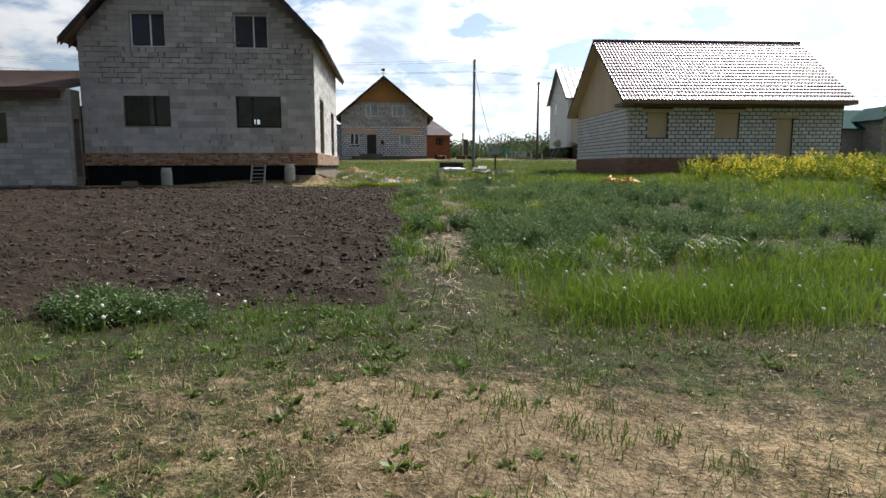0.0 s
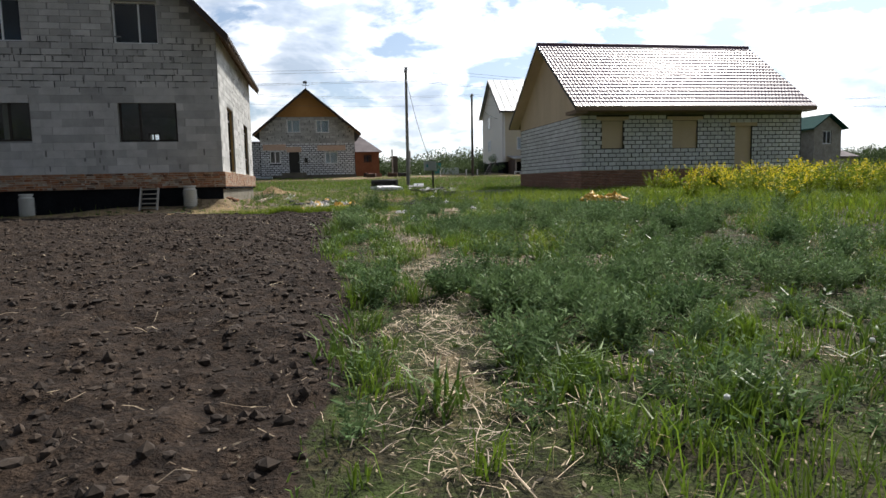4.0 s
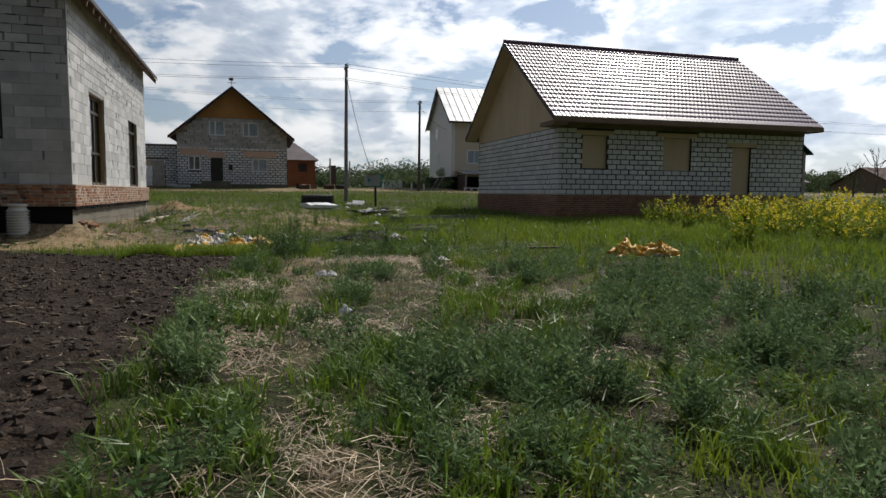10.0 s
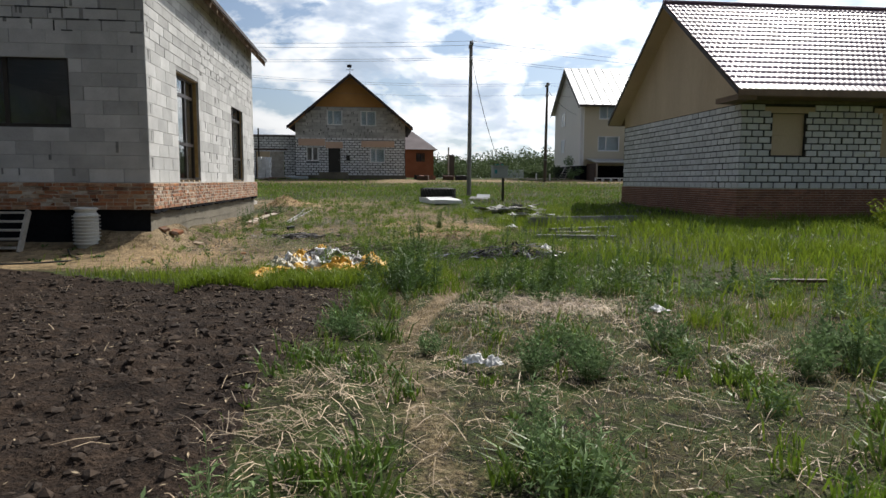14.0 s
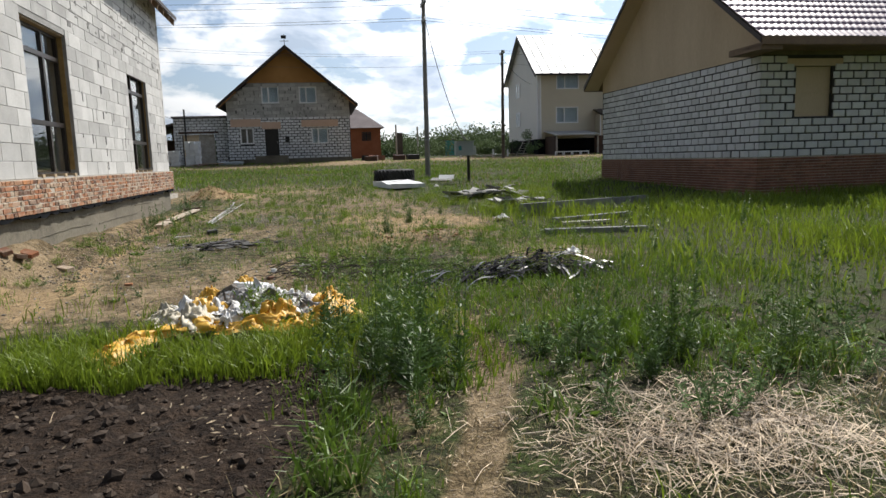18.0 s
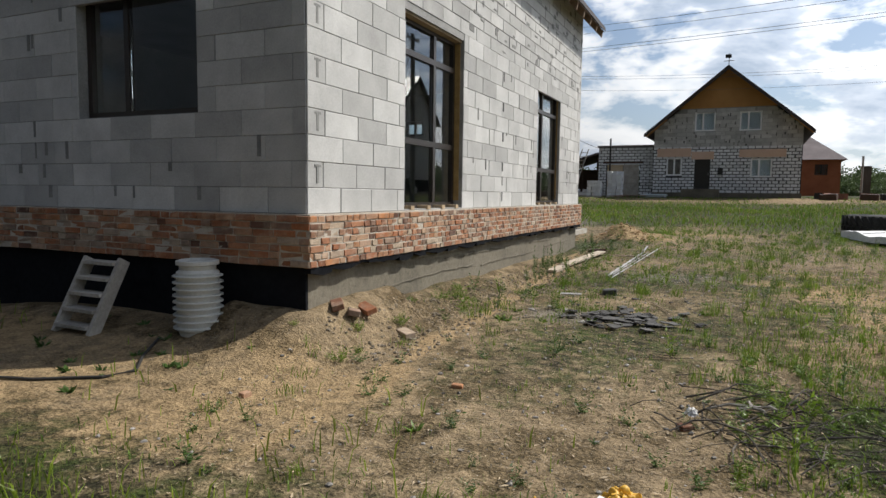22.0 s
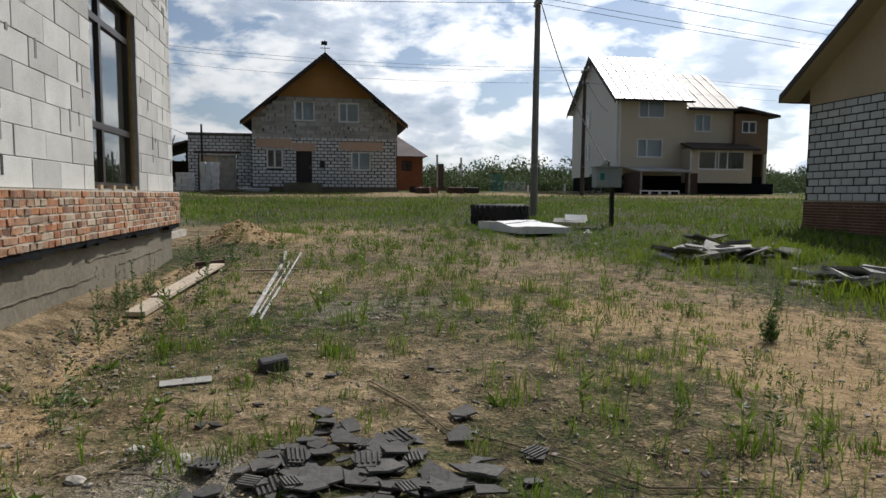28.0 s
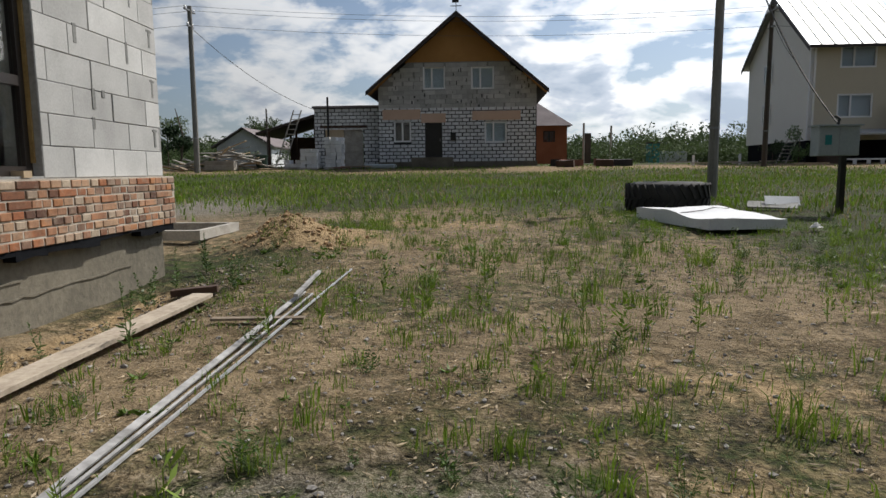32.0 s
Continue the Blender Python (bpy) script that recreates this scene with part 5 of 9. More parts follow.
# ---- poles and lines ----
def street_pole(x, y, top, base_r, top_r, material, label, arms=1):
    z = ground_z(x, y)
    p = thing("utility_pole", (x, y, z), label, "utility pole", "poles along the plots")
    part("shaft", tube([(x, y, z - 0.4), (x + 0.02, y, (z + top) / 2), (x + 0.05, y, top)], base_r, 10, top_r), material, p)
    for k in range(arms):
        zz = top - 0.25 - 0.75 * k
        part("crossarm", boxed(x - 0.02, x + 0.10, y - 0.55 + 0.25 * k, y + 0.55 - 0.25 * k, zz, zz + 0.06), M_STEEL, p)
        for e in (-0.5, 0.5):
            part("insulator", lathe([(0.02, 0), (0.05, 0.02), (0.055, 0.09), (0.03, 0.13), (0.001, 0.15)], 8, (x + 0.04, y + e * (1 - 0.45 * k), zz + 0.06)), M_WHITEFRAME, p)
    part("band", lathe([(base_r + 0.012, 0), (base_r + 0.012, 0.06)], 10, (x, y, z + 1.7)), M_STEEL, p)
    return p


street_pole(4.55, 50.0, 9.55, 0.125, 0.085, M_POLE, "grey concrete utility pole standing in the grass", 2)
street_pole(12.88, 66.7, 10.1, 0.13, 0.09, M_DARKPOLE, "dark weathered utility pole beside the tall house", 2)
street_pole(-15.4, 66.0, 10.6, 0.15, 0.11, M_POLE, "grey concrete utility pole by the timber heap", 2)
street_pole(62.4, 60.0, 9.05, 0.15, 0.11, M_DARKPOLE, "dark utility pole far across the field", 1)


def wire(a, b, sag, radius=0.009, label="thin aluminium overhead wire"):
    a, b = Vector(a), Vector(b)
    pts = []
    for k in range(17):
        f = k / 16
        p = a.lerp(b, f)
        p.z -= 4 * sag * f * (1 - f)
        pts.append(p)
    o = part("overhead_wire", tube(pts, radius, 4), M_HOSE if "cable" in label else M_WIRE)
    tagged(o, label, "wire", "overhead wires")
    return o


for dy, dz in ((-0.5, 9.45), (0.5, 9.45), (-0.28, 8.7), (0.28, 8.7)):
    wire((4.6, 50 + dy, dz), (-34, 52 + dy, dz + 0.5), 0.5)
    wire((4.6, 50 + dy, dz), (62.4, 60 + dy, dz - 0.5), 0.7)
for dy, dz in ((-0.5, 10.0), (0.5, 10.0), (0.0, 9.2)):
    wire((-15.4, 66 + dy, dz + 0.5), (12.9, 66.7 + dy, dz), 0.5)
    wire((12.9, 66.7 + dy, dz), (58, 68 + dy, dz), 0.8)
    wire((-15.4, 66 + dy, dz + 0.5), (-60, 66 + dy, dz + 0.5), 0.8)
wire((4.58, 50, 9.0), (5.5, 46.3, 3.25), 0.55, 0.016, "black supply cable hanging down to the meter box")
wire((12.9, 66.7, 9.6), (17.2, 73.0, 8.4), 0.3, 0.014, "black supply cable running to the tall house")
wire((-15.35, 66, 9.6), (-10.6, 71.6, 6.0), 0.5, 0.014, "black supply cable running to the garage")


def meter_box():
    x, y = 5.62, 46.3
    z = ground_z(x, y)
    p = thing("meter_box", (x, y, z), "pale grey steel meter box on a black post", "meter box")
    part("post", boxed(x - 0.05, x + 0.05, y - 0.05, y + 0.05, z - 0.3, 2.66), M_BLACKDOOR, p)
    c = part("cabinet", soft_box(5.09, 5.82, y - 0.16, y + 0.16, 2.66, 3.20, 0.012), M_MESHGREY, p)
    part("lid", boxed(5.05, 5.86, y - 0.20, y + 0.2, 3.2, 3.225), M_MESHGREY, c)
    part("hinge_seam", boxed(5.45, 5.458, y - 0.164, y - 0.16, 2.68, 3.18), M_STEEL, c)
    part("faded_label", boxed(5.2, 5.32, y - 0.164, y - 0.161, 2.86, 3.04), M_TEAL, c, "faded blue-green label")
    part("cable_entry", tube([(5.5, y, 3.22), (5.52, y, 3.34), (5.44, y + 0.03, 3.40)], 0.03, 6), M_HOSE, p)


meter_box()


# ---- tyre, slab and scraps in the yard ----
def tractor_tyre():
    x, y = 2.72, 47.35
    z = ground_z(x, y)
    t = thing("tractor_tyre", (x, y, z), "large black tractor tyre lying flat in the grass", "tyre")
    prof = [(0.46, 0.06), (0.50, 0.02), (0.66, 0.0), (0.76, 0.04), (0.80, 0.14), (0.80, 0.46), (0.76, 0.56), (0.66, 0.60), (0.50, 0.58), (0.46, 0.54), (0.45, 0.50), (0.60, 0.45), (0.66, 0.30), (0.60, 0.15), (0.45, 0.10), (0.46, 0.06)]
    part("carcass", lathe(prof, 48, (x, y, z - 0.02)), M_RUBBER, t, smooth=True)
    for k in range(28):
        for half in (0, 1):
            a = (k + 0.5 * half) * math.tau / 28
            m = pose(x, y, z - 0.02, 0, 0, math.degrees(a)) @ pose(0.80, 0, 0.43 if half else 0.14, 28 if half else -28, 0, 0)
            part("lug", boxed(-0.03, 0.035, -0.035, 0.035, -0.15, 0.15, m=m), M_RUBBER, t)


tractor_tyre()


def wavy_slab():
    s = thing("foam_slab", on_ground(2.55, 44.6), "thick white slab lying in the grass beside the tyre", "slab")
    bm = bmesh.new()
    nx, ny = 20, 10
    grid = {}
    for layer, top in ((0, 0.0), (1, 1.0)):
        for i in range(nx + 1):
            for j in range(ny + 1):
                u, v = -1.22 + 2.44 * i / nx, -0.62 + 1.24 * j / ny
                w = 0.04 * math.sin(2.2 * u + 0.6) + 0.015 * math.sin(5 * u + 3 * v)
                rough = 0.008 * noise.noise((u * 9, v * 9, layer))
                grid[layer, i, j] = bm.verts.new((u + rough, v + rough, 0.02 + 0.19 * top + w * top + rough))
    for i in range(nx):
        for j in range(ny):
            bm.faces.new([grid[1, i, j], grid[1, i + 1, j], grid[1, i + 1, j + 1], grid[1, i, j + 1]])
            bm.faces.new([grid[0, i, j + 1], grid[0, i + 1, j + 1], grid[0, i + 1, j], grid[0, i, j]])
    for i in range(nx):
        bm.faces.new([grid[0, i, 0], grid[0, i + 1, 0], grid[1, i + 1, 0], grid[1, i, 0]])
        bm.faces.new([grid[1, i, ny], grid[1, i + 1, ny], grid[0, i + 1, ny], grid[0, i, ny]])
    for j in range(ny):
        bm.faces.new([grid[1, 0, j], grid[1, 0, j + 1], grid[0, 0, j + 1], grid[0, 0, j]])
        bm.faces.new([grid[0, nx, j], grid[0, nx, j + 1], grid[1, nx, j + 1], grid[1, nx, j]])
    ORIGIN[s.name] = Vector()
    part("slab", bm, M_FOAMSLAB, s)
    part("loose_cord", tube([(0.2, -0.55, 0.24), (0.1, -0.2, 0.262), (-0.15, 0.1, 0.24), (-0.3, 0.58, 0.215)], 0.008, 5), M_HOSE, s, "thin black cord across the slab")
    s.matrix_basis = Matrix.Translation(on_ground(2.55, 44.6)) @ pose(0, 0, 0, 0, 0, 101)


wavy_slab()


def broken_plate(r, size, thick):
    """A flat broken piece with an uneven outline."""
    n = r.randint(4, 6)
    pts = []
    for k in range(n):
        a = k * math.tau / n + r.uniform(-0.35, 0.35)
        d = size * r.uniform(0.6, 1.05)
        pts.append((d * math.cos(a), d * 0.72 * math.sin(a)))
    bm = bmesh.new()
    low = [bm.verts.new((x, y, 0)) for x, y in pts]
    top = [bm.verts.new((x * 0.97, y * 0.97, thick)) for x, y in pts]
    bm.faces.new(low[::-1])
    bm.faces.new(top)
    for k in range(n):
        bm.faces.new((low[k], low[(k + 1) % n], top[(k + 1) % n], top[k]))
    return bm


def ribbed(plate, size, thick):
    """Raised ribs across a slate."""
    for k in range(5):
        y = -size * 0.36 + size * 0.18 * k
        part("rib", boxed(-size * 0.5, size * 0.5, y - 0.005, y + 0.005, thick - 0.002, thick + 0.008), M_SLATE, plate)


def slate_pieces():
    r = random.Random(12)
    made = 0
    while made < 84:
        x, y = r.gauss(-1.80, 0.32), r.gauss(32.25, 0.24)
        size, thick = r.uniform(0.05, 0.15), r.uniform(0.006, 0.010)
        p = part("slate_piece", broken_plate(r, size, thick), M_SLATE)
        if made % 4 == 0 and size > 0.08:
            ribbed(p, size, thick)
        p.matrix_basis = Matrix.Translation(on_ground(x, y, 0.010 + 0.007 * (made % 5))) @ pose(0, 0, 0, r.uniform(-9, 9), r.uniform(-9, 9), r.uniform(0, 360))
        tagged(p, "broken dark grey slate piece on sandy ground", "slate", "broken slates")
        made += 1
    for k in range(9):
        x, y = r.uniform(-2.9, -0.8), r.uniform(32.7, 33.9)
        p = part("slate_piece", broken_plate(r, r.uniform(0.03, 0.07), 0.01), M_SLATE)
        p.matrix_basis = Matrix.Translation(on_ground(x, y, 0.01)) @ pose(0, 0, 0, r.uniform(-5, 5), r.uniform(-5, 5), r.uniform(0, 360))
        tagged(p, "broken dark grey slate piece on sandy ground", "slate", "broken slates")


slate_pieces()


def stone(name, x, y, sx, sy, sz, material, label, seed):
    bm = bmesh.new()
    bmesh.ops.create_icosphere(bm, subdivisions=2, radius=1)
    for v in bm.verts:
        k = 1 + 0.30 * noise.noise(v.co * 1.4 + Vector((seed, 0, 0))) + 0.12 * noise.noise(v.co * 3.5 + Vector((0, seed, 0)))
        v.co = Vector((v.co.x * sx * k, v.co.y * sy * k, v.co.z * sz * k))
    o = part(name, bm, material)
    o.matrix_basis = Matrix.Translation(on_ground(x, y, sz * 0.45)) @ pose(0, 0, 0, 0, 0, seed * 47)
    tagged(o, label, "stone")
    return o


o = part("stone", soft_box(-0.095, 0.095, -0.06, 0.06, -0.02, 0.085, 0.012), M_ROCK)
o.matrix_basis = Matrix.Translation(on_ground(-2.37, 33.85)) @ pose(0, 0, 0, 4, -6, 18)
tagged(o, "dark squared stone block on bare ground", "stone")
for k, (x, y) in enumerate(((-2.9, 32.6), (-2.65, 32.45), (-3.05, 32.3), (-2.3, 31.9))):
    stone("stone", x, y, 0.05, 0.035, 0.018, M_PEBBLE, "pale grey stone on gravelly ground", k + 5)


def loose_board(name, a, b, width, thick, material, label, category, lift=0.02, roll=0.0, bend=0.0):
    """A board lying from a to b on the ground."""
    (x0, y0), (x1, y1) = a, b
    z0, z1 = ground_z(x0, y0) + lift, ground_z(x1, y1) + lift
    length = math.hypot(x1 - x0, y1 - y0)
    bm = bmesh.new()
    n = 8
    rings = []
    r = random.Random(int(1000 * (x0 + y0)))
    for k in range(n + 1):
        u = length * k / n
        w = width / 2 * (1 + r.uniform(-0.03, 0.03))
        z = bend * 4 * (k / n) * (1 - k / n)
        rings.append([bm.verts.new(p) for p in ((u, -w, z), (u, w, z), (u, w, z + thick), (u, -w, z + thick))])
    for k in range(n):
        for q in range(4):
            bm.faces.new((rings[k][q], rings[k][(q + 1) % 4], rings[k + 1][(q + 1) % 4], rings[k + 1][q]))
    bm.faces.new(rings[0][::-1])
    bm.faces.new(rings[-1])
    bmesh.ops.recalc_face_normals(bm, faces=bm.faces)
    o = part(name, bm, material)
    o.matrix_basis = Matrix.Translation((x0, y0, z0)) @ pose(0, 0, 0, roll, -math.degrees(math.atan2(z1 - z0, length)), math.degrees(math.atan2(y1 - y0, x1 - x0)))
    return tagged(o, label, category)


M_PALEBOARD = surface("pale_sawn_board", (0.27, 0.22, 0.165), (0.47, 0.40, 0.315), 20, 5, 0.8, 0.25)
loose_board("plank", (-3.835, 35.92), (-3.79, 36.62), 0.19, 0.045, M_PALEBOARD, "pale sawn plank lying by the foundation", "plank", 0.02)
loose_board("plank", (-3.79, 36.66), (-3.66, 39.4), 0.19, 0.03, M_PALEBOARD, "long pale sawn plank lying by the foundation", "plank", 0.05)
M_OLDPROFILE = surface("weathered_profile", (0.16, 0.155, 0.15), (0.44, 0.435, 0.43), 14, 4, 0.8, 0.3, spec=0.2)
loose_board("batten", (-2.70, 35.3), (-2.70, 39.3), 0.04, 0.010, M_OLDPROFILE, "long weathered grey batten in sparse grass", "batten", 0.03, 12)
loose_board("metal_profile", (-2.61, 35.2), (-2.50, 40.45), 0.018, 0.012, M_SPRINGSTRIP, "long bright galvanised profile in sparse grass", "metal profile", 0.02, -8)
loose_board("metal_profile", (-2.655, 35.5), (-2.60, 39.2), 0.014, 0.016, M_OLDPROFILE, "long dull galvanised profile in sparse grass", "metal profile", 0.025, 20)
loose_board("batten", (-2.66, 38.9), (-2.72, 39.95), 0.035, 0.025, M_OLDPROFILE, "short grey batten sticking up from the others", "batten", 0.08, 0)
loose_board("batten", (-3.15, 38.38), (-2.45, 38.40), 0.07, 0.018, M_DRYROOT, "short grey board across the profiles", "board", 0.03)
loose_board("batten", (-4.0, 39.5), (-3.6, 39.6), 0.10, 0.06, M_DARKWOOD, "short dark board by the foundation", "board", 0.03)
loose_board("slate_strip", (-3.04, 33.60), (-2.74, 33.66), 0.13, 0.006, M_ASBESTOS, "narrow grey slate strip on bare ground", "slate", 0.008)


def frame_of_boards():
    f = thing("pallet", on_ground(-5.8, 43.4), "low grey timber pallet lying on the ground", "pallet")
    z = ground_z(-5.8, 43.4)
    for d in ((-6.6, -5.1, 42.65, 42.75, 0.0, 0.14), (-6.6, -5.1, 44.05, 44.15, 0.0, 0.14), (-6.6, -6.5, 42.75, 44.05, 0.0, 0.14), (-5.2, -5.1, 42.75, 44.05, 0.0, 0.14)):
        part("board", boxed(d[0], d[1], d[2], d[3], z + d[4], z + d[5]), M_GREYWOOD, f)


frame_of_boards()


def loose_brick(x, y, turn, tip, lift=0.03, dims=(0.21, 0.10, 0.034)):
    a, b, c = (v / 2 for v in dims)
    bm = soft_box(-a, a, -b, b, -c, c, 0.006)
    o = part("loose_brick", bm, M_BRICK)
    o.matrix_basis = Matrix.Translation(on_ground(x, y, lift)) @ pose(0, 0, 0, tip, tip * 0.4, turn)
    tagged(o, "orange-red brick lying on bare earth", "brick", "loose bricks")


loose_brick(-4.24, 29.72, -50, 14, 0.035, (0.25, 0.12, 0.06))
loose_brick(-4.12, 29.84, -56, -12, 0.04, (0.25, 0.12, 0.06))
loose_brick(-4.10, 30.04, -30, 18, 0.06, (0.25, 0.12, 0.06))
loose_brick(-3.76, 30.26, -35, 6, 0.025, (0.25, 0.12, 0.06))
loose_brick(-0.9, 28.9, 40, 0, 0.01, (0.10, 0.08, 0.05))
loose_brick(-3.9, 28.05, 80, 0, 0.01, (0.08, 0.06, 0.05))
loose_brick(-2.6, 29.0, 10, 5, 0.01, (0.09, 0.05, 0.04))


def ribbed_barrel(x, y, label):
    z = ground_z(x, y)
    b = thing("ribbed_barrel", (x, y, z), label, "barrel", "ribbed barrels")
    prof = [(0.17, -0.05), (0.18, 0.0)]
    for k in range(9):
        q = 0.02 + k * 0.062
        prof += [(0.200, q), (0.200, q + 0.017), (0.233, q + 0.020), (0.233, q + 0.030), (0.200, q + 0.035), (0.200, q + 0.059)]
    prof += [(0.17, 0.60), (0.17, 0.64), (0.20, 0.65), (0.20, 0.685), (0.17, 0.695), (0.155, 0.67), (0.155, 0.1)]
    part("body", lathe(prof, 40, (x, y, z)), M_WHITEPLASTIC, b, smooth=False)
    part("inner_floor", lathe([(0.001, 0.0), (0.158, 0.0), (0.158, 0.01)], 24, (x, y, z + 0.09)), M_WHITEPLASTIC, b)


ribbed_barrel(-5.38, 29.03, "white ribbed plastic barrel standing by the black foundation")
ribbed_barrel(-10.15, 28.7, "white ribbed plastic barrel at the garden bed")
o = part("concrete_lump", soft_box(-0.28, 0.28, -0.15, 0.15, 0, 0.2, 0.03, 2), M_CONCRETE)
o.location = on_ground(-11.6, 28.75)
tagged(o, "pale grey concrete lump by the foundation", "concrete block")


def wooden_steps():
    x0, x1 = -6.85, -6.33
    z = ground_z(-6.8, 28.6)
    s = thing("wooden_steps", (-6.8, 28.6, z), "weathered grey wooden steps leaning on the plinth", "steps")
    for x in (x0, x1):
        m = pose(x, 28.58, z - 0.02, 0, 0, 0) @ pose(0, 0, 0, -28, 0, 0)
        part("stringer", boxed(-0.022, 0.022, -0.06, 0.06, 0, 0.82, m=m), M_GREYWOOD, s)
    for k in range(5):
        q = 0.06 + k * 0.17
        yy, zz = 28.58 + q * math.sin(radians(28)), z + q * math.cos(radians(28))
        part("tread", boxed(x0 + 0.026, x1 - 0.026, yy - 0.08, yy + 0.08, zz, zz + 0.032), M_GREYWOOD, s)


wooden_steps()
h = part("garden_hose", tube([on_ground(x, y, 0.015) for x, y in ((-6.3, 27.3), (-5.6, 27.55), (-5.2, 27.85), (-5.12, 28.1), (-5.4, 28.4), (-5.6, 28.75))], 0.014, 6), M_HOSE)
tagged(h, "thin black hose lying on the sand", "hose")
h = part("dry_branch", tube([on_ground(x, y, 0.02) for x, y in ((-1.75, 33.5), (-1.52, 33.04), (-1.40, 32.65), (-1.18, 32.46), (-0.92, 32.22), (-0.67, 31.88), (-0.2, 31.75))], 0.006, 5, 0.004), M_DRYROOT)
tagged(h, "thin dry branch lying on the sand", "branch")
h = part("dry_branch", tube([on_ground(x, y, 0.02) for x, y in ((-2.55, 34.1), (-2.4, 33.75), (-2.22, 33.6), (-2.18, 33.3))], 0.005, 5, 0.003), M_DRYROOT)
tagged(h, "thin pale root lying on the sand", "branch")


def sheet_pile(x, y, n, spread, seed, label):
    """Broken slabs and sheets lying over one another."""
    r = random.Random(seed)
    z = ground_z(x, y)
    p = thing("slate_sheet_pile", (x, y, z), label, "slate pile")
    for k in range(n):
        size, thick = r.uniform(0.2, 0.52), r.uniform(0.015, 0.05)
        o = part("sheet", broken_plate(r, size, thick), (M_ASBESTOS, M_OLDSHEET)[k % 2])
        o.parent = p
        q = r.gauss(0, 0.5)
        px, py = spread * q, r.gauss(0, 0.28)
        lift = ground_z(x + px, y + py) - z + 0.01 + 0.12 * math.exp(-q * q * 2) * r.random() + size * 0.12
        o.matrix_basis = Matrix.Translation((px, py, lift)) @ pose(0, 0, 0, r.uniform(-24, 14), r.uniform(-18, 18), r.uniform(0, 360))
    part("footing_slab", soft_box(x - spread * 0.8, x + spread * 0.8, y - 0.25, y + 0.25, z - 0.06, z + 0.07, 0.02), M_OLDSHEET, p)


M_OLDSHEET = surface("dirty_slate_sheet", (0.08, 0.076, 0.068), (0.21, 0.20, 0.18), 20, 4, 0.95, 0.4, vary=0.3)
sheet_pile(4.3, 39.2, 40, 1.15, 4, "pile of broken grey slate sheets in tall grass")
sheet_pile(4.6, 36.5, 24, 1.1, 5, "pile of broken grey slate sheets in tall grass")
sheet_pile(5.4, 41.2, 4, 0.4, 6, "few grey slate sheets overgrown with grass")
M_GREYBEAM = surface("grey_weathered_beam", (0.12, 0.122, 0.122), (0.25, 0.252, 0.25), 20, 2.5, 0.95, 0.4, spec=0.1)
loose_board("beam", (4.0, 34.2), (7.5, 35.2), 0.10, 0.26, M_GREYBEAM, "long grey weathered beam lying in the grass", "beam", 0.0)
loose_board("beam", (4.3, 32.9), (6.1, 33.2), 0.18, 0.10, M_GREYBEAM, "grey weathered beam lying in the grass", "beam", 0.0)
loose_board("beam", (3.55, 31.3), (5.4, 31.2), 0.16, 0.09, M_GREYBEAM, "grey weathered beam lying in the grass", "beam", 0.0)
loose_board("plank", (4.35, 32.55), (5.3, 32.45), 0.14, 0.04, M_GREYWOOD, "grey weathered plank lying in the grass", "plank", 0.03)
loose_board("plank", (4.9, 24.5), (5.6, 24.35), 0.09, 0.04, M_DARKWOOD, "short dark board in the grass", "board", 0.08)
loose_board("plank", (4.2, 47.0), (5.0, 46.6), 0.3, 0.03, M_ASBESTOS, "grey board offcut beside the slab", "board", 0.1, 20)
loose_board("plank", (4.5, 46.9), (5.1, 46.75), 0.25, 0.02, M_FOAMSLAB, "white board offcut tilted in the grass", "board", 0.18, 40)


def crumpled(w, d, h, seed, n=30, dome=0.6, fold=6.0):
    """A crumpled sheet, heaped up in the middle, with sharp folds and a torn outline."""
    bm = bmesh.new()
    grid = []
    off = Vector((seed * 3.7, seed * 1.3, 0))
    for i in range(n + 1):
        row = []
        for j in range(n + 1):
            u, v = i / n * 2 - 1, j / n * 2 - 1
            e = 1 + 0.35 * noise.noise(Vector((u * 2.1, v * 2.1, seed))) + 0.15 * noise.noise(Vector((u * 6, v * 6, seed)))
            lift = max(0.0, 1 - (u * u + v * v) * 0.8) * dome * (1 + 0.8 * noise.noise(Vector((u * 2.5, v * 2.5, 3)) + off))
            p = Vector((u * w * fold, v * d * fold, 0))
            warp = Vector((noise.noise(p * 0.7 + off), noise.noise(p * 0.7 - off), 0)) * 0.9
            crease = 0.42 * abs(noise.noise((p + warp) * 0.9 + off)) + 0.26 * abs(noise.noise((p + warp) * 2.0 + off)) + 0.12 * abs(noise.noise(p * 4.2 + off))
            push = Vector((noise.noise(Vector((u * 4, v * 4, 7)) + off), noise.noise(Vector((u * 4, v * 4, 9)) + off), 0)) * 0.13
            row.append(bm.verts.new((u * w / 2 * e + push.x * w, v * d / 2 * e + push.y * d, 0.01 + h * (lift + crease * (0.55 + 1.2 * lift)))))
        grid.append(row)
    for i in range(n):
        for j in range(n):
            bm.faces.new((grid[i][j], grid[i + 1][j], grid[i + 1][j + 1], grid[i][j + 1]))
    return bm


def cloth(name, x, y, w, d, h, turn, seed, material, label, category, group="", lift=0.0, dome=0.6, fold=6.0):
    o = part(name, crumpled(w, d, h, seed, dome=dome, fold=fold), material, smooth=True)
    o.matrix_basis = Matrix.Translation(on_ground(x, y, lift)) @ pose(0, 0, 0, 0, 0, turn)
    return tagged(o, label, category, group)


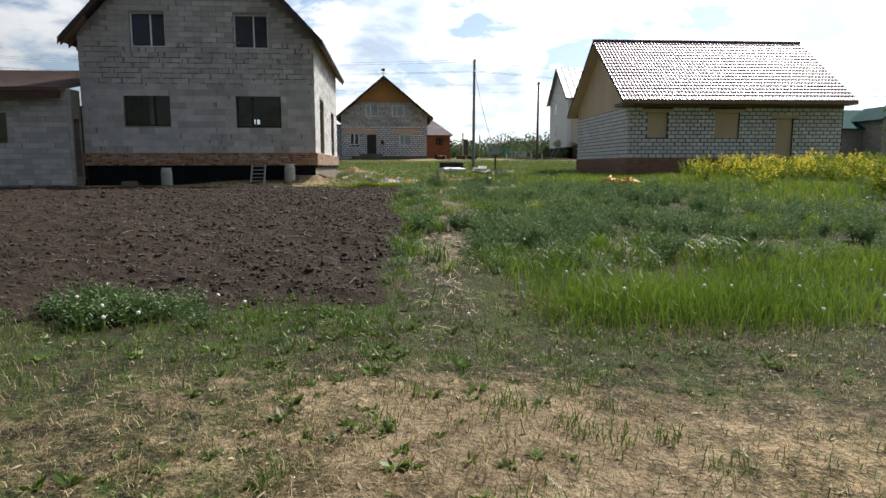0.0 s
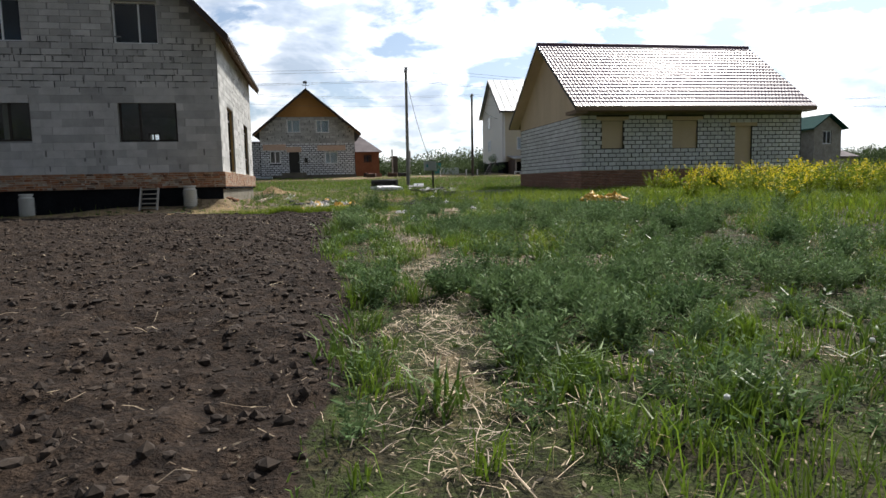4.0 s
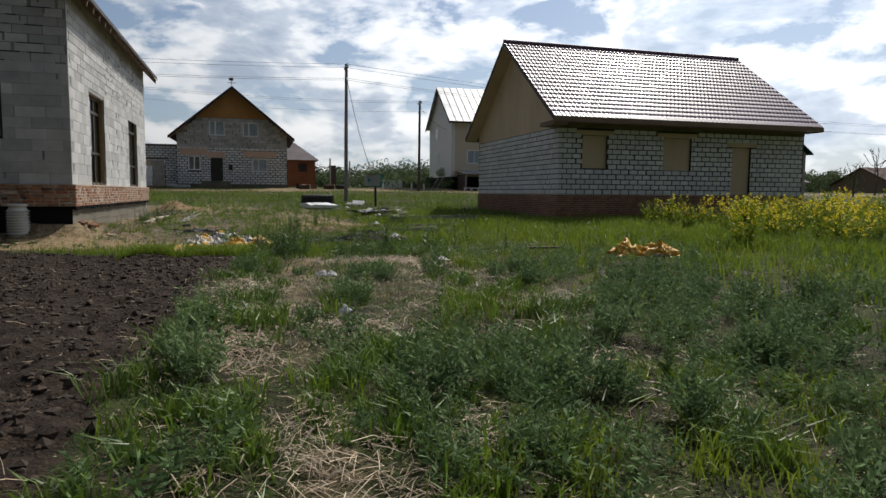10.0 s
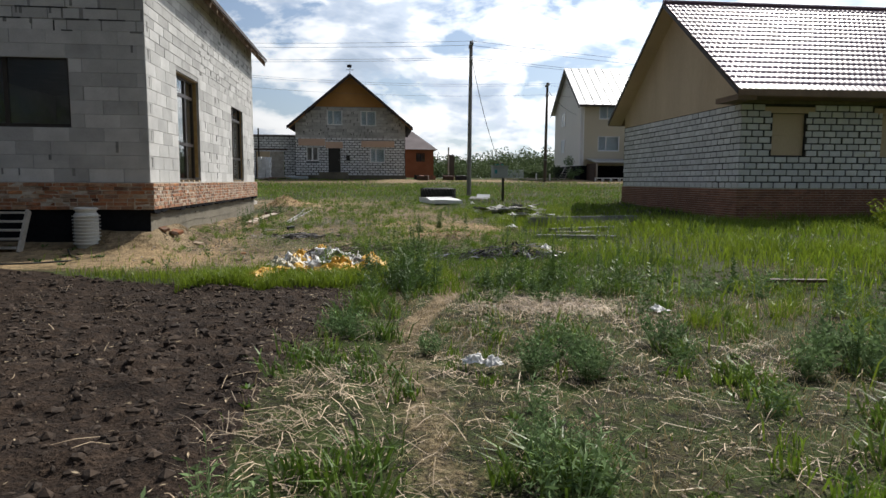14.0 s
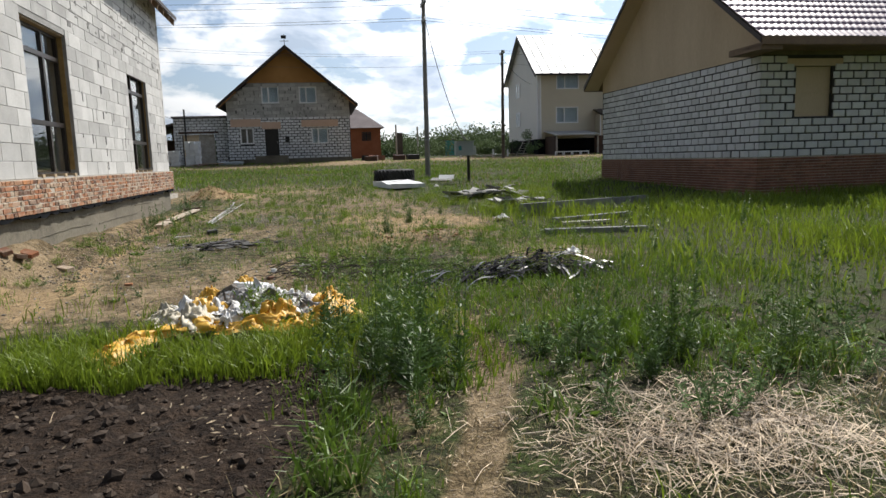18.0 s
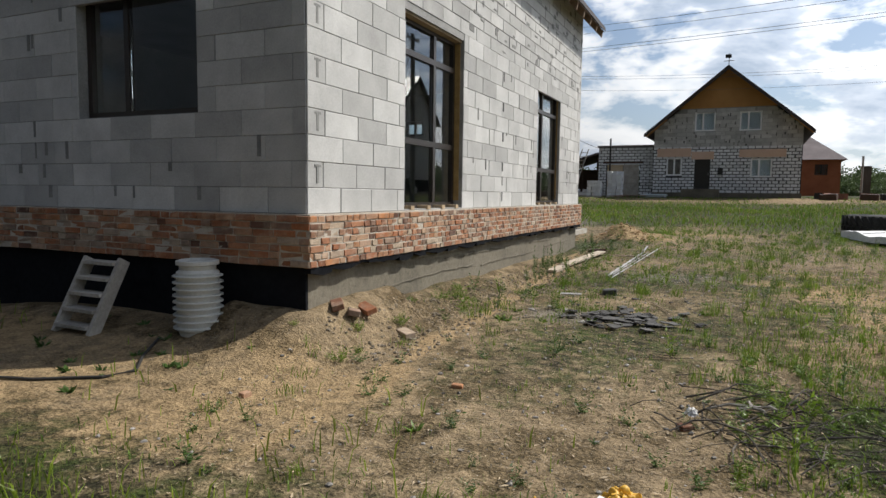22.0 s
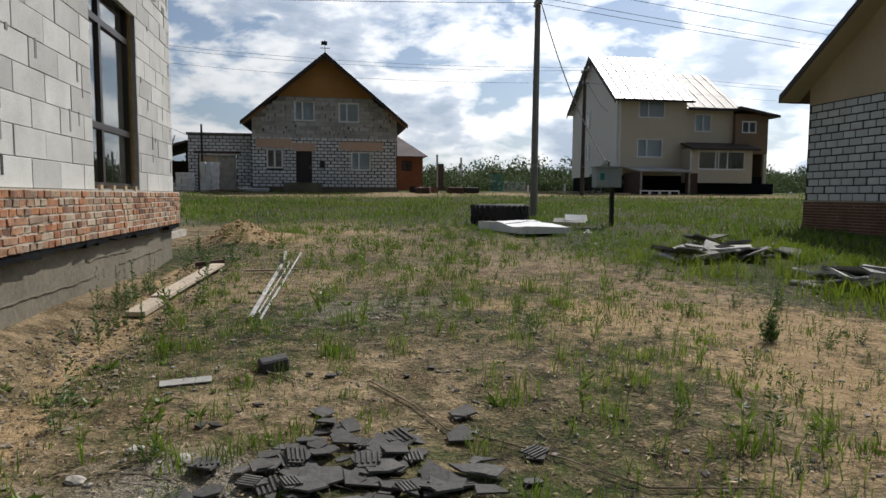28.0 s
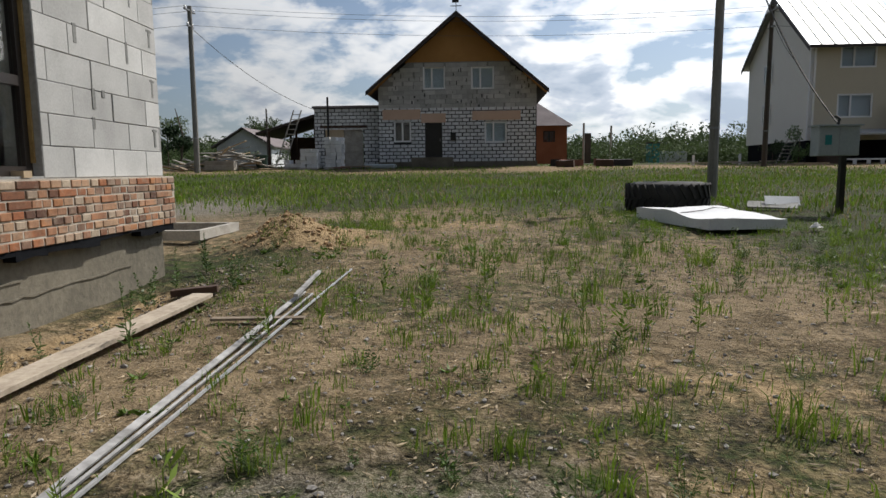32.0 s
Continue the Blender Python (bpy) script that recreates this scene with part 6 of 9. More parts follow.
# the rubbish heap at the end of the garden bed
RUB = "sheets and bags of the rubbish heap"
for k, (x, y, w, d, hh, t, lift) in enumerate(((-1.90, 25.50, 0.42, 0.36, 0.13, 45, 0.02), (-1.84, 25.92, 0.55, 0.26, 0.13, 60, 0.02), (-1.48, 26.16, 0.62, 0.28, 0.15, 10, 0.03), (-0.95, 26.10, 0.62, 0.24, 0.15, -8, 0.03), (-0.52, 25.98, 0.52, 0.26, 0.17, 10, 0.03),
                                                 (-0.28, 26.18, 0.45, 0.36, 0.20, 30, 0.04), (-0.36, 26.48, 0.52, 0.32, 0.24, 60, 0.06), (-1.38, 26.42, 0.38, 0.24, 0.18, 20, 0.10), (-0.78, 26.24, 0.30, 0.28, 0.18, 40, 0.10), (-1.42, 26.85, 0.20, 0.16, 0.14, 80, 0.2), (-1.12, 27.0, 0.16, 0.14, 0.14, 10, 0.26))):
    cloth("tarpaulin", x + 0.13, y, w, d, hh, t, k + 1, M_TARP, "crumpled yellow tarpaulin around the rubbish heap", "tarpaulin", RUB, lift, 0.5, 4.5)
r = random.Random(31)
for k in range(32):
    a, q = r.uniform(0, math.tau), math.sqrt(r.random())
    x, y = -0.95 + 0.74 * q * math.cos(a), 26.55 + 0.38 * q * math.sin(a)
    m = (M_BAG, M_BAG, M_CREAM, M_BAG, M_BAG, M_GREYBAG)[k % 6]
    word = ("white woven bag", "white woven bag", "cream plastic sheet", "white woven bag", "white woven bag", "grey plastic film")[k % 6]
    s = r.uniform(0.20, 0.42)
    cloth("plastic_bag", x, y, s, s * r.uniform(0.6, 0.9), r.uniform(0.09, 0.17), r.uniform(0, 180), 20 + k, m, "crumpled " + word + " on the rubbish heap", "bag", RUB, 0.05 + 0.15 * (1 - q), 0.6, 6.5)
for k, (x, y, w, d) in enumerate(((-1.60, 25.45, 0.5, 0.10), (0.25, 25.75, 0.3, 0.14))):
    cloth("plastic_bag", x, y, w * 0.7, d * 0.8, 0.05, 20 - 14 * k, 60 + k, M_BAG, "thin white plastic rag lying in grass", "bag", RUB, 0.02, 0.4, 10.0)
b = part("rubbish_mound", crumpled(1.45, 0.85, 0.20, 9, dome=0.9, fold=3.0), M_DARKBAG)
b.matrix_basis = Matrix.Translation(on_ground(-0.9, 26.58, -0.02)) @ pose(0, 0, 0, 0, 0, 6)
tagged(b, "low heap of dark builders' rubbish under bags", "rubbish heap")
g = part("glass_bowl", lathe([(0.001, 0.09), (0.06, 0.08), (0.10, 0.05), (0.12, 0.015), (0.11, 0.0)], 20), surface("teal_glass_shade", (0.02, 0.05, 0.07), (0.06, 0.11, 0.14), 30, 6, 0.12, 0.05), smooth=True)
g.matrix_basis = Matrix.Translation(on_ground(-1.40, 26.62, 0.13)) @ pose(0, 0, 0, 25, 15, 0)
tagged(g, "blue-green glass lamp shade on the rubbish heap", "lampshade")
g = part("white_board", boxed(-0.16, 0.16, -0.03, 0.03, 0, 0.05), M_FOAMSLAB)
g.matrix_basis = Matrix.Translation(on_ground(-0.92, 26.92, 0.26)) @ pose(0, 0, 0, 8, 5, -12)
tagged(g, "white plastic profile offcut on the rubbish heap", "offcut")
# the other yellow sheet in the grass
cloth("tarpaulin", 5.55, 21.90, 0.60, 0.34, 0.22, 10, 31, M_TARP, "crumpled yellow tarpaulin in tall grass", "tarpaulin", "", 0.16)
cloth("tarpaulin", 6.07, 21.84, 0.65, 0.34, 0.24, -15, 32, M_TARP, "crumpled yellow tarpaulin in tall grass", "tarpaulin", "", 0.15)
cloth("plastic_bag", 6.30, 22.05, 0.3, 0.25, 0.2, 5, 33, M_BAG, "crumpled white bag in tall grass", "bag", "", 0.10)
for k, (x, y, s) in enumerate(((0.58, 21.10, 0.15), (2.7, 22.85, 0.2), (3.2, 29.15, 0.28), (3.45, 33.7, 0.3), (-0.87, 29.0, 0.10), (0.55, 18.4, 0.12), (0.70, 21.02, 0.13), (3.8, 43.5, 0.2))):
    cloth("plastic_scrap", x, y, s, s * 0.7, 0.07, 33 * k, 40 + k, M_BAG if k < 8 else M_FOAMSLAB, "small white plastic scrap on the ground", "litter", "white scraps", 0.05 if k < 8 else 0.0)


def strip_heap():
    """A flat heap of black plastic strips."""
    r = random.Random(8)
    cx, cy = 2.05, 28.05
    z = ground_z(cx, cy)
    p = thing("plastic_strip_heap", (cx, cy, z), "heap of glossy black plastic strips in the grass", "plastic heap")
    for k in range(250):
        u = r.gauss(0, 1)
        x, y = cx + 0.72 * u + 0.05, cy + 0.22 * r.gauss(0, 1) + 0.05 * u
        a, length = r.gauss(0.25, 0.9), r.uniform(0.25, 0.8)
        hh = 0.27 * math.exp(-((x - cx - 0.3) / 0.75) ** 2 - ((y - cy) / 0.42) ** 2) * r.random()
        bow, w, n = r.uniform(-0.35, 0.35), r.uniform(0.008, 0.017), 6
        arch = r.uniform(0.01, 0.09)
        bm = bmesh.new()
        rows = []
        for i in range(n + 1):
            f = i / n - 0.5
            px, py = x + length * f * math.cos(a) - bow * f * f * math.sin(a), y + length * f * math.sin(a) + bow * f * f * math.cos(a)
            pz = max(ground_z(px, py) + 0.012, z + 0.015 + hh + arch * (1 - 4 * f * f) - 0.03)
            tw = r.uniform(-0.4, 0.4)
            rows.append([bm.verts.new((px - w * math.sin(a), py + w * math.cos(a), pz + w * tw)), bm.verts.new((px + w * math.sin(a), py - w * math.cos(a), pz - w * tw))])
        for i in range(n):
            bm.faces.new((rows[i][0], rows[i + 1][0], rows[i + 1][1], rows[i][1]))
        part("strip", bm, M_STRIP if k % 5 else M_GLOSSSTRIP, p)
    part("white_scrap", crumpled(0.3, 0.2, 0.1, 77), M_BAG, p).location = (1.05, 0.2, 0.20)


strip_heap()


M_DRYTWIG = surface("dry_twig_bark", (0.022, 0.019, 0.016), (0.10, 0.085, 0.068), 30, 4, 0.9, 0.3, vary=0.6)


def crooked(r, x, y, length, a, radius, arch=0.0):
    """A crooked stick lying on the ground."""
    pts = []
    for k in range(5):
        f = k / 4 - 0.5
        px, py = x + length * f * math.cos(a) + r.uniform(-0.06, 0.06) * length, y + length * f * math.sin(a) + r.uniform(-0.06, 0.06) * length
        pts.append(on_ground(px, py, 0.008 + radius + arch * (1 - 4 * f * f) + r.uniform(0, 0.02)))
    return tube(pts, radius, 5, radius * 0.5)


def brushwood():
    r = random.Random(5)
    p = thing("brushwood", on_ground(0.1, 28.9), "scattered dark dead branches in sparse grass", "branches")
    for k in range(115):
        x, y = r.gauss(0.12, 0.60), r.gauss(29.05, 0.45)
        part("stick", crooked(r, x, y, r.uniform(0.12, 0.75), r.gauss(0.1, 0.8), r.uniform(0.0025, 0.009), r.uniform(0, 0.09)), M_DRYTWIG, p)
    root = thing("dead_root", on_ground(-0.5, 29.35), "grey forked dead root lying on bare ground", "root")
    for a, s in ((0.3, 0.22), (1.9, 0.16), (3.3, 0.30), (4.1, 0.16), (5.4, 0.2)):
        part("fork", tube([on_ground(-0.5, 29.35, 0.05), on_ground(-0.5 + 0.5 * s * math.cos(a), 29.35 + 0.5 * s * math.sin(a), 0.06), on_ground(-0.5 + s * math.cos(a), 29.35 + s * math.sin(a), 0.012)], 0.016, 6, 0.006), M_GREYWOOD, root)
    for cx, cy, n in ((-1.4, 30.9, 12), (-1.2, 31.6, 8), (-2.0, 31.9, 12), (-0.6, 28.2, 8), (1.5, 29.9, 6)):
        for k in range(n):
            o = part("twig", crooked(r, cx + r.gauss(0, 0.45), cy + r.gauss(0, 0.2), r.uniform(0.1, 0.35), r.uniform(0, math.pi), r.uniform(0.002, 0.005)), M_DRYTWIG)
            tagged(o, "thin dry twig on bare ground", "twig", "scattered twigs")


brushwood()


# ---- across the street ----
def block_stack(x, y, cols, rows, label, missing=2, seed=1):
    r = random.Random(seed)
    z = ground_z(x, y)
    full = [[rows - (r.choice((0, 0, 1, 2)) if missing > 1 or i in (0, cols - 1) else 0) for d in range(2)] for i in range(cols)]
    p = thing("block_pallet", (x, y, z), label, "block stack", "stacked blocks")
    part("pallet", boxed(x - 0.05, x + cols * 0.31, y - 0.05, y + 0.95, z - 0.04, z + 0.10), M_GREYWOOD, p)
    for j in range(rows):
        for i in range(cols):
            for d in range(2):
                if j >= full[i][d]:
                    continue
                dx, dy = r.uniform(-0.035, 0.035), r.uniform(-0.05, 0.05)
                part("block", boxed(x + i * 0.31 + dx, x + i * 0.31 + 0.29 + dx, y + d * 0.46 + dy, y + d * 0.46 + 0.43 + dy, z + 0.10 + j * 0.205, z + 0.10 + j * 0.205 + 0.192), M_WHITEBLOCK, p)


block_stack(-9.55, 69.0, 3, 8, "tall stack of white blocks by the garage", 1, 1)
block_stack(-10.85, 68.7, 3, 5, "stack of white blocks by the garage", 2, 2)
block_stack(-11.95, 69.4, 3, 2, "low stack of white blocks by the garage", 2, 3)


def timber_heap():
    r = random.Random(6)
    cx, cy = -15.6, 68.6
    z = ground_z(cx, cy)
    p = thing("timber_heap", (cx, cy, z), "untidy heap of grey boards and poles", "timber heap")
    for k in range(80):
        x, y, a, e, s = cx + r.gauss(0.1, 1.5), cy + r.gauss(0, 0.5), r.gauss(0, 0.5), r.gauss(0, 10), r.uniform(0.8, 2.4)
        lift = max(0.06, 1.0 * math.exp(-((x - cx - 0.8) / 1.4) ** 2) * r.random() + s / 2 * abs(math.sin(radians(e))))
        m = Matrix.Translation((x, y, z + lift)) @ pose(0, 0, 0, r.uniform(-20, 20), e, math.degrees(a))
        w = r.uniform(0.03, 0.11)
        part("board", boxed(-s / 2, s / 2, -w, w, -0.02, 0.02, m=m), (M_GREYWOOD, M_GREYWOOD, M_TIMBER, M_ASBESTOS)[k % 4], p)
    q = part("stacked_planks", boxed(cx + 0.0, cx + 1.5, cy - 1.1, cy - 0.4, z, z + 0.5), M_GREYWOOD, p)
    for k in range(5):
        part("plank", boxed(cx - 0.05, cx + 1.55, cy - 1.16, cy - 1.105, z + 0.02 + k * 0.095, z + 0.095 + k * 0.095), M_GREYWOOD, q)


timber_heap()
d = part("waste_bin", lathe([(0.001, 0), (0.26, 0), (0.33, 0.72), (0.36, 0.74), (0.36, 0.80), (0.32, 0.81), (0.30, 0.1)], 20), M_GREENPLASTIC)
d.location = on_ground(-13.2, 69.3)
tagged(d, "dark green plastic barrel by the timber heap", "barrel")


def canopy():
    y = 72.0
    z = ground_z(-12, y)
    c = thing("canopy", (-12.3, y, z), "dark lean-to canopy on posts beside the garage", "canopy")
    part("canopy_roof", prism([(-14.2, 4.75), (-10.75, 5.75), (-10.75, 5.6), (-14.2, 4.6)], "y", y - 0.6, y + 4.5), M_DARKROOF, c)
    for x, yy in ((-13.5, y - 0.3), (-12.4, y + 1.6), (-13.5, y + 4.2), (-11.2, y + 1.5)):
        part("post", boxed(x - 0.06, x + 0.06, yy - 0.06, yy + 0.06, z - 0.2, 4.8 + (x + 14.2) * 0.25), M_DARKWOOD, c)
    part("tall_post", tube([(-13.45, y - 0.75, z - 0.2), (-13.45, y - 0.75, 6.1)], 0.05, 6), M_DARKPOLE, c)
    part("back_boarding", boxed(-13.5, -10.75, y + 4.3, y + 4.4, z - 0.2, 4.7), M_DARKWOOD, c)
    l = thing("ladder", (-12.3, y - 1.0, z), "weathered wooden ladder leaning on the canopy", "ladder")
    a, b = Vector((-12.5, y - 1.6, z)), Vector((-11.65, y - 0.6, 6.0))
    for sx in (-0.26, 0.26):
        part("rail", tube([a + Vector((sx, 0, 0)), b + Vector((sx * 0.85, 0, 0))], 0.04, 4), M_GREYWOOD, l)
    for k in range(11):
        q = a.lerp(b, (k + 0.7) / 11.6)
        part("rung", tube([q + Vector((-0.26, 0, 0)), q + Vector((0.26, 0, 0))], 0.03, 4), M_GREYWOOD, l)


canopy()


def small_house(x0, x1, y, z0, eave, peak, depth, wall, roof, label, ridge_along_x=False, openings=()):
    h = thing("house", ((x0 + x1) / 2, y + depth / 2, z0), label, "house", "houses in the distance")
    part("wall", holed("y", y, y + 0.3, x0, x1, z0 - 1, eave, list(openings)), wall, h)
    part("wall_side", boxed(x0, x0 + 0.3, y + 0.3, y + depth, z0 - 1, eave), wall, h)
    part("wall_side", boxed(x1 - 0.3, x1, y + 0.3, y + depth, z0 - 1, eave), wall, h)
    part("wall_back", boxed(x0 + 0.3, x1 - 0.3, y + depth - 0.3, y + depth, z0 - 1, eave), wall, h)
    cx, cy, o = (x0 + x1) / 2, y + depth / 2, 0.4
    if ridge_along_x:
        for e in (y - o, y + depth + o):
            part("roof", roof_slab(e, eave, cy, peak, 0.12, "x", x0 - o, x1 + o), roof, h)
        for xa in (x0, x1 - 0.2):
            part("gable", prism([(y, eave), (y + depth, eave), (cy, peak - 0.2)], "x", xa, xa + 0.2), wall, h)
    else:
        for e in (x0 - o, x1 + o):
            part("roof", roof_slab(e, eave, cx, peak, 0.12, "y", y - o, y + depth + o), roof, h)
        part("gable", prism([(x0, eave), (x1, eave), (cx, peak - 0.2)], "y", y, y + 0.2), wall, h)
    for a in openings:
        window("window", h, "-y", y, *a, (1, 1), (1,), M_WHITEFRAME, 0.08, 0.08)
    return h


# the far block house, the orange brick house, the green-roofed and brown-roofed houses
small_house(-26.2, -20.9, 95, 3.0, 4.9, 6.7, 8, M_WHITEBLOCK, M_GREYROOF, "small grey unfinished house with gabled roof far off", False, [(-24.9, -24.2, 4.75, 4.85), (-23.3, -22.0, 3.3, 4.2)])


def brick_house():
    x0, x1, y0, z0 = 2.35, 7.4, 84.0, 2.9
    h = thing("house", ((x0 + x1) / 2, y0 + 3, z0), "orange-red brick house with grey hipped metal roof", "house", "houses in the distance")
    ex = 5.55
    part("wall", holed("y", y0, y0 + 0.3, x0 - 2, ex, z0 - 1, 5.75, [(3.75, 4.65, 4.5, 5.35)]), M_REDBRICKHOUSE, h)
    part("wall_side", boxed(ex - 0.3, ex, y0 + 0.3, y0 + 6, z0 - 1, 5.75), M_REDBRICKHOUSE, h)
    part("wall_back", boxed(x0 - 2, ex - 0.3, y0 + 5.7, y0 + 6, z0 - 1, 5.75), M_REDBRICKHOUSE, h)
    window("window", h, "-y", y0, 3.75, 4.65, 4.5, 5.35, (1, 1), (1,), M_DARKWOOD, 0.05, 0.08)
    bm = bmesh.new()
    a = [(x0 - 2.4, y0 - 0.4, 5.72), (ex + 0.4, y0 - 0.4, 5.72), (ex + 0.4, y0 + 6.4, 5.72), (x0 - 2.4, y0 + 6.4, 5.72)]
    lo = [bm.verts.new(p) for p in a]
    tp = [bm.verts.new((x0 - 0.6, y0 + 3, 7.75)), bm.verts.new((x0 + 1.2, y0 + 3, 7.75))]
    for f in ((lo[0], lo[1], tp[1], tp[0]), (lo[1], lo[2], tp[1]), (lo[2], lo[3], tp[0], tp[1]), (lo[3], lo[0], tp[0]), (lo[3], lo[2], lo[1], lo[0])):
        bm.faces.new(f)
    part("roof", bm, M_GREYROOF, h, "grey metal hipped roof")


brick_house()
small_house(38.0, 45.2, 61, 2.2, 5.3, 7.35, 8, M_GREYWOOD, M_GREENROOF, "grey timber house with dark green roof", True)
small_house(42.6, 45.4, 58.5, 2.2, 6.0, 7.3, 4, M_GREYWOOD, M_GREENROOF, "grey gabled porch with dark green roof", False, [(43.5, 44.4, 4.6, 5.8)])
small_house(45.8, 50.6, 66, 2.2, 4.5, 6.5, 6, M_SIDINGDARK, M_GREENROOF, "brown house with dark green roof", True)
small_house(84.0, 110.0, 82, 2.5, 4.1, 6.6, 10, M_SIDINGDARK, M_REDROOF, "long low house with brown roof", True)
small_house(58.0, 63.0, 76, 2.5, 4.0, 5.0, 6, M_GREYWOOD, M_GREYROOF, "low grey shed far across the field", True)
small_house(33.0, 35.4, 92, 2.9, 4.0, 4.9, 3, M_BRICKFAR, M_REDROOF, "small red-roofed shed far off", True)


def far_clutter():
    t = thing("outdoor_toilet", on_ground(13.55, 90), "teal sheet-metal outdoor toilet cabin", "toilet cabin")
    z = ground_z(13.55, 90)
    part("cabin", boxed(13.1, 14.0, 89.5, 90.4, z - 0.2, 4.5), M_TEAL, t)
    part("cabin_roof", boxed(13.0, 14.1, 89.4, 90.5, 4.5, 4.6), M_DARKROOF, t)
    part("cabin_door", boxed(13.45, 13.95, 89.47, 89.5, z, 4.4), M_TEAL, t)
    f = thing("fence", on_ground(15, 90.3), "grey concrete-slab fence behind the toilet", "fence")
    for k in range(4):
        part("panel", boxed(14.05 + k * 0.62, 14.62 + k * 0.62, 90.2, 90.28, z - 0.2, 3.85), M_MESHGREY, f)
    for x, top in ((7.75, 6.3), (10.05, 6.05)):
        o = part("fence_post", tube([(x, 90, 2.6), (x, 90, top)], 0.09, 6), M_GREYWOOD)
        tagged(o, "grey wooden post standing in weeds", "post", "lone posts")
    c = part("brick_stub", boxed(7.95, 8.55, 91, 91.6, 2.6, 5.5), M_DARKPOLE)
    tagged(c, "dark brick chimney stub above the bushes", "chimney")
    r = random.Random(3)
    for k in range(7):
        x, y = r.uniform(3.2, 6.6), r.uniform(68.5, 70.2)
        z = ground_z(x, y)
        m = Matrix.Translation((x, y, z + 0.16)) @ pose(0, 0, 0, r.uniform(-5, 5), r.uniform(-6, 6), r.uniform(-30, 30))
        o = part("scrap_crate", boxed(-0.45, 0.45, -0.25, 0.25, -0.2, 0.2, m=m), (M_BRICKFAR, M_DARKWOOD, M_RUBBER)[k % 3])
        tagged(o, "dark scrap box beside the street", "box", "scrap by the street")
    for k in range(9):
        x, y = r.uniform(8.0, 14.5), r.uniform(66.5, 70.5)
        loose_board("plank", (x, y), (x + r.uniform(0.8, 1.8), y + r.uniform(-0.3, 0.3)), 0.14, 0.05, (M_PALEBOARD, M_GREYWOOD)[k % 2], "pale plank lying by the street", "plank", 0.12)
    for x, y in ((10.2, 69.0), (13.0, 70.0), (14.0, 69.4)):
        z = ground_z(x, y)
        o = part("white_stake", boxed(x - 0.05, x + 0.05, y - 0.05, y + 0.05, z - 0.1, z + 0.55), M_WHITEFRAME)
        tagged(o, "short white-painted stake beside the street", "stake", "white stakes")
    l = thing("ladder", on_ground(15.2, 70.6), "pale wooden ladder leaning on the shed", "ladder")
    z = ground_z(15.2, 70.6)
    a, b = Vector((15.0, 69.6, z)), Vector((16.3, 70.9, 4.3))
    for sx in (-0.25, 0.25):
        part("rail", tube([a + Vector((sx, 0, 0)), b + Vector((sx, 0, 0))], 0.045, 4), M_GREYWOOD, l)
    for k in range(8):
        q = a.lerp(b, (k + 0.7) / 8.5)
        part("rung", tube([q - Vector((0.25, 0, 0)), q + Vector((0.25, 0, 0))], 0.03, 4), M_GREYWOOD, l)
    o = part("covered_load", soft_box(-7.4, -5.75, 69.0, 70.2, ground_z(-6.5, 69.5) - 0.05, ground_z(-6.5, 69.5) + 0.22, 0.06), M_MESHGREY)
    tagged(o, "grey-green sheet-covered stack by the entrance", "covered stack")
    for k in range(8):
        x, y = r.uniform(-9.2, -7.6), r.uniform(68.3, 69.0)
        loose_board("board", (x, y), (x + r.uniform(0.5, 1.0), y + r.uniform(-0.3, 0.3)), 0.14, 0.04, (M_TIMBER, M_PALEBOARD, M_BRICKFAR)[k % 3], "timber offcut by the block stack", "offcut", 0.05 + 0.03 * (k % 4))


far_clutter()


# ---- plants ----
M_GRASS = surface("meadow_grass", (0.054, 0.112, 0.013), (0.138, 0.208, 0.035), 6, 0.35, 0.45, 0, island=0.42, spec=0.45, through_light=0.28)
M_LUSH = surface("lush_grass", (0.110, 0.170, 0.012), (0.220, 0.285, 0.030), 6, 0.35, 0.5, 0, island=0.34, spec=0.4, through_light=0.42)
M_YARD = surface("yard_grass", (0.074, 0.142, 0.012), (0.178, 0.258, 0.030), 6, 0.35, 0.5, 0, island=0.40, spec=0.35, through_light=0.36)
M_DRY = surface("dry_grass", (0.24, 0.18, 0.085), (0.44, 0.355, 0.20), 8, 0.6, 0.7, 0, island=0.45, spec=0.3, through_light=0.2)
M_STRAW = surface("old_straw", (0.13, 0.085, 0.05), (0.54, 0.425, 0.285), 20, 2, 0.6, 0, island=0.6, spec=0.4)
M_WORMWOOD = surface("grey_green_wormwood", (0.068, 0.126, 0.044), (0.172, 0.246, 0.105), 8, 0.6, 0.8, 0, island=0.45, spec=0.15, through_light=0.25)
M_WEED = surface("dark_green_weed", (0.040, 0.088, 0.018), (0.095, 0.155, 0.036), 8, 0.6, 0.5, 0, island=0.35, spec=0.45, through_light=0.28)
M_YELLOWLEAF = surface("yellow_green_bush_leaf", (0.11, 0.165, 0.012), (0.23, 0.275, 0.025), 6, 0.8, 0.7, 0, island=0.35, spec=0.3, through_light=0.35)
M_FLOWER = surface("yellow_flower", (0.62, 0.50, 0.02), (0.78, 0.66, 0.05), 8, 2, 0.7, 0, island=0.15, through_light=0.3)
M_TREELEAF = surface("woodland_leaf", (0.046, 0.076, 0.028), (0.105, 0.145, 0.058), 2, 0.15, 0.75, 0, island=0.35, spec=0.3, through_light=0.25)
M_PINE = surface("dark_conifer_leaf", (0.018, 0.038, 0.016), (0.040, 0.068, 0.028), 2, 0.15, 0.8, 0, island=0.3, spec=0.2)
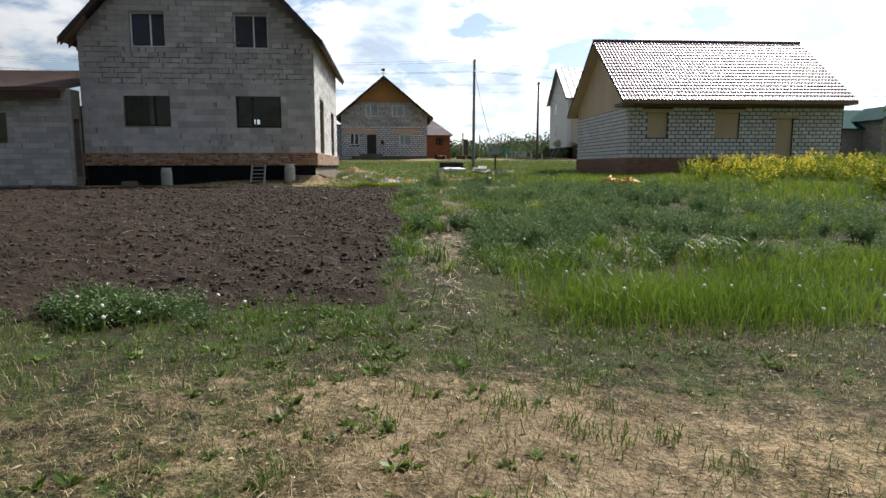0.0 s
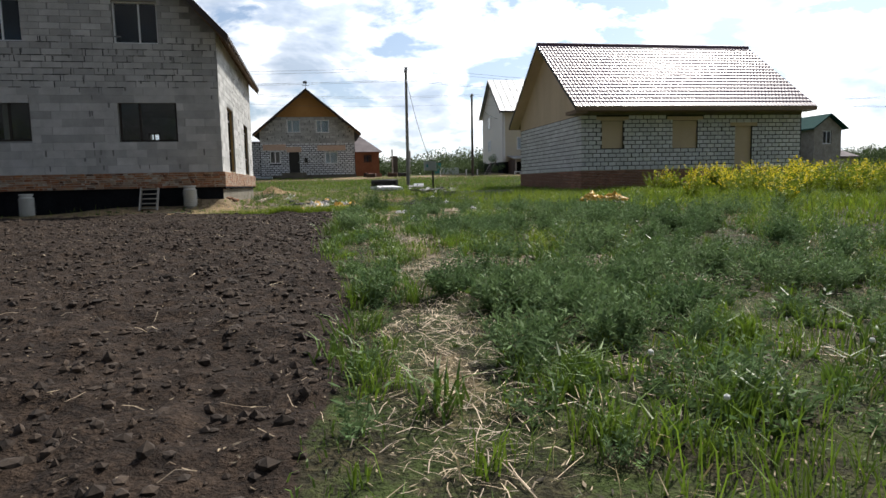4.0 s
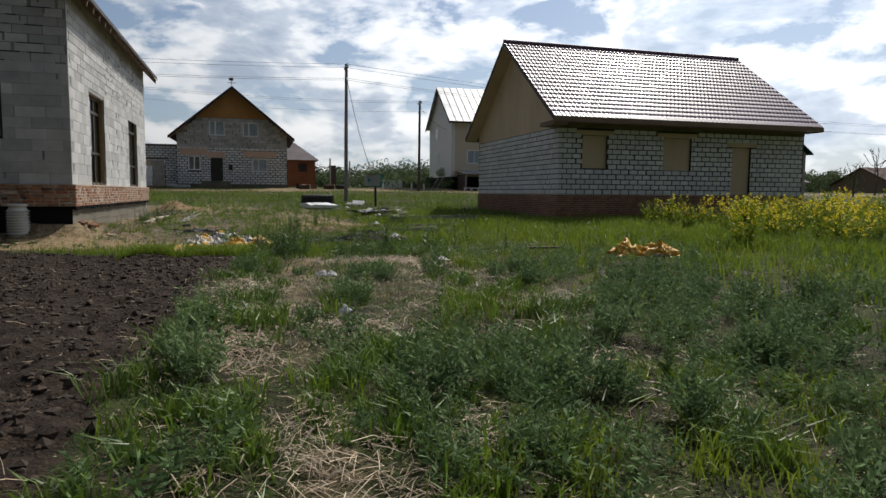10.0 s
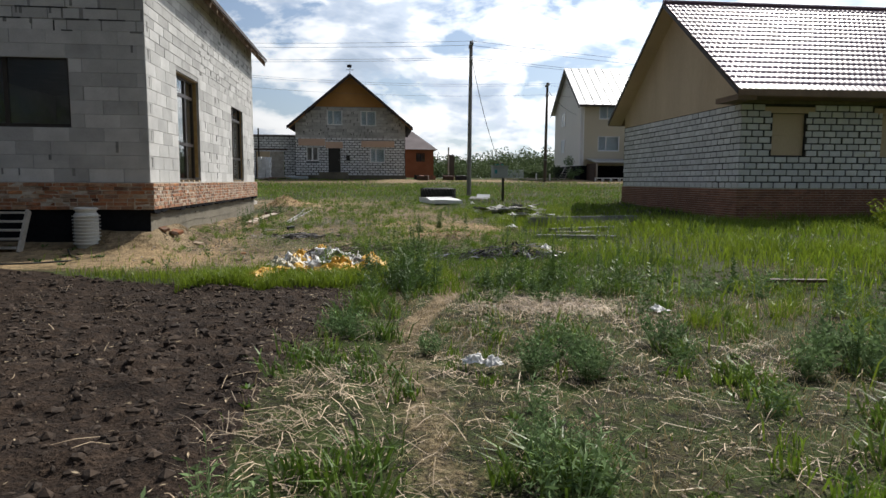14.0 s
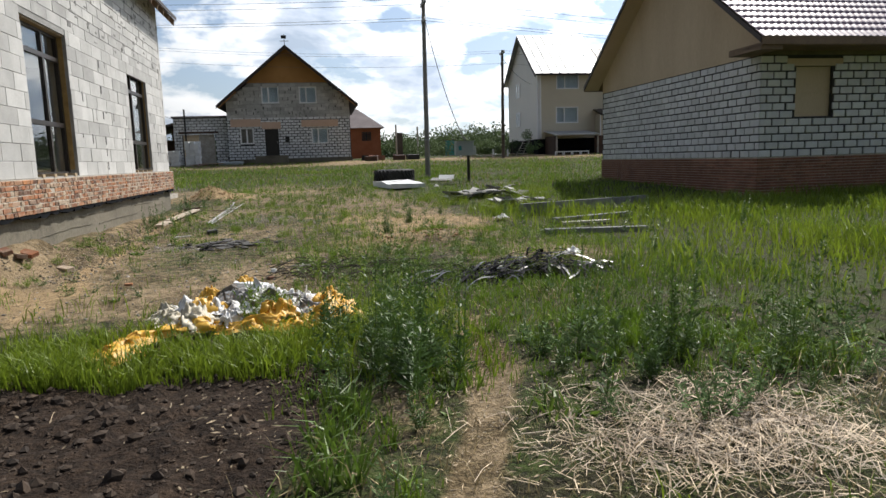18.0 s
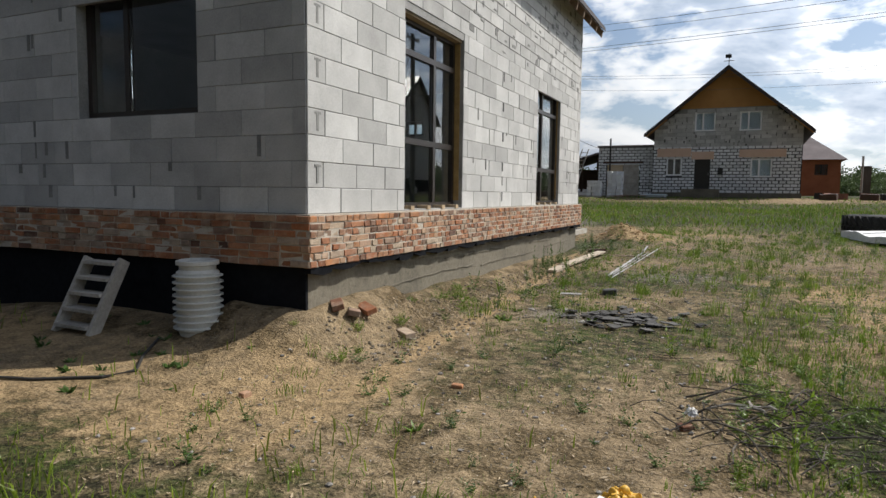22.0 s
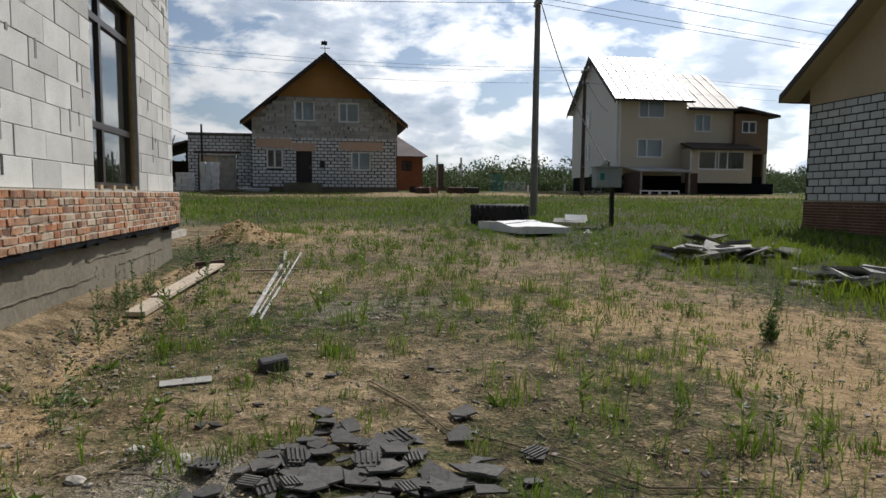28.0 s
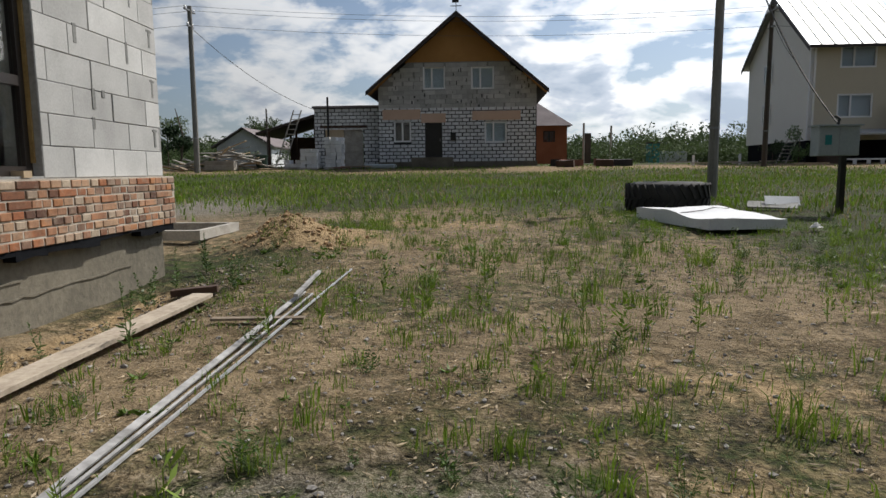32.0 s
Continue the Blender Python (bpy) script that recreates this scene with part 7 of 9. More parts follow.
M_PUFF = surface("white_seed_head", (0.62, 0.62, 0.58), (0.76, 0.76, 0.72), 40, 5, 0.95, 0)

WALK_Y = np.array([0, 2, 6, 10, 14, 18, 22, 24, 25, 26.5, 30, 34, 36])
WALK_X = np.array([-1.0, -1.0, -1.1, -0.6, -0.1, -0.1, 0.05, -0.4, -1.5, -2.2, -1.8, -1.2, -1.2])


def off_walk(x, y):
    """How far a place lies from the trodden line."""
    return np.abs(x - np.interp(y, WALK_Y, WALK_X)) + 5 * np.maximum(y - 34.5, 0)


def free(x, y):
    """False under the houses and on the things that lie about."""
    ok = np.ones_like(x, bool)
    for x0, x1, y0, y1 in ((AX0 - 0.1, AX1 + 0.12, AY0 - 0.1, AY1 + 0.1), (CX0 - 0.1, CX1 + 0.1, CY0 - 0.1, CY1 + 0.1), (-22, -13.4, 28.1, 36.1), (-10.8, 2.2, 69.9, 82), (17, 29, 69, 80), (-3.96, -3.56, 35.85, 39.45)):
        ok &= ~((x > x0) & (x < x1) & (y > y0) & (y < y1))
    ok &= np.hypot(x - 2.72, y - 47.35) > 0.85
    u, v = (x - 2.55) * math.cos(radians(101)) + (y - 44.6) * math.sin(radians(101)), -(x - 2.55) * math.sin(radians(101)) + (y - 44.6) * math.cos(radians(101))
    ok &= ~((np.abs(u) < 1.25) & (np.abs(v) < 0.65))
    ok &= ((x + 1.0) / 0.62) ** 2 + ((y - 26.55) / 0.34) ** 2 > 1
    ok &= ((x - 5.8) / 0.6) ** 2 + ((y - 21.75) / 0.45) ** 2 > 1
    ok &= np.hypot(x + 1.75, (y - 32.25) * 1.3) > 0.45
    ok &= np.hypot(x + 5.38, y - 29.03) > 0.3
    return ok


def scatter(n, x0, x1, y0, y1, keep, seed):
    r = np.random.RandomState(seed)
    x, y = r.uniform(x0, x1, n), r.uniform(y0, y1, n)
    m = (r.rand(n) < keep(x, y)) & free(x, y)
    return x[m], y[m], r


def blade_mesh(x, y, z, h, w, az, lean, face):
    """Grass blades: a bent strip of two parts, ending in a point."""
    n = len(x)
    dx, dy = np.cos(az), np.sin(az)
    sx, sy = np.cos(face) * w / 2, np.sin(face) * w / 2
    v = np.empty((n, 5, 3), np.float32)
    mx, my, mz = x + dx * h * lean * 0.35, y + dy * h * lean * 0.35, z + h * 0.58
    tx, ty, tz = x + dx * h * lean, y + dy * h * lean, z + h * (1 - 0.25 * lean)
    for k, (px, py, pz, s) in enumerate(((x, y, z - 0.02, 1), (x, y, z - 0.02, -1), (mx, my, mz, 0.85), (mx, my, mz, -0.85), (tx, ty, tz, 0))):
        v[:, k] = np.stack([px + sx * s, py + sy * s, pz], 1)
    i = (np.arange(n) * 5)[:, None]
    return v.reshape(-1, 3), i + np.array([[0, 1, 3, 2]]), i + np.array([[2, 3, 4]])


def grass(name, x, y, r, h0, h1, w, material, label, lean=(0.15, 0.7), lift=0.0):
    n = len(x)
    z = land(x, y) + lift
    h = r.uniform(h0, h1, n) * (0.75 + 0.35 * wave_noise(x, y, 1.7, 17))
    v, q, t = blade_mesh(x, y, z, np.maximum(h, 0.04), w * r.uniform(0.6, 1.3, n), r.uniform(0, math.tau, n), r.uniform(*lean, n), r.uniform(0, math.pi, n))
    o = quick(name, v, [q, t], material)
    return tagged(o, label, "grass", kind="stuff")


def tufted(x, y, r, per, spread):
    """Blades round the places of tufts."""
    k = r.randint(per[0], per[1], len(x))
    X, Y = np.repeat(x, k), np.repeat(y, k)
    return X + r.normal(0, spread, len(X)), Y + r.normal(0, spread, len(Y))


def clumped(x, y):
    """1 where plants stand close in the meadow, low in the gaps between."""
    gap = 1 - step(0.8 * wave_noise(x, y, 4.2, 49) + 0.5 * wave_noise(x, y, 9.5, 50), -0.40, 0.0)
    return 1 - 0.9 * gap * step(y, 8.5, 10.0) * (1 - step(y, 22.5, 24.5)) * (1 - step(x, 4.0, 9.0))


def greenness(x, y):
    return np.clip(1 - 1.15 * sandy(x, y), 0, 1) * (1 - tilled(x, y)) * (1 - 0.9 * np.clip(1.6 * strawy(x, y) * (0.8 + 0.5 * wave_noise(x, y, 3.4, 47)), 0, 1)) * (1 - 0.6 * parched(x, y)) * clumped(x, y)


def parched(x, y):
    """The dry, thinly grown ground before the end of the bed."""
    return step(x, 0.0, 0.6) * (1 - step(x, 3.5, 5.5)) * step(y, 18.6, 19.8) * (1 - step(y, 23.4, 24.2))


def bald(x, y):
    """Small patches where the growth is thin."""
    return np.clip(0.75 + 0.6 * wave_noise(x, y, 2.2, 41), 0.12, 1)


def meadow():
    # by the walk: a thin undergrowth, and tufts standing out of it
    x, y, r = scatter(46000, -4.5, 7.5, 6.0, 27.5, lambda x, y: greenness(x, y) * bald(x, y) * np.clip(1.3 - off_walk(x, y) / 8, 0.25, 1), 101)
    grass("meadow_grass", x, y, r, 0.03, 0.10, 0.009, M_GRASS, "uneven green meadow grass", (0.3, 1.1))
    x, y, r = scatter(6500, -1.2, 8.0, 8.6, 26.0, lambda x, y: greenness(x, y) * np.clip(0.22 + 0.9 * wave_noise(x, y, 1.6, 46), 0.04, 1) * np.clip(1.4 - off_walk(x, y) / 8, 0.3, 1), 150)
    x, y = tufted(x, y, r, (8, 26), 0.045)
    grass("grass_tuft", x, y, r, 0.10, 0.27, 0.010, M_YARD, "green meadow grass in close tufts", (0.2, 0.9))
    # tall fresh grass at the edge of the track
    x, y, r = scatter(60000, 0.0, 12.0, 6.3, 9.6, lambda x, y: step(x, -0.2, 0.8) * step(y, 6.5, 7.4) * (1 - step(y, 8.2, 9.6)) * np.clip(0.5 + 0.7 * wave_noise(x, y, 1.5, 42), 0, 1), 102)
    grass("tall_grass", x, y, r, 0.15, 0.38, 0.008, M_YARD, "tall fresh green grass along the track")
    # coarse tufts of broad-leaved grass beside the bed
    x, y, r = scatter(700, -1.1, 3.2, 9.0, 24.5, lambda x, y: greenness(x, y) * np.exp(-((x + 0.55) / 0.5) ** 2) + 0.25 * greenness(x, y), 103)
    x, y = tufted(x, y, r, (24, 60), 0.08)
    grass("grass_tuft", x, y, r, 0.14, 0.36, 0.014, M_GRASS, "coarse green grass tufts", (0.4, 1.2))
    # lush yellow-green growth before the white house
    x, y, r = scatter(88000, 3.0, 24.0, 17.0, 36.0, lambda x, y: greenness(x, y) * (0.12 + 0.88 * step(x + 0.30 * (y - 20), 5.5, 10.5)) * np.clip(0.65 + 0.6 * wave_noise(x, y, 0.9, 43), 0.05, 1), 104)
    grass("tall_grass", x, y, r, 0.20, 0.48, 0.016, M_LUSH, "tall yellow-green grass before the white house")
    # farther field
    x, y, r = scatter(70000, -14.0, 26.0, 36.0, 58.0, lambda x, y: greenness(x, y) * np.maximum(step(y, 44, 50), step(x, 3.5, 6.5)) * np.clip(0.7 + 0.5 * wave_noise(x, y, 0.8, 44), 0.1, 1), 105)
    grass("tall_grass", x, y, r, 0.10, 0.26, 0.026, M_YARD, "tall grass beyond the yard")
    x, y, r = scatter(7000, -10.0, 20.0, 43.0, 62.0, lambda x, y: 0.9 * np.maximum(step(y, 46, 52), step(x, 3.5, 6.5)), 110)
    grass("dry_grass", x, y, r, 0.10, 0.32, 0.016, M_DRY, "dead stalks among the far grass", (0.3, 1.0))
    x, y, r = scatter(34000, -30.0, 32.0, 56.0, 72.0, lambda x, y: np.clip(greenness(x, y), 0.0, 1), 106)
    grass("tall_grass", x, y, r, 0.07, 0.18, 0.035, M_YARD, "rough grass along the street")
    x, y, r = scatter(30000, 7.0, 40.0, 4.0, 36.0, lambda x, y: greenness(x, y), 107)
    grass("meadow_grass", x, y, r, 0.2, 0.45, 0.022, M_YARD, "rough green field grass")
    x, y, r = scatter(30000, -24.0, -1.0, 5.0, 8.8, lambda x, y: greenness(x, y) * np.clip(0.5 + 0.6 * wave_noise(x, y, 1.2, 58), 0, 1), 108)
    grass("meadow_grass", x, y, r, 0.05, 0.20, 0.009, M_GRASS, "green grass strip before the garden bed")
    x, y, r = scatter(40000, -12.0, 1.0, 24.6, 28.9, lambda x, y: (1 - tilled(x, y)) * np.clip(0.9 - 0.87 * step(y - 0.6 * step(x, -2.0, -1.0), 25.9, 26.8), 0, 1) * np.clip(0.55 + 0.7 * wave_noise(x, y, 1.6, 45), 0, 1), 109)
    grass("meadow_grass", x, y, r, 0.10, 0.28, 0.010, M_LUSH, "bright green grass strip behind the garden bed")


meadow()


def open_sand(x, y):
    """Low where the sand by the grey house is trodden bare."""
    return (1 - 0.62 * (1 - step(x, -1.1, -0.2)) * (1 - step(y, 30.5, 33.0))) * (1 - 0.92 * np.clip(1.3 * trodden(x, y), 0, 1))


def yard_growth():
    x, y, r = scatter(2300, -4.1, 5.5, 26.5, 48.0, lambda x, y: open_sand(x, y) * np.clip(0.40 + 0.7 * wave_noise(x, y, 1.3, 51), 0.02, 1) * (off_walk(x, y) > 0.15), 111)
    x, y = tufted(x, y, r, (6, 34), 0.06)
    grass("grass_tuft", x, y, r, 0.04, 0.16, 0.0065, M_YARD, "sparse green grass tufts in sandy ground", (0.2, 0.9))
    x, y, r = scatter(42000, -4.2, 4.5, 26.0, 48.0, lambda x, y: open_sand(x, y) * np.clip(0.30 + 0.6 * wave_noise(x, y, 1.0, 52), 0.02, 0.9), 112)
    grass("short_grass", x, y, r, 0.02, 0.09, 0.006, M_YARD, "short sparse growth on sandy ground", (0.1, 0.8))
    x, y, r = scatter(20000, -4.2, 4.5, 26.0, 46.0, lambda x, y: (0.4 + 0.6 * open_sand(x, y)) * np.clip(0.4 + 0.5 * wave_noise(x, y, 1.2, 53), 0.05, 0.9), 113)
    grass("dry_grass", x, y, r, 0.015, 0.07, 0.0045, M_DRY, "short dry grass on sandy ground", (0.5, 1.6))
    x, y, r = scatter(900, -8.0, 8.0, 3.2, 7.6, lambda x, y: (1 - tilled(x, y)) * np.clip(0.4 + 0.7 * wave_noise(x, y, 1.3, 59), 0, 1), 118)
    x, y = tufted(x, y, r, (10, 40), 0.05)
    grass("grass_tuft", x, y, r, 0.05, 0.18, 0.006, M_GRASS, "small green tufts on the track", (0.3, 1.0))
    x, y, r = scatter(34000, -0.6, 5.0, 24.2, 33.0, lambda x, y: np.clip(0.50 + 0.8 * wave_noise(x, y, 1.4, 67), 0, 1) * (1 - 0.55 * step(y, 27.8, 29.4)) * (1 - 0.7 * step(y, 30.5, 33.0)), 119)
    grass("meadow_grass", x, y, r, 0.04, 0.17, 0.008, M_YARD, "rough green growth round the black strips")
    x, y, r = scatter(160, 2.6, 7.0, 35.0, 42.0, lambda x, y: 0.9 + 0 * x, 146)
    x, y = tufted(x, y, r, (14, 40), 0.10)
    grass("grass_tuft", x, y, r, 0.12, 0.38, 0.009, M_LUSH, "green tufts growing through the slate piles", (0.2, 0.8))
    x, y, r = scatter(15000, -2.6, 0.5, 24.9, 26.15, lambda x, y: np.clip(0.55 + 0.8 * wave_noise(x, y, 3.0, 68), 0, 1) * (np.abs(x + 1.7) + np.abs(y - 25.7) > 0.35), 148)
    grass("grass_tuft", x, y, r, 0.10, 0.32, 0.010, M_LUSH, "lush grass before the rubbish heap", (0.2, 0.9))
    x, y, r = scatter(9000, 0.0, 5.5, 18.6, 24.2, lambda x, y: 0.75 * parched(x, y) + 0.1, 122)
    grass("dry_grass", x, y, r, 0.03, 0.16, 0.005, M_DRY, "dead tan grass before the straw", (0.5, 1.8))
    x, y, r = scatter(26000, -0.9, 7.0, 9.0, 24.0, lambda x, y: 0.85 * (1 - clumped(x, y)) * (1 - tilled(x, y)), 124)
    grass("dry_grass", x, y, r, 0.02, 0.10, 0.005, M_DRY, "flattened dead grass in the gaps of the meadow", (0.8, 2.2))
    # bright fresh patches in the meadow
    x, y, r = scatter(3400, 0.6, 9.0, 10.0, 25.0, lambda x, y: greenness(x, y) * np.clip(-0.15 + 1.1 * wave_noise(x, y, 1.1, 48), 0, 1), 123)
    x, y = tufted(x, y, r, (8, 24), 0.05)
    grass("grass_tuft", x, y, r, 0.10, 0.28, 0.009, M_LUSH, "fresh yellow-green grass patches in the meadow", (0.2, 0.9))
    # upright sprigs
    x, y, r = scatter(620, -3.7, 4.2, 29.5, 46.0, lambda x, y: np.clip(0.5 + 0.5 * wave_noise(x, y, 0.8, 54), 0, 1) * (off_walk(x, y) > 0.3), 114)
    x, y = tufted(x, y, r, (12, 36), 0.055)
    grass("grass_tuft", x, y, r, 0.07, 0.24, 0.007, M_YARD, "upright green grass tufts in the yard", (0.1, 0.6))
    # the dry margin of the track
    x, y, r = scatter(88000, -9.0, 9.0, 3.0, 8.0, lambda x, y: (1 - tilled(x, y)) * np.clip(0.45 + 0.6 * wave_noise(x, y, 1.4, 55), 0.03, 1), 115)
    grass("dry_grass", x, y, r, 0.03, 0.13, 0.0045, M_DRY, "dry tan grass along the track", (0.5, 1.8))
    x, y, r = scatter(15000, -9.0, 9.0, 3.0, 6.8, lambda x, y: np.clip(0.35 + 0.8 * wave_noise(x, y, 1.6, 56), 0.0, 1), 116)
    grass("short_grass", x, y, r, 0.02, 0.09, 0.006, M_GRASS, "low green weeds on the track", (0.3, 1.2))
    x, y, r = scatter(30000, -3.0, 9.0, 8.0, 27.0, lambda x, y: greenness(x, y) * np.clip(0.2 + 0.6 * wave_noise(x, y, 1.9, 57), 0, 1), 117)
    grass("dry_grass", x, y, r, 0.06, 0.24, 0.007, M_DRY, "dead grass stalks among the green", (0.4, 1.4))


yard_growth()


def straw():
    """Loose old straw in patches, and single stalks on the dug soil."""
    r = np.random.RandomState(120)
    xs, ys = [], []
    for x, y, sx, sy, n in STRAW + ((-3.9, 31.5, 0.15, 1.6, 300),):
        xs.append(r.normal(x, sx, n))
        ys.append(r.normal(y, sy, n))
    n = 420
    xs.append(r.uniform(-6, -0.9, n))
    ys.append(r.uniform(8.5, 25.5, n))
    for n, x1 in ((26000, 3.2), (9000, 7.0)):
        gx, gy = r.uniform(-0.8, x1, n), r.uniform(9.0, 24.0, n)
        m = (r.rand(n) < (1.06 - clumped(gx, gy)) * np.clip(0.35 + 0.9 * wave_noise(gx, gy, 1.9, 63), 0.05, 1)) & (tilled(gx, gy) < 0.3)
        xs.append(gx[m])
        ys.append(gy[m])
    x, y = np.concatenate(xs), np.concatenate(ys)
    n = len(x)
    a, length, w = r.uniform(0, math.tau, n), 0.04 + 0.20 * r.rand(n) ** 1.6, r.uniform(0.0009, 0.0028, n)
    dx, dy = np.cos(a), np.sin(a)
    v = np.empty((n, 6, 3), np.float32)
    z0 = land(x, y) + 0.012
    tilt, bow = r.normal(0, 0.16, n), r.normal(0, 0.09, n)
    for k, f in enumerate((-0.5, 0.0, 0.5)):
        px, py = x + dx * length * f - dy * bow * length * (f * f), y + dy * length * f + dx * bow * length * (f * f)
        pz = np.maximum(z0 + np.abs(tilt) * length * 0.5 + tilt * length * f, land(px, py) + 0.008) + r.uniform(0, 0.03, n) * (1 if k == 1 else 0.3)
        v[:, 2 * k] = np.stack([px - dy * w, py + dx * w, pz], 1)
        v[:, 2 * k + 1] = np.stack([px + dy * w, py - dx * w, pz + w * 0.5], 1)
    i = (np.arange(n) * 6)[:, None]
    q = np.concatenate([i + np.array([[0, 1, 3, 2]]), i + np.array([[2, 3, 5, 4]])])
    tagged(quick("straw", v.reshape(-1, 3), [q], M_STRAW), "loose old straw lying in patches", "straw", kind="stuff")


def litter():
    """Small dry bits of leaf, stalk and bark lying on open ground."""
    r = np.random.RandomState(121)
    x = np.concatenate([r.uniform(-4.2, 4.2, 24000), r.uniform(-7, 7, 6000), r.uniform(-1.0, 4.0, 16000), r.uniform(-6.5, -0.9, 2500)])
    y = np.concatenate([r.uniform(26.5, 42.0, 24000), r.uniform(3.3, 8.0, 6000), r.uniform(8.5, 26.0, 16000), r.uniform(8.5, 25.0, 2500)])
    m = free(x, y)
    x, y = x[m], y[m]
    n = len(x)
    a, s, w = r.uniform(0, math.tau, n), 0.008 + 0.03 * r.rand(n) ** 2, 0.0025 + 0.006 * r.rand(n) ** 2
    dx, dy = np.cos(a), np.sin(a)
    z = land(x, y) + 0.006
    v = np.empty((n, 4, 3), np.float32)
    for k, (f, g) in enumerate(((-1, 0), (0, -1), (1, 0), (0, 1))):
        v[:, k] = np.stack([x + dx * s * f - dy * w * g, y + dy * s * f + dx * w * g, z + 0.008 * r.rand(n)], 1)
    tagged(quick("plant_litter", v.reshape(-1, 3), [np.arange(4 * n).reshape(-1, 4)], M_LITTER), "dry bits of leaves and stalks on open ground", "litter", kind="stuff")


M_LITTER = surface("dry_plant_litter", (0.10, 0.075, 0.045), (0.34, 0.27, 0.18), 15, 2, 0.9, 0, island=0.85)
straw()
litter()


def plant_form(kind, seed):
    """Quads of one plant about the origin: stems, and leaves along them."""
    r = np.random.RandomState(seed)
    quads = []

    def leaf(p, d, length, w, flat=0.0):
        d = d / (np.linalg.norm(d) + 1e-9)
        s = np.cross(d, r.normal(0, 1, 3) + np.array([0, 0, flat]))
        s = s / (np.linalg.norm(s) + 1e-9) * w
        quads.append([p - s * 0.2, p + d * length * 0.55 - s, p + d * length, p + d * length * 0.55 + s])

    def stem(p, q, w):
        s = np.array([w, 0, 0]) if r.rand() < 0.5 else np.array([0, w, 0])
        quads.append([p - s, p + s, q + s * 0.5, q - s * 0.5])

    if kind == "wormwood":
        for k in range(11):
            a, out, h = r.uniform(0, math.tau), r.uniform(0.04, 0.20), r.uniform(0.10, 0.30)
            top = np.array([math.cos(a) * out, math.sin(a) * out, h])
            foot = np.array([math.cos(a) * 0.03, math.sin(a) * 0.03, 0.0])
            stem(foot, top, 0.003)
            for j in range(9):
                p = foot + (top - foot) * (0.15 + 0.85 * j / 8)
                leaf(p, np.array([r.normal(), r.normal(), 0.4]), r.uniform(0.04, 0.085), r.uniform(0.004, 0.009))
    elif kind == "mound":
        for k in range(26):
            a, out, h = r.uniform(0, math.tau), 0.24 * math.sqrt(r.rand()), r.uniform(0.12, 0.30)
            h *= 1.15 - 1.8 * out
            top = np.array([math.cos(a) * out, math.sin(a) * out, h])
            foot = top * np.array([0.35, 0.35, 0])
            stem(foot, top, 0.003)
            for j in range(11):
                p = foot + (top - foot) * (0.25 + 0.75 * j / 10)
                leaf(p, np.array([r.normal(), r.normal(), 0.15 + 0.06 * j]), r.uniform(0.03, 0.06), r.uniform(0.004, 0.008), 1.0)
    elif kind == "thick":
        for k in range(44):
            a, out = r.uniform(0, math.tau), 0.20 * math.sqrt(r.rand())
            h = r.uniform(0.20, 0.34) * (1.1 - 2.2 * out)
            top = np.array([math.cos(a) * out, math.sin(a) * out, h])
            foot = top * np.array([0.25, 0.25, 0])
            stem(foot, top, 0.003)
            for j in range(12):
                leaf(foot + (top - foot) * (0.3 + 0.7 * j / 11), np.array([r.normal(), r.normal(), 0.1 + 0.08 * j]), r.uniform(0.03, 0.065), r.uniform(0.005, 0.010), 1.4)
    elif kind == "bushy":
        for k in range(r.randint(5, 9)):
            a, out, h = r.uniform(0, math.tau), r.uniform(0.03, 0.20), r.uniform(0.25, 1.0)
            top = np.array([math.cos(a) * out, math.sin(a) * out, h])
            foot = top * np.array([0.3, 0.3, 0])
            stem(foot, top, 0.005)
            for j in range(int(14 + 18 * h)):
                f = 0.05 + 0.95 * r.rand() ** 1.2
                leaf(foot + (top - foot) * f, np.array([r.normal(), r.normal(), 0.55]), r.uniform(0.08, 0.20) * (1.25 - f), r.uniform(0.006, 0.012), 1.0)
            for j in range(5):
                leaf(top * (0.9 + 0.03 * j), np.array([r.normal() * 0.4, r.normal() * 0.4, 1.0]), 0.04, 0.008)
    elif kind == "tall":
        for k in range(r.randint(2, 5)):
            a, out, h = r.uniform(0, math.tau), r.uniform(0.02, 0.16), r.uniform(0.6, 1.0)
            top = np.array([math.cos(a) * out, math.sin(a) * out, h])
            stem(np.zeros(3), top, 0.005)
            for j in range(30):
                f = 0.08 + 0.92 * j / 29
                leaf(top * f, np.array([r.normal(), r.normal(), 0.7]), r.uniform(0.05, 0.15) * (1.25 - f), r.uniform(0.008, 0.018))
            for j in range(8):
                leaf(top * (0.86 + 0.02 * j), np.array([r.normal() * 0.5, r.normal() * 0.5, 1.0]), 0.035, 0.008)
    elif kind == "herb":
        for k in range(9):
            a, out, h = r.uniform(0, math.tau), r.uniform(0.03, 0.17), r.uniform(0.06, 0.22)
            top = np.array([math.cos(a) * out, math.sin(a) * out, h])
            stem(np.zeros(3), top, 0.003)
            for j in range(7):
                leaf(top * (0.2 + 0.8 * j / 6), np.array([r.normal(), r.normal(), 0.35]), r.uniform(0.035, 0.075), r.uniform(0.005, 0.011))
    elif kind == "sprout":
        for k in range(5):
            a, out, h = r.uniform(0, math.tau), r.uniform(0.02, 0.10), r.uniform(0.16, 0.32)
            top = np.array([math.cos(a) * out, math.sin(a) * out, h])
            stem(np.zeros(3), top, 0.004)
            for j in range(5):
                leaf(top * (0.25 + 0.75 * j / 4), np.array([r.normal(), r.normal(), 0.6]), r.uniform(0.05, 0.09), r.uniform(0.006, 0.012))
    elif kind == "broad":
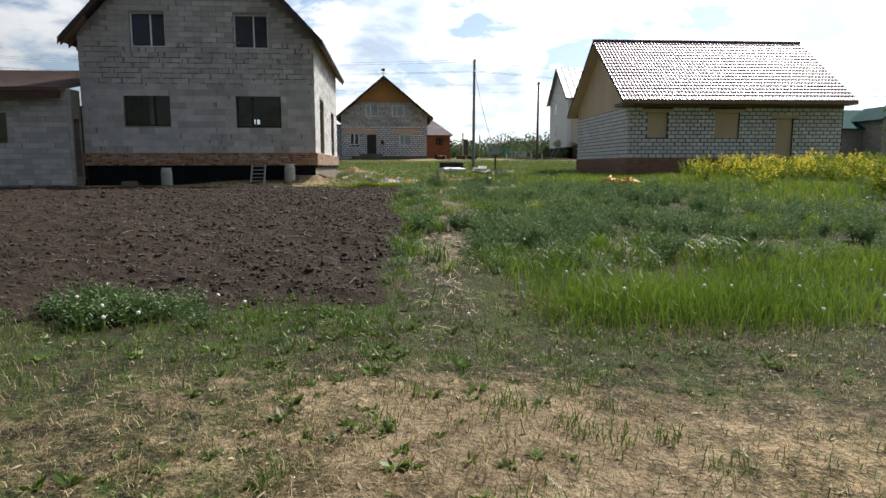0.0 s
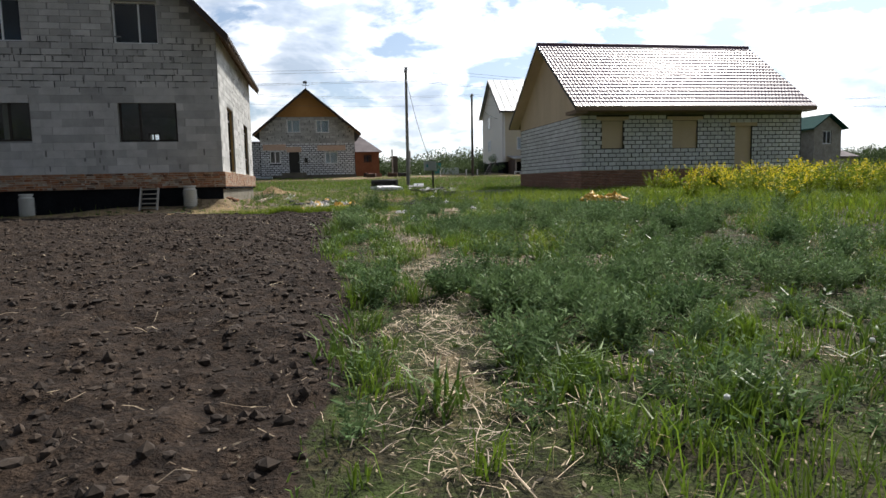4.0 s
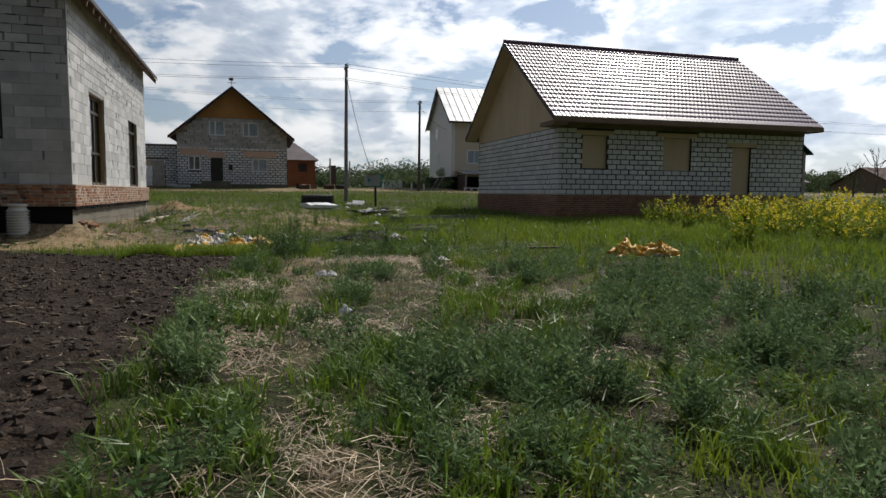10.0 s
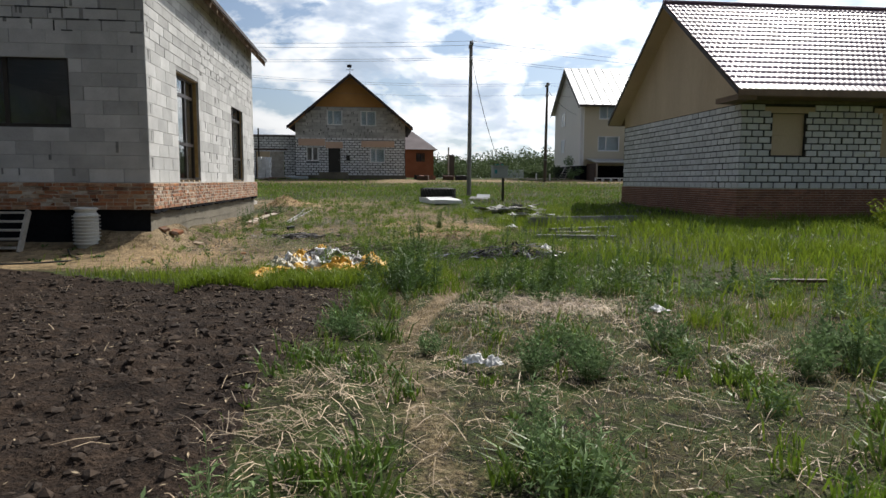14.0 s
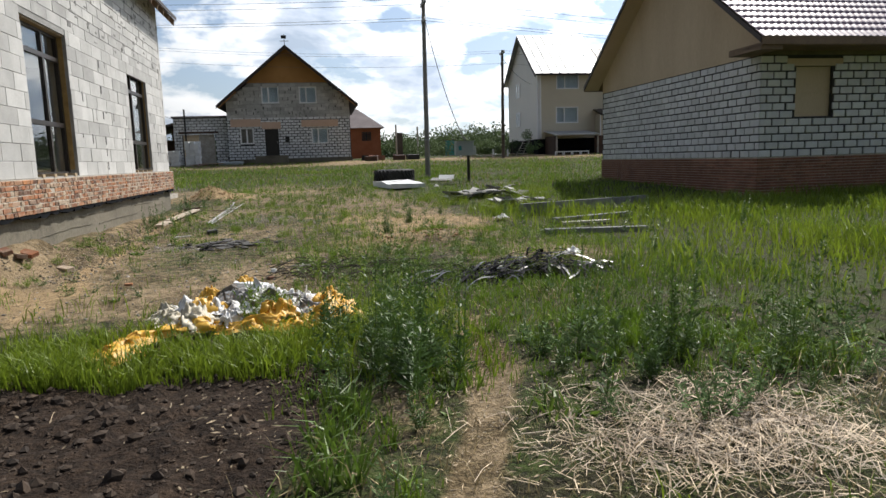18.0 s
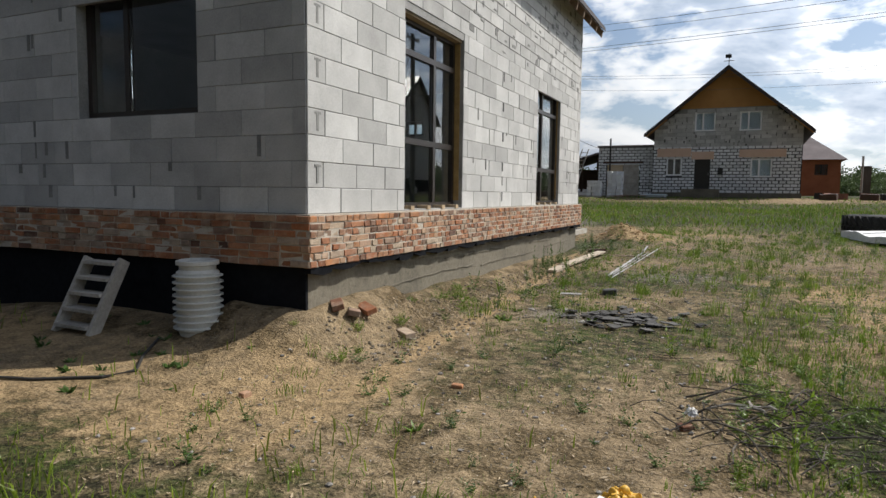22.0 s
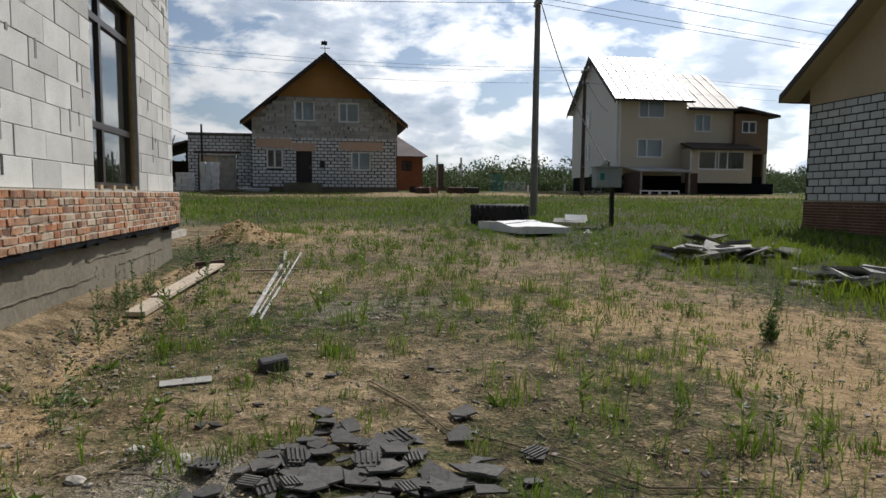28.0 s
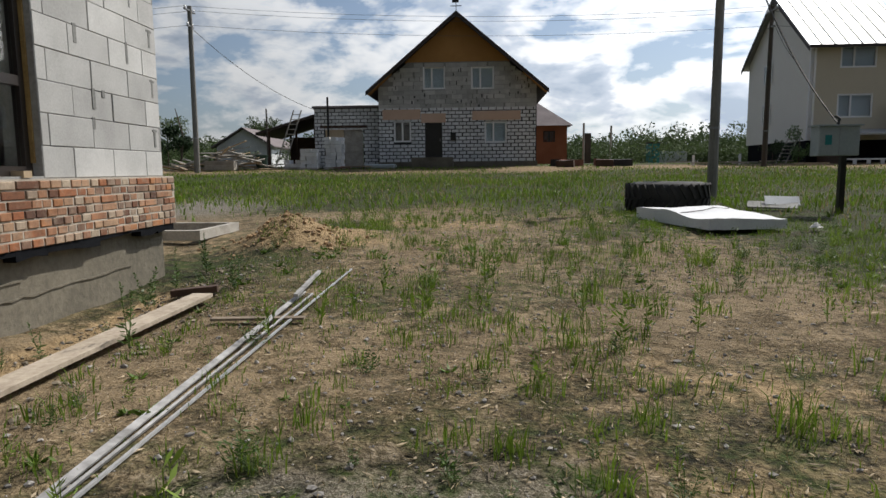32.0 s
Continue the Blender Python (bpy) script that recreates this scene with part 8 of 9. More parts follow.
        for k in range(16):
            a = r.uniform(0, math.tau)
            leaf(np.zeros(3), np.array([math.cos(a), math.sin(a), r.uniform(0.2, 1.0)]), r.uniform(0.08, 0.2), r.uniform(0.015, 0.035))
    elif kind in ("bush", "flowers"):
        for k in range(26):
            a, out, h = r.uniform(0, math.tau), r.uniform(0.05, 0.5), r.uniform(0.45, 1.0)
            top = np.array([math.cos(a) * out, math.sin(a) * out, h])
            if kind == "bush":
                stem(np.array([math.cos(a) * 0.05, math.sin(a) * 0.05, 0]), top, 0.006)
            for j in range(14 if kind == "bush" else 5):
                f = 0.25 + 0.75 * j / 13 if kind == "bush" else r.uniform(0.9, 1.06)
                leaf(top * f, np.array([r.normal(), r.normal(), 0.5]), r.uniform(0.05, 0.12) if kind == "bush" else 0.06, r.uniform(0.015, 0.035) if kind == "bush" else 0.025)
    return np.array(quads)


def plants(name, kind, x, y, r, s0, s1, material, label, category="weeds", forms=4, wide=1.0):
    """Copies of a few plant forms, turned and scaled, in one mesh."""
    out = []
    pick = r.randint(0, forms, len(x))
    turn, size, z = r.uniform(0, math.tau, len(x)), r.uniform(s0, s1, len(x)), land(x, y) - 0.01
    for f in range(forms):
        form = plant_form(kind, 200 + f)
        m = pick == f
        if not m.any():
            continue
        c, s, k = np.cos(turn[m])[:, None, None], np.sin(turn[m])[:, None, None], size[m][:, None, None]
        px, py, pz = form[None, :, :, 0], form[None, :, :, 1], form[None, :, :, 2]
        v = np.stack([(px * c - py * s) * k * wide + x[m][:, None, None], (px * s + py * c) * k * wide + y[m][:, None, None], pz * k + z[m][:, None, None]], -1)
        out.append(v.reshape(-1, 3))
    v = np.concatenate(out)
    q = np.arange(len(v)).reshape(-1, 4)
    return tagged(quick(name, v, [q], material), label, category, kind="stuff")


def weeds():
    x, y, r = scatter(1500, -1.0, 10.0, 8.8, 25.0, lambda x, y: greenness(x, y) * np.clip(0.40 + 1.0 * wave_noise(x, y, 1.8, 61), 0.02, 1) * (off_walk(x, y) > 0.2), 131)
    plants("wormwood", "wormwood", x, y, r, 0.35, 1.1, M_WORMWOOD, "bushy grey-green wormwood plants")
    x, y, r = scatter(500, 10.0, 24.0, 8.0, 24.0, lambda x, y: greenness(x, y) * 0.7, 132)
    plants("wormwood", "wormwood", x, y, r, 0.9, 1.6, M_WORMWOOD, "bushy grey-green wormwood plants")
    x, y, r = scatter(1500, -0.9, 5.0, 8.9, 18.0, lambda x, y: greenness(x, y) * np.clip(0.30 + 1.1 * wave_noise(x, y, 2.6, 66), 0.02, 1) * (off_walk(x, y) > 0.12), 144)
    plants("wormwood", "herb", x, y, r, 0.45, 1.05, M_WORMWOOD, "dense low feathery wormwood by the bed")
    # wormwood mounds, thick near the bed and thinning out
    x, y, r = scatter(2000, -0.7, 7.5, 8.9, 24.0, lambda x, y: greenness(x, y) * np.clip(0.10 + 1.2 * wave_noise(x, y, 1.5, 69), 0.03, 1) * np.clip(1.2 - off_walk(x, y) / 7, 0.2, 1) * (off_walk(x, y) > 0.2), 149)
    plants("wormwood", "mound", x, y, r, 0.5, 1.35, M_WORMWOOD, "round grey-green mounds of wormwood", forms=5)
    x, y, r = scatter(210, -0.75, 5.5, 9.3, 21.8, lambda x, y: np.clip(0.55 + 0.8 * wave_noise(x, y, 1.2, 74), 0.1, 1) * (1 - tilled(x, y)) * (off_walk(x, y) > 0.22) * (footpath(x, y) < 0.3), 151)
    plants("wormwood", "thick", x, y, r, 0.55, 1.25, M_WORMWOOD, "dense rounded wormwood bushes over straw", forms=4)
    # tall weeds at the end of the bed, on both sides of the path
    r = np.random.RandomState(133)
    x = np.concatenate([r.normal(0.28, 0.20, 26), r.normal(1.65, 0.36, 20), r.normal(2.7, 0.5, 16), r.normal(0.2, 0.45, 14)])
    y = np.concatenate([r.normal(24.75, 0.35, 26), r.normal(24.75, 0.30, 20), r.normal(24.5, 0.5, 16), r.normal(25.7, 0.2, 14)])
    m = (footpath(x, y) < 0.25) & free(x, y)
    plants("tall_weed", "bushy", x[m], y[m], r, 0.22, 0.80, M_WEED, "tall dark green thistle-like weeds", forms=6)
    x = np.concatenate([r.normal(0.35, 0.3, 5), r.normal(1.9, 0.5, 8), r.normal(3.4, 0.6, 6)])
    y = np.concatenate([r.normal(25.2, 0.35, 5), r.normal(24.9, 0.3, 8), r.normal(24.9, 0.5, 6)])
    m = (footpath(x, y) < 0.25) & free(x, y)
    plants("tall_weed", "tall", x[m], y[m], r, 0.55, 0.95, M_WEED, "tall dark green thistle-like weeds", wide=0.8)
    x, y, r = scatter(190, -1.0, 9.0, 8.5, 34.0, lambda x, y: greenness(x, y) * (off_walk(x, y) > 0.6), 134)
    plants("tall_weed", "tall", x, y, r, 0.28, 0.62, M_WEED, "upright dark green weeds", wide=1.3)
    x, y, r = scatter(50, -4.2, -3.3, 29.5, 41.0, lambda x, y: 0.35 + 0 * x, 135)
    plants("tall_weed", "tall", x, y, r, 0.25, 0.55, M_WEED, "green weeds along the foundation", wide=1.4)
    x, y, r = scatter(2600, -8.0, 8.0, 3.2, 8.5, lambda x, y: (1 - tilled(x, y)) * np.clip(0.30 + 0.8 * wave_noise(x, y, 1.3, 62), 0, 1), 136)
    plants("broadleaf_weed", "broad", x, y, r, 0.2, 0.5, M_GRASS, "low broad-leaved weeds on the track")
    x, y, r = scatter(800, -4.2, 5.5, 26.5, 47.0, lambda x, y: open_sand(x, y) * np.clip(0.35 + 0.8 * wave_noise(x, y, 1.3, 63), 0, 1) * (off_walk(x, y) > 0.15), 137)
    plants("broadleaf_weed", "broad", x, y, r, 0.2, 0.6, M_GRASS, "low broad-leaved weeds in the yard")
    x, y, r = scatter(2200, -0.9, 8.0, 9.0, 26.0, lambda x, y: greenness(x, y) * (off_walk(x, y) > 0.2), 138)
    plants("broadleaf_weed", "broad", x, y, r, 0.25, 0.6, M_GRASS, "broad-leaved green weeds among grass")
    x, y, r = scatter(60, -4.2, -0.6, 26.8, 31.0, lambda x, y: 0.6 * (off_walk(x, y) > 0.2), 158)
    plants("broadleaf_weed", "herb", x, y, r, 0.25, 0.7, M_WEED, "small dark weeds scattered on trodden sand")
    x, y, r = scatter(26, -4.5, -3.75, 29.0, 32.5, lambda x, y: 0.8 + 0 * x, 159)
    plants("broadleaf_weed", "mound", x, y, r, 0.25, 0.6, M_YARD, "green weeds on the earth by the foundation")
    x, y, r = scatter(40, -8.0, -4.4, 27.3, 29.1, lambda x, y: 0.7 + 0 * x, 141)
    plants("broadleaf_weed", "broad", x, y, r, 0.25, 0.6, M_WEED, "green weeds in the shade of the foundation")
    r = np.random.RandomState(160)
    x = np.concatenate([r.normal(-4.06, 0.05, 13), r.normal(-3.86, 0.08, 6)])
    y = np.concatenate([r.normal(36.7, 0.40, 13), r.normal(35.2, 0.35, 6)])
    plants("leafy_weed", "bushy", x, y, r, 0.28, 0.50, M_WEED, "dark green weed clump between plank and foundation", forms=4, wide=0.7)
    # leafy clump at the near end of the bed
    r = np.random.RandomState(139)
    x, y = r.normal(-3.25, 0.30, 40), r.normal(7.45, 0.16, 40)
    plants("leafy_weed", "mound", x, y, r, 0.45, 0.95, M_WEED, "dense bright green weed clump by the bed", wide=1.3)
    x, y, r = scatter(700, -4.1, 5.0, 26.8, 47.0, lambda x, y: open_sand(x, y) * np.clip(0.4 + 0.8 * wave_noise(x, y, 1.2, 65), 0, 1) * (off_walk(x, y) > 0.15), 142)
    plants("wormwood", "wormwood", x, y, r, 0.25, 0.75, M_WEED, "small feathery green weeds in the yard", wide=0.8)
    x, y, r = scatter(430, -3.9, 4.0, 27.5, 46.0, lambda x, y: open_sand(x, y) * np.clip(0.4 + 0.6 * wave_noise(x, y, 0.8, 54), 0, 1) * (off_walk(x, y) > 0.3), 145)
    plants("sprout", "sprout", x, y, r, 0.4, 1.15, M_YARD, "upright green sprigs in the yard", wide=0.9)
    x, y, r = scatter(260, -0.6, 2.4, 27.9, 31.0, lambda x, y: 0.9 + 0 * x, 147)
    plants("wormwood", "herb", x, y, r, 0.3, 0.7, M_GRASS, "low green weeds among dead branches")
    # lone bushy weeds in the open sand, and growth on the rubbish heap
    r = np.random.RandomState(156)
    x = np.concatenate([r.normal(0.91, 0.05, 4), r.normal(1.53, 0.05, 5), r.normal(2.7, 0.6, 4)])
    y = np.concatenate([r.normal(31.9, 0.05, 4), r.normal(34.15, 0.05, 5), r.normal(37.5, 1.2, 4)])
    plants("tall_weed", "bushy", x, y, r, 0.38, 0.56, M_WEED, "lone bushy weeds standing in open sand", forms=4, wide=0.8)
    x, y = r.normal(-0.72, 0.16, 7), r.normal(26.38, 0.08, 7)
    plants("heap_weed", "mound", x, y, r, 1.0, 1.5, M_YARD, "green weeds growing out of the rubbish heap", wide=0.6)
    # young sprouts in the open sand
    x, y, r = scatter(700, -0.4, 4.4, 29.8, 35.5, lambda x, y: 0.8 + 0 * x, 143)
    plants("sprout", "sprout", x, y, r, 0.16, 0.42, M_GRASS, "rows of small green sprouts in sand", wide=0.55)
    # yellow-flowering thicket
    x, y, r = scatter(560, 7.4, 30.0, 12.5, 33.0, lambda x, y: (0.25 + 0.75 * step(x, 9.0, 13.0)) * step(x - np.maximum(0.65 * (y - 25), 0), 7.6, 9.6) * np.clip(0.75 + 0.7 * wave_noise(x, y, 0.8, 64), 0, 1), 140)
    plants("flowering_bush", "bush", x, y, r, 0.45, 1.1, M_YELLOWLEAF, "yellow-green flowering bushes", "bushes")
    keep = np.arange(len(x)) % 4 != 0
    r3 = np.random.RandomState(77)
    plants("bush_flowers", "flowers", x[keep], y[keep], r3, 0.5, 1.1, M_FLOWER, "small yellow flowers of the bushes", "flowers")


weeds()


def lumps(name, x, y, size, r, material, label, category, sink=0.3):
    """Small angular lumps."""
    n = len(x)
    base = np.array([(0, 0, 0.8)] + [(math.cos(k * math.tau / 5), math.sin(k * math.tau / 5), 0.25) for k in range(5)] + [(0.9 * math.cos(k * math.tau / 5 + 0.6), 0.9 * math.sin(k * math.tau / 5 + 0.6), -0.5) for k in range(5)])
    v = base[None] * size[:, None, None] * r.uniform(0.65, 1.35, (n, 11, 1)) * r.uniform(0.6, 1.25, (n, 1, 3))
    a = r.uniform(0, math.tau, n)
    c, s = np.cos(a)[:, None], np.sin(a)[:, None]
    X, Y = v[:, :, 0] * c - v[:, :, 1] * s, v[:, :, 0] * s + v[:, :, 1] * c
    v = np.stack([X + x[:, None], Y + y[:, None], v[:, :, 2] + (land(x, y) + size * sink)[:, None]], -1).reshape(-1, 3)
    t = np.array([(0, 1 + k, 1 + (k + 1) % 5) for k in range(5)] + [(1 + k, 6 + k, 1 + (k + 1) % 5) for k in range(5)] + [(1 + (k + 1) % 5, 6 + k, 6 + (k + 1) % 5) for k in range(5)])
    f = ((np.arange(n) * 11)[:, None, None] + t[None]).reshape(-1, 3)
    return tagged(quick(name, v, [f], material), label, category, kind="stuff")


def clods():
    x, y, r = scatter(30000, -6.5, -0.2, 7.2, 26.6, lambda x, y: tilled(x, y) * np.clip(1.15 - (np.abs(x) - 1) / 9, 0.2, 1), 151)
    lumps("soil_clod", x, y, 0.006 + 0.036 * r.rand(len(x)) ** 4, r, M_CLOD, "dark crumbly clods of dug soil", "soil", 0.1)
    x, y, r = scatter(7000, -21.0, -6.5, 7.6, 27.2, lambda x, y: tilled(x, y), 152)
    lumps("soil_clod", x, y, 0.015 + 0.05 * r.rand(len(x)) ** 3, r, M_CLOD, "dark crumbly clods of dug soil", "soil", 0.1)
    x, y, r = scatter(17000, -4.2, 4.0, 27.0, 46.0, lambda x, y: 0.35 + 0.65 * np.exp(-((x + 2.6) / 0.7) ** 2 - ((y - 32.2) / 0.6) ** 2) + 0.5 * np.exp(-((x + 1.0) / 1.8) ** 2 - ((y - 37.5) / 3.0) ** 2), 153)
    lumps("pebble", x, y, 0.004 + 0.016 * r.rand(len(x)) ** 3, r, M_PEBBLE, "scattered grey pebbles on sand", "pebbles")
    x, y, r = scatter(3500, -4.25, -3.3, 29.3, 41.0, lambda x, y: 0.9 + 0 * x, 154)
    lumps("earth_crumb", x, y, 0.004 + 0.022 * r.rand(len(x)) ** 3, r, surface("grey_earth_crumb", (0.11, 0.09, 0.065), (0.24, 0.20, 0.145), 30, 6, 0.97, 0.5, island=0.3), "crumbled earth along the foundation", "earth")
    x, y, r = scatter(900, 0.4, 3.0, 30.9, 32.4, lambda x, y: np.exp(-((x - 1.7) / 0.7) ** 2 - ((y - 31.6) / 0.35) ** 2), 157)
    lumps("sand_lump", x, y, 0.008 + 0.03 * r.rand(len(x)) ** 3, r, surface("reddish_sand_lump", (0.15, 0.085, 0.04), (0.34, 0.21, 0.11), 30, 6, 0.97, 0.5, island=0.3), "lumps of reddish sand on the low ridge", "sand")
    x, y, r = scatter(1500, -5.0, -2.5, 41.5, 43.7, lambda x, y: np.exp(-((x + 3.7) / 0.7) ** 2 - ((y - 42.5) / 0.6) ** 2), 155)
    lumps("sand_lump", x, y, 0.008 + 0.035 * r.rand(len(x)) ** 3, r, surface("orange_sand_lump", (0.20, 0.125, 0.06), (0.40, 0.27, 0.15), 30, 6, 0.97, 0.5, island=0.3), "lumps of orange sand on the heap", "sand")


clods()


def dandelions():
    r = random.Random(9)
    stem = tube([(0, 0, -0.02), (0.01, 0, 0.13), (0.0, 0.01, 0.26)], 0.003, 4)
    d = thing("dandelion", (0, 0, 0), "white dandelion seed head on a thin stalk", "dandelion", "dandelions")
    part("stalk", stem, M_GRASS, d)
    bm = bmesh.new()
    bmesh.ops.create_icosphere(bm, subdivisions=1, radius=0.015)
    bmesh.ops.translate(bm, verts=bm.verts, vec=(0, 0.01, 0.275))
    part("seed_head", bm, M_PUFF, d)
    first = True
    for k in range(60):
        x, y = r.uniform(0.3, 7.5), r.uniform(6.4, 9.5)
        if k > 48:
            x, y = r.uniform(-6, 0), r.uniform(6.3, 7.6)
        m = Matrix.Translation(on_ground(x, y)) @ pose(0, 0, 0, r.uniform(-12, 12), r.uniform(-12, 12), r.uniform(0, 360))
        if first:
            d.matrix_basis, first = m, False
        else:
            copy_thing(d, m)


dandelions()


# ---- woods in the distance ----
def leaf_cloud(centres, radii, per, leaf, r):
    """Leaves thrown about the middle of each clump."""
    n = len(centres) * per
    d = r.normal(0, 1, (n, 3))
    d = d / np.linalg.norm(d, axis=1)[:, None] * (r.rand(n)[:, None] ** 0.4)
    p = np.repeat(centres, per, 0) + d * np.repeat(radii, per, 0)
    a, b = r.normal(0, 1, (n, 3)), r.normal(0, 1, (n, 3))
    a = a / np.linalg.norm(a, axis=1)[:, None] * leaf * r.uniform(0.6, 1.3, n)[:, None]
    b = b / np.linalg.norm(b, axis=1)[:, None] * leaf * 0.7
    v = np.stack([p - a, p - b * 0.6, p + a, p + b * 0.6], 1).reshape(-1, 3)
    return v, np.arange(len(v)).reshape(-1, 4)


def woods():
    r = np.random.RandomState(161)
    n = 1250
    x = r.uniform(-95, 130, n)
    y = r.uniform(100, 128, n) + 0.06 * np.abs(x)
    # the same woods close the field behind the track and to the east
    k = 260
    x = np.concatenate([x, r.uniform(-90, 70, k), r.uniform(95, 120, 90)])
    y = np.concatenate([y, r.uniform(-44, -32, k), r.uniform(-60, 50, 90)])
    n = len(x)
    h = r.uniform(2.6, 5.0, n) * np.where(y < 60, 3.3, 1.0) * (0.75 + 0.35 * wave_noise(x, y * 0.3, 0.12, 71))
    c, q = [], []
    for k in range(4):
        c.append(np.stack([x + r.normal(0, 1.0, n), y + r.normal(0, 1, n), land(x, y) + h * (0.18 + 0.24 * k)], 1))
        q.append(np.stack([np.where(y < 60, 3.4, 2.1) - 0.3 * k, 1.5 + 0 * h, h * 0.22], 1))
    c, q = np.concatenate(c), np.concatenate(q)
    ahead = c[:, 1] > 60
    v, f = leaf_cloud(c[ahead], q[ahead], 46, 0.24, r)
    v2, f2 = leaf_cloud(c[~ahead], q[~ahead], 24, 0.5, r)
    v, f = np.concatenate([v, v2]), np.concatenate([f, f2 + len(v)])
    tagged(quick("woods", v, [f], M_TREELEAF), "band of low green woods beyond the plots", "woods", kind="stuff")
    m = 420
    x, y = r.uniform(-60, 60, m), r.uniform(83, 100, m)
    keep = ~((x > -12) & (x < 9) & (y < 92)) & ~((x > 15) & (x < 30) & (y < 90)) & ~((x > -28) & (x < -19))
    x, y = x[keep], y[keep]
    c = np.stack([x, y, 3.2 + 0.6 * r.rand(len(x)) + 0.05 * (y - 83)], 1)
    v, f = leaf_cloud(c, np.stack([r.uniform(0.8, 1.8, len(x)), 0.9 + 0 * x, r.uniform(0.5, 1.0, len(x))], 1), 60, 0.16, r)
    tagged(quick("scrub", v, [f], M_TREELEAF), "low green scrub behind the houses", "bushes", kind="stuff")


woods()


def tree(name, x, y, h, spread, seed, leaf_mat, label, leaves=900, leaf=0.10, conifer=False, bare=False, foot=0.25):
    """A tapered trunk, limbs, and a crown of leaf clumps."""
    r = np.random.RandomState(seed)
    z = ground_z(x, y)
    t = thing(name, (x, y, z), label, "tree" if h > 2.2 else "bush")
    trunk = tube([(x, y, z - 0.2), (x + r.normal(0, 0.04 * h), y, z + h * 0.5), (x + r.normal(0, 0.06 * h), y, z + h * 0.92)], 0.022 * h, 7, 0.006 * h)
    part("trunk", trunk, M_BARK, t)
    ends = []
    for k in range(14 if bare else 9):
        f = r.uniform(foot, 0.9)
        a = r.uniform(0, math.tau)
        out = spread * (1.05 - f if conifer else r.uniform(0.45, 1.0)) * (0.7 if bare else 1)
        e = (x + math.cos(a) * out, y + math.sin(a) * out, z + h * min(0.98, f + (0.04 if conifer else r.uniform(0.12, 0.3))))
        mid = (x + math.cos(a) * out * 0.5, y + math.sin(a) * out * 0.5, z + h * (f + 0.06))
        part("limb", tube([(x, y, z + h * f), mid, e], 0.008 * h, 5, 0.003 * h), M_BARK, t)
        ends += [mid, e]
        if bare:
            for q in range(5):
                e2 = Vector(e) + Vector((r.normal(0, 0.25), r.normal(0, 0.25), r.uniform(0.2, 0.8))) * 0.14 * h
                part("twig", tube([mid if q % 2 else e, e2], 0.004 * h, 4, 0.0015 * h), M_BARK, t)
    if not bare or leaves:
        cs = np.array(ends)
        k = max(6, leaves // max(1, len(cs)))
        v, f = leaf_cloud(cs, np.full((len(cs), 3), spread * 0.42) * np.array([1, 1, 0.7]), k, leaf, r)
        quick("crown", v, [f], leaf_mat, t)
    return t


tree("conifer", -27.5, 90, 5.6, 1.7, 1, M_PINE, "dark pine standing behind the far house", 1800, 0.16, True)
tree("conifer", -34.0, 92, 5.0, 1.6, 2, M_PINE, "dark pine standing behind the far house", 1600, 0.16, True)
tree("conifer", -37.0, 94, 4.6, 1.8, 3, M_PINE, "dark pine standing behind the far house", 1600, 0.16, True)
tree("tree", -31.5, 96, 4.6, 2.0, 4, M_TREELEAF, "green birch behind the far house", 1600, 0.15)
tree("tree", -24.0, 101, 4.8, 2.0, 14, M_TREELEAF, "green birch behind the far house", 1600, 0.15)
tree("bush", 15.9, 69.6, 1.9, 0.75, 5, M_WORMWOOD, "grey-green bush beside the shed", 900, 0.08, foot=0.1)
tree("bush", 14.2, 68.8, 1.1, 0.7, 6, M_PINE, "dark green low bush by the street", 700, 0.07, foot=0.1)
tree("tree", 62.0, 66.0, 4.6, 2.0, 7, M_BARK, "bare leafless tree across the field", 0, bare=True, foot=0.15)
tree("tree", 52.5, 60.0, 3.2, 1.4, 8, M_WEED, "thin half-bare sapling across the field", 260, 0.08, bare=True, foot=0.1)
tree("tree", 57.0, 64.0, 2.6, 1.2, 9, M_BARK, "bare leafless sapling across the field", 0, bare=True, foot=0.1)
tree("tree", 14.6, 21.5, 2.6, 0.6, 10, M_WEED, "slender green sapling among yellow bushes", 420, 0.06, foot=0.15)
tree("tree", 17.4, 20.6, 1.9, 0.7, 11, M_WEED, "slender green sapling among yellow bushes", 320, 0.06, foot=0.15)


